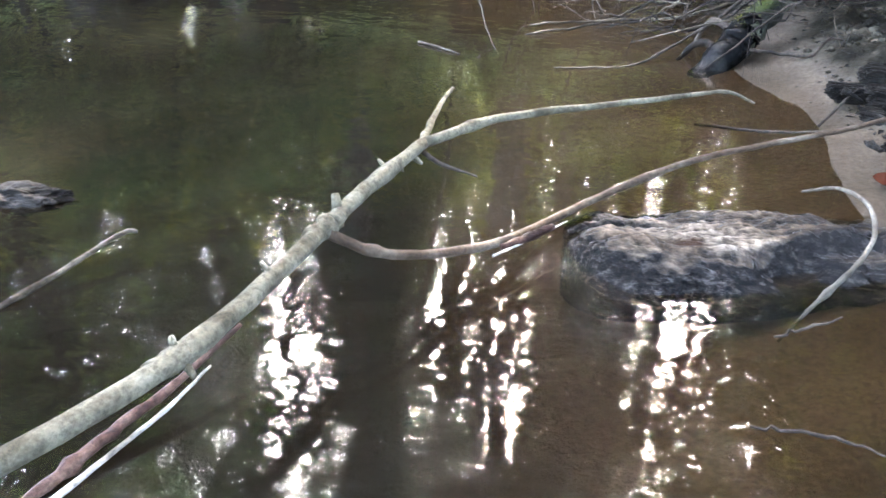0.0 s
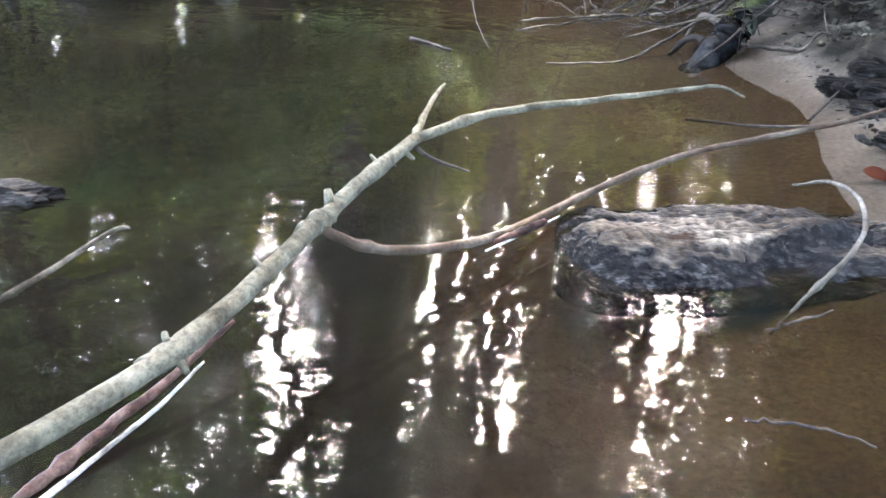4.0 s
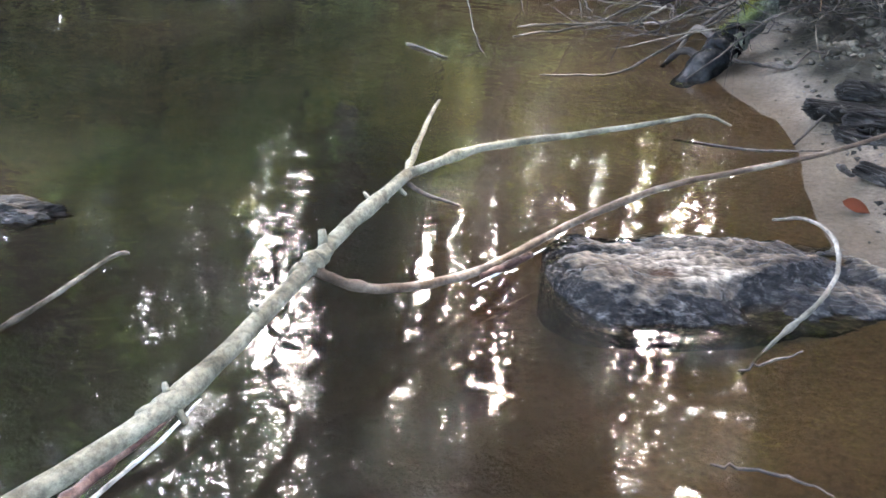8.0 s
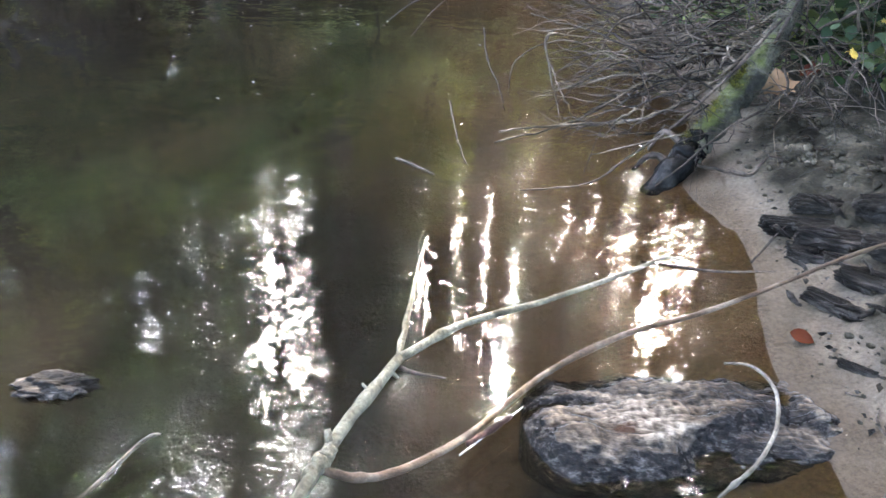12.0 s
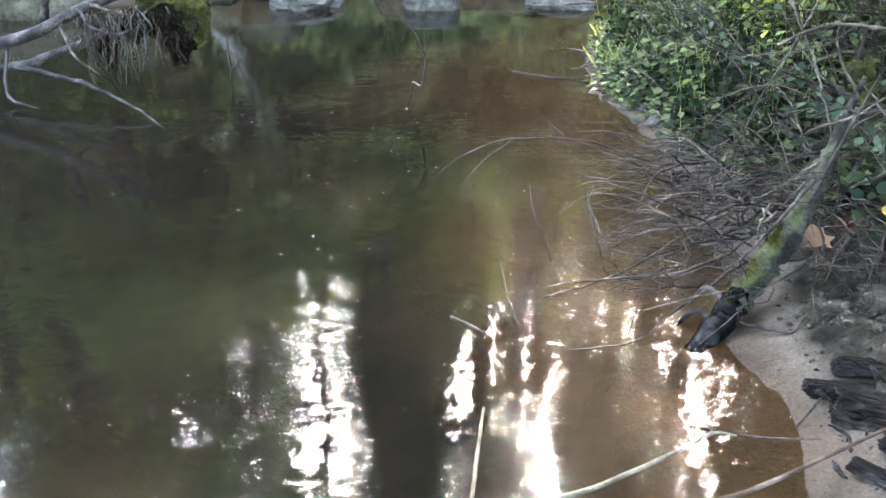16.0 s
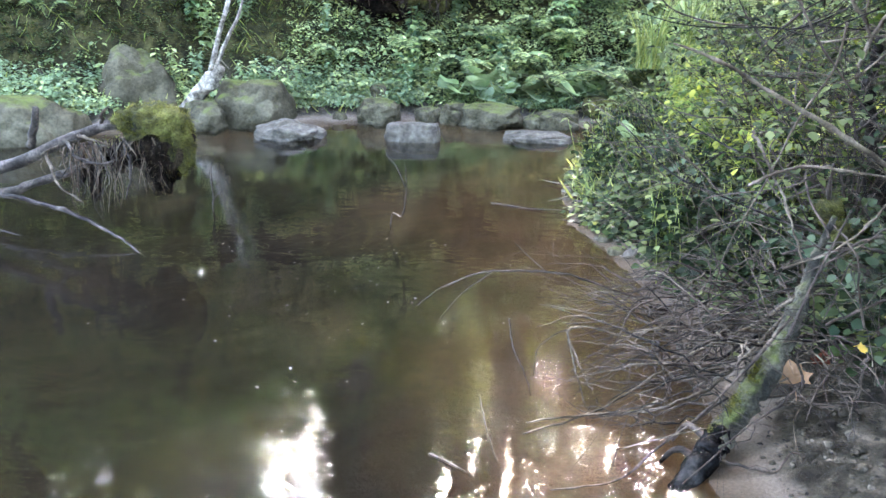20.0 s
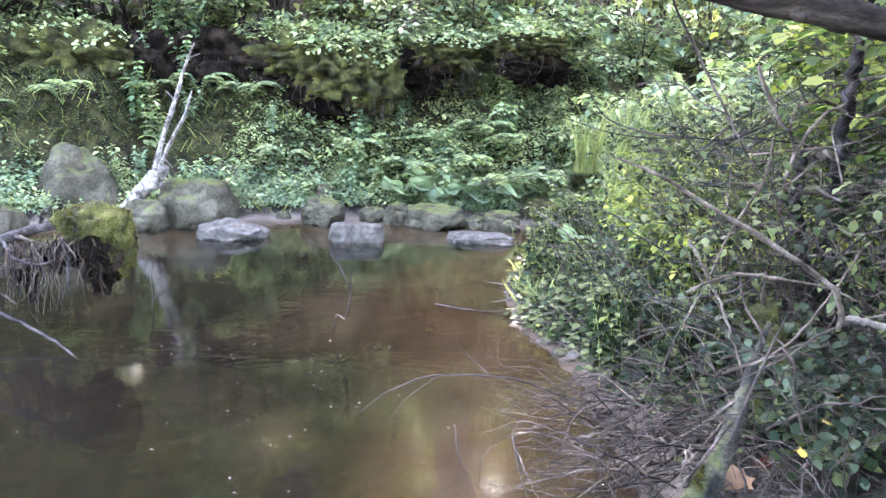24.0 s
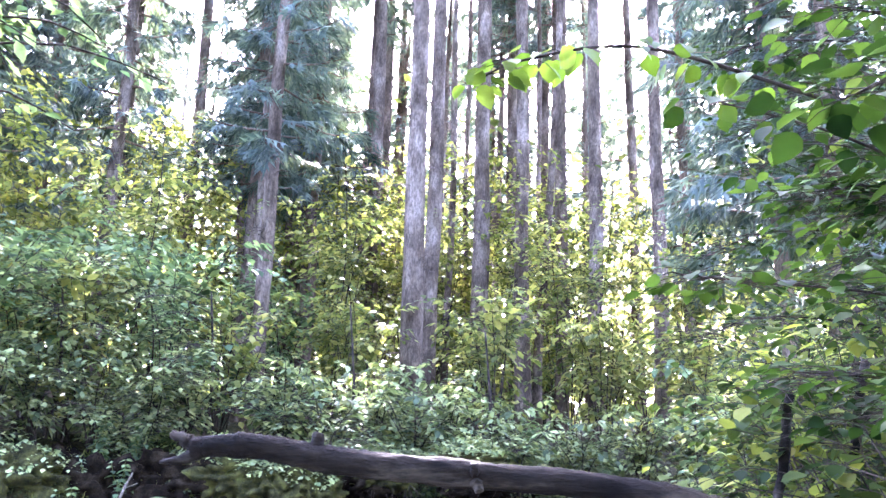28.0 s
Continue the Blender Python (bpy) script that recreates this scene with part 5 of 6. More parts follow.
# ---- the drifted root with a moss cap, hanging over the water ----
drift = thing("drifted_root", "drifted tree root with a thick moss cap over the water", "root")
g = np.random.default_rng(8)
for k, (x, y, z, a, b, c) in enumerate(((-2.33, 5.2, 0.68, 0.19, 0.17, 0.13), (-2.27, 5.2, 0.54, 0.145, 0.15, 0.19), (-2.31, 5.18, 0.39, 0.085, 0.09, 0.14), (-2.2, 5.2, 0.57, 0.095, 0.12, 0.2), (-2.46, 5.2, 0.70, 0.12, 0.13, 0.08))):
    v, f = lump(91 + k, (a, b, c), 4, 0.6, 0.0, 2.2)
    v = v + (x, y, z)
    low = k in (1, 2)
    part("root_ball" if low else "moss_cap", mesh("moss_cap", v, f, SOIL if low else MOSS), drift, "brown fibrous root ball" if low else "thick green moss cap")
    n = 1100 if low else 3200
    p = v[g.integers(0, len(v), n)]
    part("moss_fuzz", mesh("moss_fuzz", *scatter(BLADE, p, p - (x, y, z) + g.normal(0, 0.12, (n, 3)) + (0, 0, -0.05), g.normal(size=(n, 3)), g.uniform(0.012, 0.036, n)), MOSSTIP if not low else DRYMOSS, False), drift, kind="stuff")
part("limb", mesh("limb", *tube([(-2.30, 5.22, 0.66), (-2.62, 5.2, 0.66), (-2.95, 5.2, 0.55), (-3.45, 5.2, 0.34), (-4.4, 5.3, 0.2), (-6.6, 5.9, 0.15)], [0.022, 0.03, 0.035, 0.04, 0.05, 0.06], 9, 6, 0.06, 41, 5), ROOT), drift)
part("limb", mesh("limb", *tube([(-2.32, 5.25, 0.60), (-2.6, 5.25, 0.52), (-2.95, 5.22, 0.345), (-3.2, 5.2, 0.26), (-3.5, 5.2, 0.17), (-4.5, 5.3, 0.12)], [0.016, 0.022, 0.025, 0.028, 0.03, 0.035], 8, 6, 0.06, 42, 5), ROOT), drift)
part("limb_stub", mesh("limb_stub", *tube([(-3.2, 5.2, 0.5), (-3.13, 5.15, 0.62), (-3.08, 5.12, 0.76)], [0.03, 0.025, 0.02], 7, 3, 0.08, 43), ROOT), drift)
part("dark_twig", mesh("dark_twig", *tube([(-3.7, 5.25, 0.16), (-3.2, 5.1, 0.17), (-2.75, 4.95, 0.12), (-2.45, 4.82, 0.06), (-2.22, 4.70, -0.01)], [0.014, 0.013, 0.011, 0.009, 0.005], 6, 6, 0.06, 44, 6, 0.35), ROOT), drift)
part("dark_twig", mesh("dark_twig", *tube([(-3.5, 5.2, 0.28), (-3.42, 5.0, 0.1), (-3.3, 4.9, 0.03), (-3.1, 4.85, 0.01)], [0.012, 0.01, 0.008, 0.004], 6, 5, 0.06, 45, 4, 0.35), ROOT), drift)
for k in range(150):
    a = g.uniform(-3.0, -2.25)
    top = np.array([a, 5.2 + g.uniform(-0.16, 0.12), np.interp(a, (-2.9, -2.3), (0.52, 0.62))])
    ln = g.uniform(0.12, 0.45) * np.interp(a, (-3.0, -2.9, -2.65, -2.5, -2.25), (0.6, 1.05, 1.1, 0.8, 0.8))
    r = g.uniform(0.0018, 0.006)
    pts = [top]
    for q in range(4):
        pts.append(pts[-1] + (g.normal(0, 0.03), g.normal(0, 0.02), -ln * 0.25))
    part("rootlet", mesh("rootlet", *tube(pts, [r, r * 0.7, r * 0.3], 5, 3, 0.1, k), (ROOT, BROWNTWIG, DRIFT, DEAD)[k % 4]), drift)
for k, pts in enumerate(([(-2.7, 5.2, 0.66), (-2.62, 5.1, 0.76), (-2.55, 5.05, 0.8)], [(-2.95, 5.2, 0.56), (-2.8, 5.05, 0.48), (-2.6, 4.98, 0.46), (-2.48, 4.96, 0.5)], [(-3.1, 5.2, 0.45), (-2.9, 5.0, 0.3), (-2.72, 4.95, 0.22)], [(-2.5, 5.1, 0.6), (-2.42, 5.0, 0.42), (-2.45, 4.97, 0.25)], [(-2.8, 5.1, 0.6), (-2.7, 4.98, 0.62), (-2.5, 4.95, 0.58)])):
    part("side_root", mesh("side_root", *tube(pts, [0.012, 0.009, 0.004], 6, 5, 0.1, k, 3, 0.4), (DEAD, ROOT)[k % 2]), drift)
for k, (x, z, a, c) in enumerate(((-2.62, 0.46, 0.05, 0.09), (-2.74, 0.44, 0.045, 0.07), (-2.5, 0.48, 0.06, 0.08), (-2.8, 0.3, 0.04, 0.12), (-2.88, 0.36, 0.035, 0.08))):
    part("root_clod", mesh("root_clod", *[q if i else q + (x, 5.24, z) for i, q in enumerate(lump(70 + k, (a, a, c), 4, 0.9, 0.0, 3.0))], SOIL), drift)

# ---- brush of dead twigs beside the mossy trunk ----
brush = thing("brush_pile", "tangle of dead grey twigs hanging over the water", "brush")
g = np.random.default_rng(17)
TWIGS = (
    ([(1.05, 3.22, 0.45), (0.78, 3.06, 0.15), (0.6, 2.95, 0.03), (0.45, 2.75, 0.0), (0.235, 2.64, 0.005)], 0.0075, DARKTWIG),
    ([(1.10, 3.45, 0.40), (0.85, 3.35, 0.12), (0.6, 3.2, 0.05), (0.3, 3.12, 0.03), (0.13, 3.05, 0.02)], 0.009, DEAD),
    ([(1.15, 3.6, 0.40), (0.95, 3.5, 0.28), (0.7, 3.4, 0.17), (0.4, 3.2, 0.03), (0.12, 3.0, 0.0)], 0.010, DEAD),
    ([(0.95, 3.75, 0.2), (0.68, 3.65, 0.06), (0.57, 3.6, 0.13), (0.33, 3.6, 0.2), (0.15, 3.55, 0.12), (0.13, 3.5, 0.0)], 0.006, DEAD),
    ([(0.40, 3.35, -0.03), (0.34, 3.5, 0.02), (0.30, 3.62, 0.06), (0.255, 3.66, 0.15), (0.285, 3.65, 0.225)], 0.006, DEAD),
    ([(0.78, 4.28, 0.12), (0.554, 4.084, 0.178), (0.25, 4.0, 0.29), (-0.096, 3.923, 0.305), (-0.3, 3.88, 0.24), (-0.42, 3.8, 0.16)], 0.008, DARKTWIG),
)
MORE_TWIGS = (
    ([(-0.096, 3.923, 0.305), (-0.22, 3.85, 0.22), (-0.32, 3.8, 0.1)], 0.004, DARKTWIG),
    ([(0.15, 3.97, 0.30), (0.05, 4.02, 0.37), (-0.02, 4.05, 0.42)], 0.004, DARKTWIG),
    ([(0.02, 3.45, 0.27), (0.04, 3.45, 0.15), (0.10, 3.4, 0.05), (0.13, 3.35, -0.02)], 0.005, DARKTWIG),
    ([(-0.05, 3.05, 0.12), (0.0, 2.9, 0.04), (0.06, 2.78, -0.01)], 0.004, DEAD),
    ([(1.0, 3.2, 0.3), (0.86, 3.0, 0.14), (0.70, 2.95, 0.10), (0.45, 2.9, 0.03)], 0.006, DEAD),
    ([(0.307, 3.3, 0.316), (0.262, 3.3, 0.292), (0.288, 3.3, 0.17), (0.325, 3.3, 0.05), (0.347, 3.3, -0.024)], 0.006, DEAD),
    ([(0.80, 2.86, 0.05), (0.95, 2.80, 0.06), (1.02, 2.86, 0.1), (1.12, 2.85, 0.09)], 0.008, DARKTWIG),
)
for k, (pts, r, m) in enumerate(TWIGS + MORE_TWIGS):
    part("twig", mesh("twig", *tube(pts, [r * 0.72, r * 0.6, r * 0.3], 6, 6, 0.14, k, 5, 0.5), m), brush)
for k in range(260):
    base = np.array([g.uniform(0.6, 1.35), g.uniform(3.05, 4.2), 0])
    base[2] = float(height(base[0], base[1])) + g.uniform(0.02, 0.3)
    ang = g.normal(3.4, 1.15) if k % 3 else g.uniform(0, 6.28)
    ln = g.uniform(0.2, 0.85) * g.uniform(0.5, 1.1)
    d = np.array([math.cos(ang), math.sin(ang) * 0.8, 0])
    end = base + d * ln
    end[2] = max(0.0, base[2] * g.uniform(0.0, 1.5) + g.normal(0, 0.16))
    mid = (base + end) / 2 + g.normal(0, 0.04, 3) + (0, 0, 0.05)
    r = g.uniform(0.0015, 0.0035) * g.choice([1, 1, 1.8])
    tw = part("twig", mesh("twig", *tube([base, mid, end], [r, r * 0.8, r * 0.35], 5, 6, 0.08, k, 4, 1.4), (DEAD, DARKTWIG, DARKTWIG, DRIFT)[k % 4]), brush)
    for q in range(2):
        c = mid + (end - mid) * g.uniform(0, 0.7)
        part("side_twig", mesh("side_twig", *tube([c, c + d * 0.1 + g.normal(0, 0.025, 3), c + d * 0.2 + g.normal(0, 0.06, 3)], [r * 0.5, r * 0.4, r * 0.2], 4, 3, 0, k, 0, 1.0), DARKTWIG), tw)

# thin dead sticks caught in the bushes on the right bank
for k in range(280):
    x, y = g.uniform(1.1, 2.6), g.uniform(3.2, 6.0)
    z = float(height(x, y)) + g.uniform(0.0, 1.0) ** 1.4 * 1.4
    a = g.uniform(0, 3.14)
    d = np.array([math.cos(a), math.sin(a) * 0.5, g.normal(0, 0.5)])
    step = g.uniform(0.08, 0.2)
    pts = [np.array([x, y, z])]
    for _ in range(5):
        d = d + g.normal(0, 0.28, 3)
        pts.append(pts[-1] + d * step)
    r = g.uniform(0.002, 0.0065)
    ob = new("dead_stick", mesh("dead_stick", *tube(pts, [r, r * 0.7, r * 0.3], 5, 4, 0.1, k, 3), (DARKTWIG, DEAD, DARKTWIG, DRIFT)[k % 4]))
    tagged(ob, "thin dead stick caught in the bushes", "stick", "dead sticks in the bushes")

# long dry stalks arching out of the right bank
for k in range(130):
    y = g.uniform(3.3, 6.4)
    x = float(np.interp(y, *zip(*SHORE_R))) + g.uniform(0.3, 1.5)
    z = float(height(x, y))
    a = g.normal(3.3, 0.9)
    d = np.array([math.cos(a), math.sin(a) * 0.7, 0])
    ln = g.uniform(0.4, 1.1)
    up = g.uniform(0.3, 1.0) * ln
    c = np.array([x, y, z - 0.02])
    pts = [c, c + d * ln * 0.3 + (0, 0, up * 0.6), c + d * ln * 0.65 + (0, 0, up * 0.95), c + d * ln + (0, 0, up * g.uniform(0.8, 1.15))]
    r = g.uniform(0.0018, 0.0036)
    ob = new("dry_stalk", mesh("dry_stalk", *tube(pts, [r, r * 0.8, r * 0.4], 5, 6, 0.06, k, 4, 0.6), (DEAD, DARKTWIG, DEAD, DARKTWIG)[k % 4]))
    tagged(ob, "long dry stalk arching out of the bank", "stalk", "dry stalks on the bank")

# a moss cushion on a branch among the brambles
cushion = thing("moss_cushion", "yellow-green moss cushion on a thin branch", "moss")
part("branch", mesh("branch", *tube([(1.5, 3.9, 0.42), (1.32, 3.7, 0.6), (1.22, 3.6, 0.78), (1.2, 3.55, 0.95)], [0.014, 0.012, 0.009, 0.005], 7, 6, 0.08, 91, 3), DARKTWIG), cushion)
for k, (x, y, z, a) in enumerate(((1.29, 3.67, 0.66, 0.045), (1.23, 3.61, 0.76, 0.05), (1.36, 3.74, 0.57, 0.035))):
    v, f = lump(140 + k, (a, a, a * 0.9), 3, 0.6, 0.0, 2.2)
    v = v + (x, y, z)
    c = part("moss", mesh("moss", v, f, MOSS), cushion)
    p = v[g.integers(0, len(v), 500)]
    part("moss_fuzz", mesh("moss_fuzz", *scatter(BLADE, p, p - (x, y, z) + g.normal(0, 0.03, (500, 3)), g.normal(size=(500, 3)), g.uniform(0.012, 0.03, 500)), MOSSTIP, False), c, kind="stuff")

# dark old stems in the bush on the right bank
elder = thing("old_elder", "old elder bush with dark crooked bare stems", "bush")
for k, (pts, r) in enumerate((
    ([(1.9, 4.6, 0.3), (1.76, 4.45, 0.75), (1.692, 4.4, 1.05), (1.71, 4.4, 1.30), (1.72, 4.4, 1.54), (1.74, 4.4, 1.86), (1.85, 4.45, 2.4)], 0.036),
    ([(1.75, 4.5, 0.5), (1.6, 4.35, 0.85), (1.515, 4.3, 1.08), (1.51, 4.3, 1.25), (1.522, 4.3, 1.375)], 0.03),
    ([(1.52, 4.3, 1.37), (1.6, 4.3, 1.362), (1.68, 4.33, 1.346)], 0.021),
    ([(1.70, 4.4, 0.98), (1.75, 4.3, 1.165), (1.91, 4.3, 1.284), (2.2, 4.4, 1.4), (2.6, 4.6, 1.7)], 0.034),
    ([(2.2, 4.7, 0.5), (2.3, 4.7, 1.2), (2.15, 4.6, 1.8), (2.3, 4.6, 2.6)], 0.035),
    ([(1.98, 4.5, 0.4), (1.95, 4.35, 0.9), (1.98, 4.3, 1.25)], 0.03),
)):
    part("stem", mesh("stem", *tube(pts, [r, r * 0.9, r * 0.8, r * 0.62], 10, 8, 0.13, 50 + k, 6, 0.3), DRIFT if k != 2 else DEAD), elder)
for k, (pts, r) in enumerate((
    ([(1.413, 4.2, 1.1), (1.413, 4.2, 1.164), (1.451, 4.2, 1.363), (1.54, 4.2, 1.528), (1.66, 4.25, 1.6)], 0.012),
    ([(1.25, 4.2, 1.745), (1.332, 4.2, 1.57), (1.428, 4.2, 1.434), (1.45, 4.2, 1.36)], 0.01),
    ([(1.428, 4.2, 1.434), (1.4, 4.15, 1.5), (1.42, 4.1, 1.62)], 0.006),
    ([(1.72, 4.4, 1.54), (1.6, 4.3, 1.6), (1.45, 4.25, 1.58)], 0.009),
    ([(1.74, 4.4, 1.7), (1.85, 4.3, 1.72), (2.0, 4.2, 1.68)], 0.01),
)):
    part("side_stem", mesh("side_stem", *tube(pts, [r, r * 0.85, r * 0.5], 7, 6, 0.12, 70 + k, 4, 0.4), DEAD), elder)

# bare twigs arching through the brambles
for pts, r, m in (
    ([(0.86, 3.32, 0.9), (0.919, 3.3, 0.941), (1.04, 3.3, 0.984), (1.179, 3.3, 0.973), (1.357, 3.3, 0.947), (1.6, 3.35, 0.85)], 0.006, DEAD),
    ([(0.87, 3.42, 1.08), (0.896, 3.4, 1.032), (1.003, 3.4, 0.846), (1.069, 3.4, 0.687), (1.15, 3.45, 0.5)], 0.006, DEAD),
    ([(0.70, 3.3, 1.96), (0.735, 3.3, 1.899), (0.842, 3.3, 1.716), (1.025, 3.3, 1.411), (1.3, 3.4, 1.1)], 0.005, DARKTWIG),
    ([(1.0, 3.25, 0.62), (1.2, 3.3, 0.7), (1.35, 3.35, 0.86), (1.5, 3.4, 1.1)], 0.005, DEAD),
    ([(1.05, 3.5, 0.6), (1.25, 3.5, 0.66), (1.5, 3.5, 0.6), (1.7, 3.6, 0.45)], 0.005, DARKTWIG),
):
    ob = new("bare_twig", mesh("bare_twig", *tube(pts, [r, r * 0.9, r * 0.6], 6, 7, 0.1, int(r * 9000), 5, 0.4), m))
    tagged(ob, "long bare grey twig arching through the brambles", "twig", "bare twigs in the brambles")

# grey broken branch close to the stream on the right bank
snag = thing("broken_branch", "grey broken branch end sticking out of the bush", "branch")
part("stem", mesh("stem", *tube([(2.3, 3.3, 0.7), (1.7, 3.15, 0.83), (1.479, 3.1, 0.869), (1.385, 3.1, 0.89), (1.345, 3.1, 0.89)], [0.012, 0.012, 0.011, 0.011, 0.009], 8, 5, 0.08, 61, 3), GREYTWIG), snag)
part("knee", mesh("knee", *tube([(1.33, 3.1, 0.85), (1.335, 3.1, 0.9), (1.315, 3.1, 0.96), (1.306, 3.1, 0.995)], [0.008, 0.011, 0.01, 0.012], 8, 5, 0.12, 63, 2), DEAD), snag)
part("side_branch", mesh("side_branch", *tube([(1.31, 3.1, 0.988), (1.16, 3.1, 1.085), (1.02, 3.1, 1.167), (0.847, 3.1, 1.257), (0.72, 3.1, 1.33), (0.606, 3.1, 1.377), (0.53, 3.1, 1.40)], [0.0085, 0.0085, 0.0085, 0.007, 0.006, 0.0045, 0.003], 7, 6, 0.08, 62, 6, 0.12), DEAD), snag)

# ---- driftwood heap on the sand ----
heap = thing("driftwood_heap", "black wet heap of rotten bark pieces on sand", "driftwood")
def slab(seed, a, b, c):
    """A broken piece of wet wood with grooves along the grain."""
    v, f = lump(seed, (1, 1, 1), 5, 0.5, 0.3, 1.7)
    out = []
    for p in v:
        n = 1 + 0.2 * noise.noise(Vector((p[0] * 1.6, p[1] * 3.5 + seed, p[2] * 3.5))) + 0.16 * noise.noise(Vector((p[0] * 5, p[1] * 4, p[2] * 4 + seed))) + 0.05 * noise.noise(Vector((p[0] * 12, p[1] * 12, p[2] * 12 + seed)))
        out.append((p[0] * a * (1 + 0.12 * noise.noise(Vector((p[1] * 6, p[2] * 6, seed * 1.3)))), p[1] * b * n, p[2] * c * n))
    return np.array(out), f


for k, (x, y, z, a, b, c, turn, tilt) in enumerate(((1.06, 2.475, 0.06, 0.16, 0.036, 0.03, 3, 5), (1.14, 2.40, 0.065, 0.15, 0.06, 0.032, -8, 4), (1.11, 2.57, 0.085, 0.10, 0.04, 0.03, 8, 8), (1.07, 2.33, 0.045, 0.10, 0.035, 0.022, -20, 0), (1.075, 2.085, 0.045, 0.125, 0.034, 0.02, -42, 3), (1.21, 2.16, 0.07, 0.17, 0.05, 0.026, -30, 2), (1.08, 1.84, 0.035, 0.085, 0.016, 0.012, -32, 0), (1.29, 2.31, 0.1, 0.15, 0.07, 0.03, -15, 0), (1.3, 2.52, 0.13, 0.14, 0.06, 0.035, 12, 0))):
    ob = part("bark_piece", mesh("bark_piece", *slab(110 + k, a, b, c), DRIFT), heap)
    ob.matrix_basis = pose(x, y, z, tilt, 0, turn)
for k, (pts, r) in enumerate((([(0.90, 2.33, 0.01), (0.96, 2.4, 0.05), (1.0, 2.44, 0.08)], 0.004), ([(0.60, 2.30, -0.005), (0.78, 2.27, 0.004), (0.95, 2.26, 0.03)], 0.004), ([(1.0, 1.42, 0.005), (1.06, 1.5, 0.04), (1.2, 1.55, 0.06)], 0.008), ([(1.02, 1.78, 0.02), (1.1, 1.74, 0.03), (1.25, 1.7, 0.05)], 0.003), ([(1.08, 1.6, 0.03), (1.06, 1.68, 0.03), (1.09, 1.75, 0.03)], 0.003), ([(1.05, 2.85, 0.09), (1.15, 2.9, 0.12), (1.3, 2.88, 0.14)], 0.006))):
    ob = new("wet_stick", mesh("wet_stick", *tube(pts, [r, r, r * 0.5], 6, 4, 0.08, k), DARKTWIG))
    tagged(ob, "dark wet stick lying on the sand", "stick", "wet sticks at the shore")

for k in range(18):
    x, y = g.uniform(0.95, 1.2), g.uniform(1.98, 2.55)
    a = g.normal(-0.3, 0.9)
    d = np.array([math.cos(a), math.sin(a), g.normal(0, 0.08)]) * g.uniform(0.02, 0.055)
    c = np.array([x, y, float(height(x, y)) + g.uniform(0.02, 0.06)])
    part("splinter", mesh("splinter", *tube([c - d, c + g.normal(0, 0.01, 3), c + d], [0.004, g.uniform(0.005, 0.011), 0.003], 5, 4, 0.15, k, 2, 0.2), DRIFT), heap)

# twigs standing in the water
for name, label, branches in (
    ("forked_twig", "thin forked twig standing in the stream", ([(-0.96, 5.7, -0.05), (-0.9, 5.5, 0.12), (-0.80, 5.25, 0.17), (-0.77, 5.2, 0.22)], [(-0.77, 5.2, 0.2), (-0.755, 5.2, 0.35), (-0.76, 5.2, 0.5)], [(-0.757, 5.2, 0.36), (-0.82, 5.2, 0.5), (-0.88, 5.2, 0.56)])),
    ("bent_twig", "thin bent twig poking out of the stream", ([(-2.3, 5.9, -0.05), (-2.25, 5.8, 0.06), (-2.2, 5.85, 0.12)], [(-2.25, 5.8, 0.06), (-2.26, 5.8, 0.25), (-2.22, 5.8, 0.4)])),
    ("floating_twig", "dark twig floating on the stream", ([(-0.35, 6.4, 0.004), (-0.05, 6.28, 0.006), (0.2, 6.25, 0.02)],)),
    ("floating_twig", "short pale twig floating on the stream", ([(-0.19, 2.79, 0.003), (-0.12, 2.75, 0.004), (-0.05, 2.70, 0.003)],)),
):
    t = thing(name, label, "twig")
    for k, pts in enumerate(branches):
        part("stem", mesh("stem", *tube(pts, [0.006, 0.005, 0.003], 5, 4, 0.05, k), DEAD if "pale" in label else DARKTWIG), t)

# flecks of foam and seeds on the water
n = 70
x, y = rng.normal(-0.95, 0.5, n), rng.normal(4.4, 0.55, n)
v, f = scatter(DIAMOND, np.stack([x, y, 0 * x + 0.004], -1), random_dirs(rng, n, 0.0), np.tile((0, 0, 1.0), (n, 1)), rng.uniform(0.008, 0.022, n))
tagged(new("foam_flecks", mesh("foam_flecks", v, f, PALE, False)), "small pale flecks drifting on the stream", "debris", kind="stuff")


# ---- fallen leaves ----
def maple_leaf(name, label, m, size, category="leaf"):
    half = [(0.0, 0.07), (0.06, 0.3), (0.03, 0.48), (0.2, 0.44), (0.3, 0.5), (0.4, 0.63), (0.5, 0.45), (0.58, 0.34), (0.78, 0.33), (0.76, 0.17), (0.88, 0.1)]
    pts = [(0, 0)] + half + [(1.0, 0.0)] + [(u, -w) for u, w in half[::-1]]
    c = np.array([(0.33, 0, 0.0)] + [(u, w, 0.10 * abs(w) + 0.05 * math.sin(9 * w + 4 * u)) for u, w in pts])
    n = len(pts)
    fs = [(0, 1 + k, 1 + (k + 1) % n) for k in range(n)]
    low = c - (0, 0, 0.012)
    fs2 = [(n + 1, n + 2 + (k + 1) % n, n + 2 + k) for k in range(n)]
    v = np.concatenate([c, low]) * size
    blade = new(name)
    tagged(blade, label, category)
    part("blade", mesh("blade", v, np.array(fs + fs2), m), blade)
    part("stalk", mesh("stalk", *tube([(0.02 * size, 0, -0.004), (-0.25 * size, 0.03 * size, 0.01), (-0.5 * size, 0.05 * size, 0.0)], [0.0018, 0.0015, 0.0012], 4, 3), m), blade)
    return blade


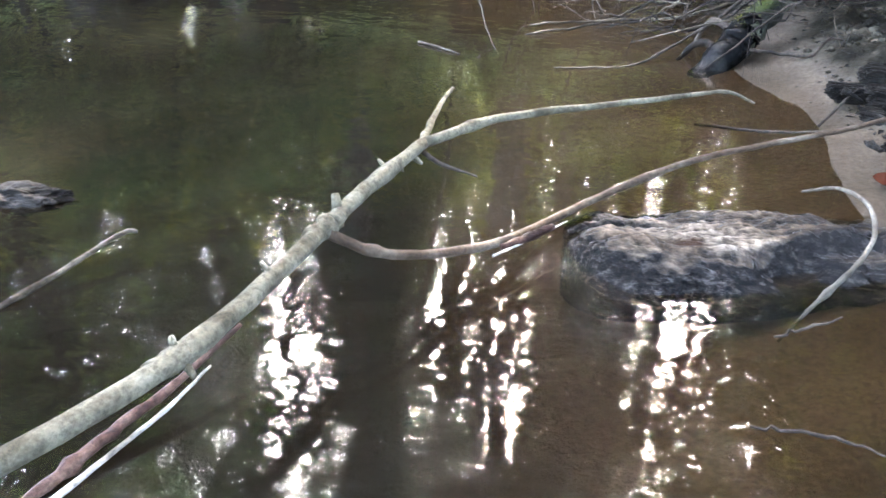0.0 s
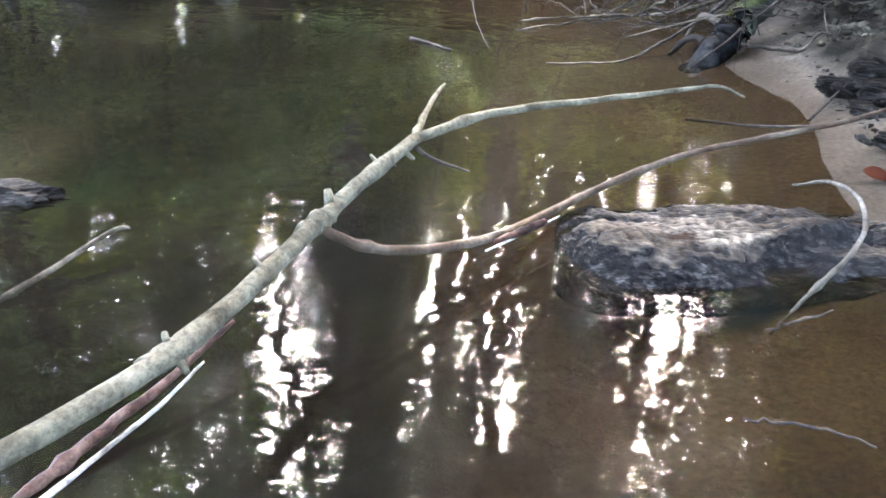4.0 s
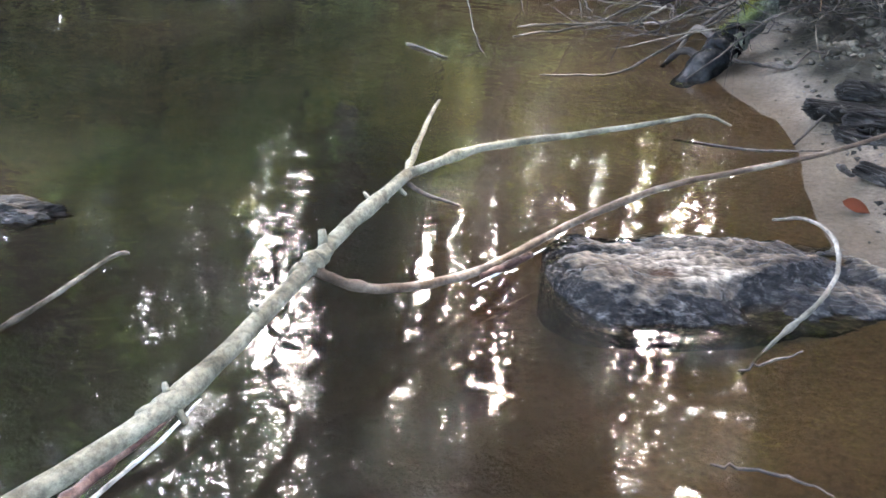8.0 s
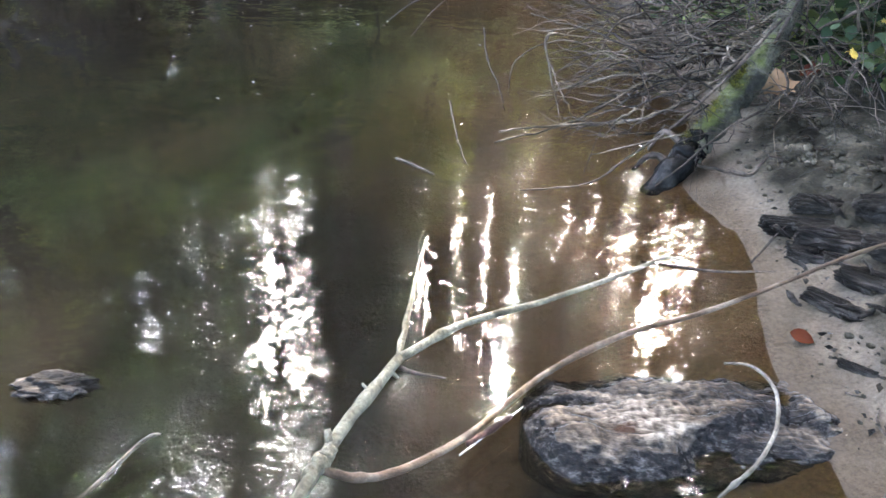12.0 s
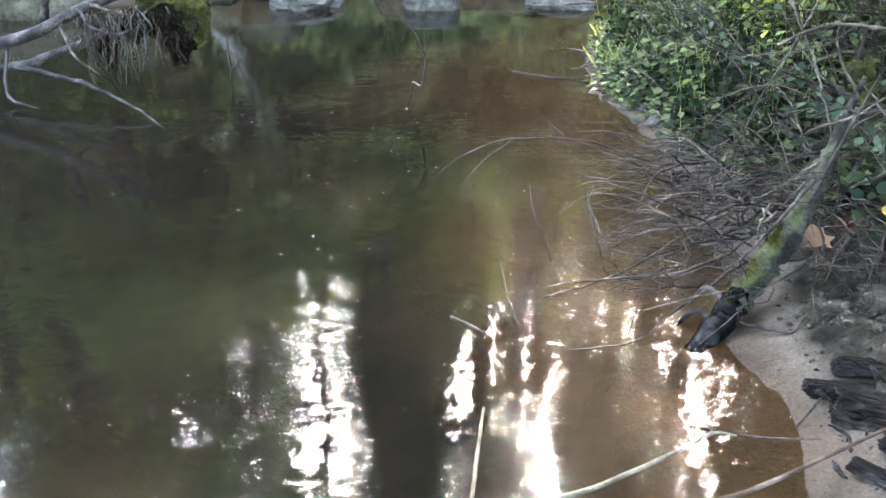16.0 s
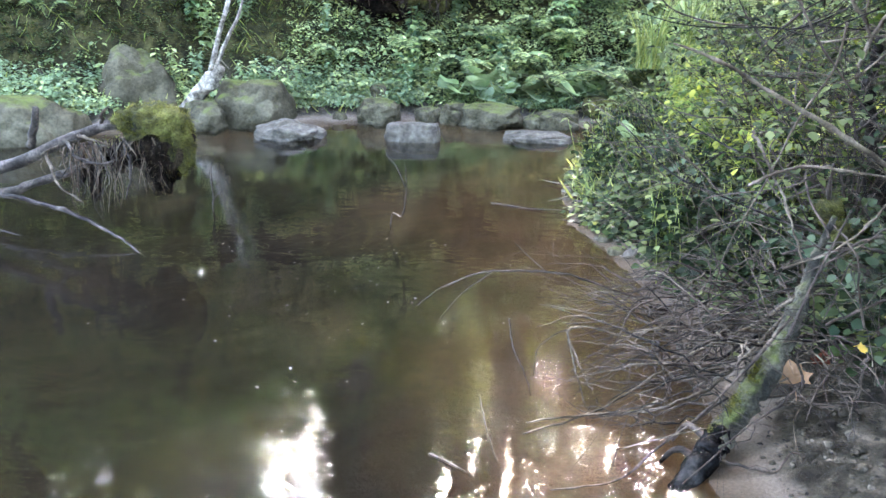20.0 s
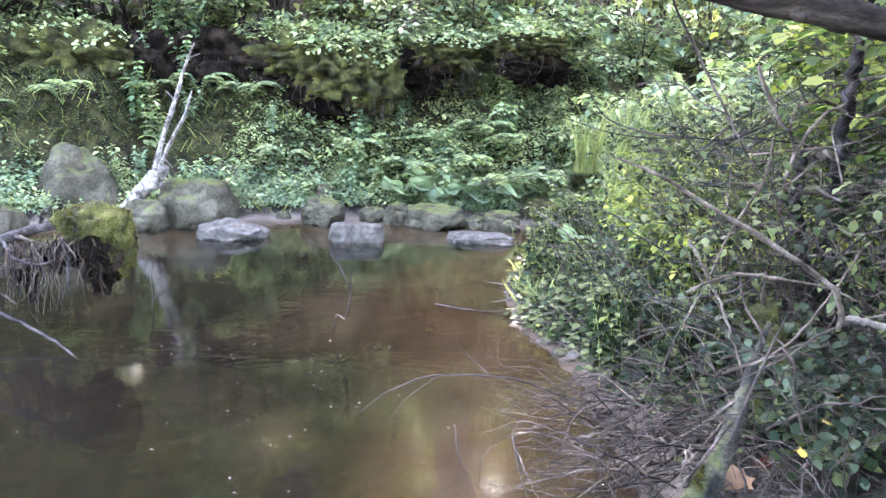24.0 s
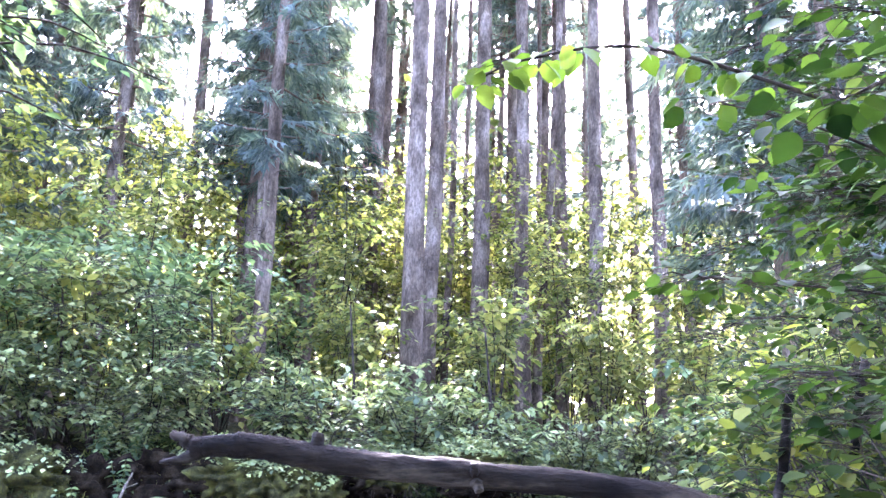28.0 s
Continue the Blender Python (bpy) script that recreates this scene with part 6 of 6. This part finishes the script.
maple_leaf("maple_leaf", "dry tan maple leaf fallen on the mud", DRYLEAF, 0.115).matrix_basis = pose(1.15, 3.2, float(height(1.15, 3.2)) + 0.08, 38, 0, -6) @ pose(-0.06, 0, 0, 0, 0, 100)
rust = thing("rust_leaf", "curled rust-red leaf lying on wet sand", "leaf")
tv, tf = outline_leaf([(0.12, 0.2), (0.3, 0.34), (0.55, 0.36), (0.8, 0.22)])
tv = np.concatenate([tv, tv - (0, 0, 0.03)]) * 0.06 * (1, 1, 0.8)
part("blade", mesh("blade", tv, np.concatenate([tf, tf[:, ::-1] + len(tv) // 2]), RUST), rust)
rust.matrix_basis = pose(0.935, 1.98, 0.03, 15, 4, -18)
for k, (x, y, z, s, turn) in enumerate(((1.30, 3.25, 0.34, 0.042, 20), (1.42, 3.3, 0.44, 0.042, 120), (1.5, 3.45, 0.5, 0.042, 220), (1.22, 3.45, 0.22, 0.07, 300))):
    ob = maple_leaf("yellow_leaf", "yellow fallen leaf caught in the brambles", YELLOW if k < 3 else RUST, s)
    ob.matrix_basis = pose(x, y, z, 35, 10, turn)


# ---- hazel boughs hanging into view over the right bank ----
def bough(t, pts, r, leaves, leaf, material, seed, spread=0.12, droop=0.35, template=BROAD):
    g = np.random.default_rng(seed)
    c = catmull(pts, 8)
    b = part("bough", mesh("bough", *tube(c, [r, r * 0.7, r * 0.25], 6, 1), DARKTWIG), t)
    side = []
    at, ah = [], []
    for k in range(leaves):
        u = int(len(c) * (0.15 + 0.85 * k / leaves))
        p = c[min(u, len(c) - 1)]
        d = random_dirs(g, 1, 0.15)[0]
        ln = spread * g.uniform(0.2, 1.2)
        q = p + d * ln - (0, 0, 0.1 * ln)
        if ln > 0.06:
            side.append(tube([p, (p + q) / 2 + (0, 0, 0.01), q], [0.002, 0.0015, 0.001], 4, 1))
        at.append(q)
        ah.append(d + (0, 0, -droop * g.uniform(0.3, 1.6)))
    if side:
        part("leaf_stalkwork", mesh("leaf_stalkwork", *joined(side), DARKTWIG), b, kind="stuff")
    n = len(at)
    part("foliage", mesh("foliage", *scatter(template, at, ah, np.tile((0, 0, 1.0), (n, 1)) + g.normal(0, 0.3, (n, 3)), leaf * g.uniform(0.6, 1.15, n)), material, False), b, kind="stuff")


hazel = thing("hazel_tree", "hazel tree with green backlit leaves over the stream", "tree")
part("stem", mesh("stem", *tube([(2.9, 2.6, 0.7), (2.8, 2.6, 1.6), (2.6, 2.6, 2.5), (2.5, 2.6, 3.6)], [0.03, 0.027, 0.022, 0.012], 8, 6, 0.05, 71), DARKTWIG), hazel)
part("stem", mesh("stem", *tube([(3.0, 2.7, 0.7), (3.1, 2.8, 2.0), (3.0, 2.9, 3.2), (2.6, 3.0, 4.2)], [0.03, 0.027, 0.022, 0.012], 8, 6, 0.05, 72), DARKTWIG), hazel)
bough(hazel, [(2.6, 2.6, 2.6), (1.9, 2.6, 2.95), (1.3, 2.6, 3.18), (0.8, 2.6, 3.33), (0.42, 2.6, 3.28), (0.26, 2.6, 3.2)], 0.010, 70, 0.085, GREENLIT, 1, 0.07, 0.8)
bough(hazel, [(2.6, 2.6, 2.5), (1.9, 2.55, 2.75), (1.4, 2.5, 2.98), (1.0, 2.5, 3.1)], 0.009, 60, 0.08, SHADELEAF, 2, 0.12, 0.6)
bough(hazel, [(2.5, 2.3, 2.9), (1.9, 2.0, 2.95), (1.4, 1.9, 2.93), (1.08, 1.9, 2.82)], 0.008, 80, 0.11, SHADELEAF, 3, 0.2, 0.3)
bough(hazel, [(2.6, 2.6, 2.1), (2.1, 2.7, 2.4), (1.6, 2.75, 2.55), (1.15, 2.8, 2.6), (0.95, 2.8, 2.62)], 0.008, 130, 0.075, SHADELEAF, 4, 0.22, 0.2)
bough(hazel, [(2.7, 2.7, 1.9), (2.3, 2.9, 2.15), (1.8, 3.0, 2.3), (1.35, 3.1, 2.35)], 0.008, 120, 0.075, SHADELEAF, 5, 0.24, 0.2)
bough(hazel, [(2.8, 2.7, 2.6), (2.4, 3.0, 3.0), (1.9, 3.2, 3.2), (1.5, 3.3, 3.3)], 0.008, 120, 0.085, SHADELEAF, 6, 0.26, 0.3)
bough(hazel, [(2.5, 2.1, 1.9), (2.0, 2.1, 2.1), (1.6, 2.1, 2.15), (1.32, 2.1, 2.12)], 0.007, 40, 0.08, SHADELEAF, 7, 0.14, 0.4)
bough(hazel, [(3.0, 2.9, 3.2), (2.4, 2.9, 3.5), (1.9, 2.9, 3.6), (1.5, 2.8, 3.6)], 0.009, 120, 0.09, SHADELEAF, 8, 0.28, 0.3)
# unseen broad leafy trees added behind the camera to shade the near bank
for k, (x, y) in enumerate(((2.6, -1.6), (-1.4, -2.4), (4.4, 0.6))):
    t = shrub(230 + k, 9.0, 3.4, 14, 2600, 0.26, LEAF, OVAL, "shade_alder", "unseen broad alder tree added to shade the near bank", lean=(0.0, 0.9), low=0.55, thick=0.07)
    t.matrix_basis = stand(x, y)

# added at the edge of view to block a sky gap in the reflection
t = shrub(236, 10.5, 2.7, 12, 2400, 0.24, LEAF, OVAL, "shade_alder", "tall alder added on the far bank to close a sky gap", low=0.5, thick=0.07)
t.matrix_basis = stand(-7.6, 9.8)

# layered beech boughs further back over the right bank
beech = thing("beech_tree", "young beech with layered flat sprays of leaves", "tree")
part("stem", mesh("stem", *tube([(4.0, 6.4, 1.2), (3.9, 6.4, 3.0), (3.8, 6.4, 5.0), (3.7, 6.4, 6.5)], [0.06, 0.05, 0.035, 0.02], 9, 6, 0.05, 73), SPRUCE), beech)
for k in range(16):
    z = 1.9 + k * 0.26
    a = rng.uniform(2.4, 4.2)
    ln = rng.uniform(1.2, 2.3)
    p = np.array([3.9, 6.4, z])
    d = np.array([math.cos(a), math.sin(a) * 0.9, 0])
    bough(beech, [p, p + d * ln * 0.4 + (0, 0, 0.15), p + d * ln * 0.75 + (0, 0, 0.18), p + d * ln], 0.010, 190, 0.075, SHADELEAF, 20 + k, 0.34, 0.1, OVAL)
for k in range(12):
    y0 = rng.uniform(2.9, 4.4)
    z = rng.uniform(1.9, 4.2)
    p = np.array([3.4, y0 + 0.6, z - 0.1])
    e = np.array([rng.uniform(1.35, 1.9) + 0.25 * (y0 - 2.9), y0, z])
    bough(hazel, [p, p * 0.6 + e * 0.4 + (0, 0, 0.15), p * 0.25 + e * 0.75 + (0, 0, 0.12), e], 0.009, 150, 0.08, SHADELEAF, 60 + k, 0.3, 0.2, BROAD if k % 2 else OVAL)

# layered leafy boughs leaning out from the top of the far bank
for q, (bx, by) in enumerate(((-5.2, 11.2), (-3.4, 11.9), (-6.7, 10.4), (-1.5, 12.2), (0.4, 12.3))):
    t = thing("hornbeam_bush", "hornbeam bush with layered boughs over the bank", "bush", group="hornbeam bushes on the bank")
    z0 = float(height(bx, by))
    part("stem", mesh("stem", *tube([(bx, by, z0 - 0.1), (bx + 0.1, by, z0 + 0.9), (bx, by - 0.1, z0 + 2.2)], [0.03, 0.025, 0.012], 7, 5, 0.05, 80 + q), DARKTWIG), t)
    for k in range(11 if q < 3 else 6):
        z = z0 + 0.1 + k * (0.2 if q < 3 else 0.13)
        a = rng.uniform(3.5, 5.9)
        ln = rng.uniform(0.7, 1.5)
        p = np.array([bx, by, z])
        d = np.array([math.cos(a), math.sin(a), 0])
        bough(t, [p, p + d * ln * 0.4 + (0, 0, 0.12), p + d * ln * 0.75 + (0, 0, 0.08), p + d * ln - (0, 0, 0.08)], 0.008, 110, 0.095, (HERB, HERB, LEAF)[k % 3], 100 + 20 * q + k, 0.28, 0.1, OVAL)

# ---- low bright herbs just behind the boulders ----
n = 1300
x = rng.uniform(-7.5, 1.0, n)
s = rng.uniform(0.5, 1.1, n)
keep = np.sin(2.1 * x + 0.7) + rng.normal(0, 0.4, n) > -0.2
x, s = x[keep], s[keep]
y = np.interp(x, *zip(*SHORE_F)) + s
r = rng.uniform(0.05, 0.13, len(x))
v, f = scatter(DIAMOND, *clumps(rng, x, y, height(x, y), r, 24, 0.03 + r * 0.3))
tagged(new("shore_herbs", mesh("shore_herbs", v, f, BUTTER, False)), "low fresh-green herbs behind the shore boulders", "ground cover", kind="stuff")
n = 2600
x = rng.uniform(-7.5, 1.2, n)
y = np.interp(x, *zip(*SHORE_F)) + rng.uniform(0.3, 2.8, n)
v, f = scatter(BLADE, np.stack([x, y, height(x, y)], -1), random_dirs(rng, n, 0.2) * (1, 1, 0) * 0.6 + (0, -0.25, 0.8), random_dirs(rng, n, 0.2), rng.uniform(0.07, 0.24, n))
tagged(new("bank_grass", mesh("bank_grass", v, f, GRASS, False)), "loose grass blades among the far bank herbs", "grass", kind="stuff")

# ---- roots, clods and sticks along the foot of the right bank ----
for k in range(46):
    y = g.uniform(3.7, 7.6)
    x = float(np.interp(y, *zip(*SHORE_R))) + g.uniform(0.02, 0.32)
    z = float(height(x, y))
    a = g.uniform(1.9, 4.4)
    ln = g.uniform(0.06, 0.28)
    d = np.array([math.cos(a), math.sin(a), 0]) * ln
    c = np.array([x, y, z + 0.02])
    ob = new("bank_root", mesh("bank_root", *tube([c - d * 0.7 + (0, 0, 0.05), c + g.normal(0, 0.02, 3), c + d + (0, 0, -z * 0.8)], [g.uniform(0.006, 0.014), 0.008, 0.003], 6, 5, 0.12, k, 2, 0.5), (DARKTWIG, DEAD, DRIFT)[k % 3]))
    tagged(ob, "thin bare root poking out of the bank foot", "root", "roots at the bank foot")
for k in range(34):
    y = g.uniform(3.5, 7.8)
    x = float(np.interp(y, *zip(*SHORE_R))) + g.uniform(0.0, 0.25)
    a = g.uniform(0.025, 0.07)
    v, f = lump(200 + k, (a, a * 0.8, a * 0.6), 2, 0.5, 0.0, 2.0)
    ob = new("clod", mesh("clod", v, f, (SOIL, ROCK, PALE_ROCK)[k % 3 if k % 7 else 2]))
    ob.location = (x, y, float(height(x, y)) + a * 0.15)
    tagged(ob, "small clod of earth or stone at the water's edge", "clod", "clods along the bank foot")


# ---- tall herbs with paired leaves ----
def nettle(seed, tall, leaf, material, label):
    gg = np.random.default_rng(seed)
    t = thing("nettle", label, "plant", group="tall herbs on the banks")
    for _ in range(5):
        a, r = gg.uniform(0, 6.28), gg.uniform(0.0, 0.12)
        h = tall * gg.uniform(0.6, 1.0)
        lean = gg.normal(0, 0.12, 2) * h
        stem = catmull([(r * math.cos(a), r * math.sin(a), -0.03), (r * math.cos(a) + lean[0] * 0.3, r * math.sin(a) + lean[1] * 0.3, h * 0.5), (r * math.cos(a) + lean[0], r * math.sin(a) + lean[1], h)], 6)
        at, ah, sz = [], [], []
        for q in range(2, len(stem)):
            turn = q * 1.57 + a
            for side in (0, math.pi):
                at.append(stem[q])
                ah.append((math.cos(turn + side), math.sin(turn + side), gg.normal(-0.25, 0.2)))
                sz.append(leaf * gg.uniform(0.7, 1.2) * (1.15 - 0.5 * q / len(stem)))
        n = len(at)
        st = part("stem", mesh("stem", *tube(stem, [0.004, 0.003, 0.002], 5, 1), GRASS), t)
        part("foliage", mesh("foliage", *scatter(OVAL, at, ah, np.tile((0, 0, 1.0), (n, 1)) + gg.normal(0, 0.25, (n, 3)), sz), material, False), st, kind="stuff")
    return t


herb_a = nettle(1, 0.6, 0.11, HERB, "tall nettle with pale green paired leaves")
herb_b = nettle(2, 0.45, 0.085, BUTTER, "fresh-green herb with paired leaves on the bank")
herb_c = nettle(3, 0.75, 0.12, LEAF, "tall dark-green nettle on the bank")
herb_d = nettle(4, 0.6, 0.085, BRAMBLE, "dark-green nettle among brambles on the bank")
spots = []
for k in range(46):
    y = rng.uniform(4.2, 9.8)
    spots.append((float(np.interp(y, *zip(*SHORE_R))) + rng.uniform(0.15, 1.5), y))
for k in range(60):
    x = rng.uniform(-4.4, 1.4)
    spots.append((x, float(np.interp(x, *zip(*SHORE_F))) + rng.uniform(0.5, 2.9)))
for k, (x, y) in enumerate(spots):
    src = (herb_a, herb_b, herb_c)[k % 3] if k > 45 or k < 3 else herb_d
    if k < 4:
        (herb_a, herb_b, herb_c, herb_d)[k].matrix_basis = stand(x, y) if k == 3 else stand(-2.0 + k, 11.2)
    else:
        copy_thing(src, stand(x, y, turn=rng.uniform(0, 360)))

# ---- bits of leaf and bark on the mud of the right bank ----
n = 2400
x, y = rng.uniform(0.95, 2.2, n), rng.uniform(0.9, 4.2, n)
x = np.maximum(x, np.interp(y, *zip(*SHORE_R)) + 0.12)
pos = np.stack([x, y, height(x, y) + rng.uniform(0.0, 0.03, n)], -1)
for sel, material, label in ((slice(0, 350), DEAD, "pale crumbs of wood and leaf on mud"), (slice(350, 2400), DRIFT, "dark bits of bark and leaf on mud")):
    m = len(x[sel])
    v, f = scatter(DIAMOND, pos[sel], random_dirs(rng, m, 0.15), np.tile((0, 0, 1.0), (m, 1)) + rng.normal(0, 0.35, (m, 3)), rng.uniform(0.008, 0.03, m))
    tagged(new("leaf_litter", mesh("leaf_litter", v, f, material, False)), label, "litter", kind="stuff")

# moss shoots and dead stems covering the steep earth of the far bank
n = 26000
x = rng.uniform(-8.0, -2.6, n)
s = rng.uniform(0.9, 2.9, n)
keep = np.sin(1.9 * x + 2.2 * s) + np.sin(3.1 * x - 2.7 * s + 1.0) + rng.normal(0, 0.6, n) > -0.7
x, s = x[keep], s[keep]
y = np.interp(x, *zip(*SHORE_F)) + s
n = len(x)
at = np.stack([x, y, height(x, y) + rng.uniform(-0.01, 0.03, n)], -1)
brown = np.sin(2.7 * x + 1.1 * s) + rng.normal(0, 0.5, n) > 0.5
for sel, material, label in ((~brown, MOSSTIP, "olive moss shoots on the steep earth of the far bank"), (brown, DRYMOSS, "brown dead moss and stems on the far bank earth")):
    m = int(sel.sum())
    v, f = scatter(BLADE, at[sel], random_dirs(rng, m, 0.4) + (0, -0.5, 0.3), rng.normal(size=(m, 3)), rng.uniform(0.03, 0.09, m))
    tagged(new("bank_moss", mesh("bank_moss", v, f, material, False)), label, "moss", kind="stuff")

# crumbs of churned mud on the right bank
n = 1500
y = rng.uniform(1.3, 3.7, n)
x = np.interp(y, *zip(*SHORE_R)) + 0.06 + rng.uniform(0, 1, n) ** 0.8 * 0.9
keep = np.sin(9 * x + 3 * y) + np.sin(7 * y - 5 * x) + rng.normal(0, 0.6, n) > 0.1
x, y = x[keep], y[keep]
n = len(x)
size = rng.uniform(0.003, 0.012, n) * rng.choice([1, 1, 1, 1.8], n) * np.clip((x - np.interp(y, *zip(*SHORE_R))) * 4, 0.4, 1.2)
v, f = scatter(lump(301, (1, 0.8, 0.6), 2, 0.6, 0.0, 1.8), np.stack([x, y, height(x, y) + size * 0.2], -1), random_dirs(rng, n, 0.1), np.tile((0, 0, 1.0), (n, 1)), size)
tagged(new("mud_crumbs", mesh("mud_crumbs", v, f, MUD)), "dark crumbs of churned mud on the bank", "mud", kind="stuff")

# small creepers on the mossy earth high on the far bank
n = 2600
x = rng.uniform(-7.5, -1.0, n)
s = rng.uniform(1.1, 2.7, n)
y = np.interp(x, *zip(*SHORE_F)) + s
r = rng.uniform(0.03, 0.075, n)
v, f = scatter(DIAMOND, *clumps(rng, x, y, height(x, y), r, 14, 0.02 + r * 0.4))
tagged(new("bank_creepers", mesh("bank_creepers", v, f, BRAMBLE, False)), "small dark creepers on the mossy earth of the far bank", "ground cover", kind="stuff")

# dark twigs lying just under the surface
for pts in ([(0.576, 1.115, 0.0), (0.632, 1.113, 0.002), (0.687, 1.11, 0.003), (0.738, 1.091, 0.0)], [(0.642, 1.343, 0.0), (0.697, 1.377, 0.002), (0.759, 1.427, 0.0)]):
    ob = new("sunken_twig", mesh("sunken_twig", *tube(pts, [0.0022, 0.0028, 0.0015], 6, 6, 0.1, 3, 2, 0.8), DARKTWIG))
    tagged(ob, "dark waterlogged twig at the water surface", "twig", "waterlogged twigs")
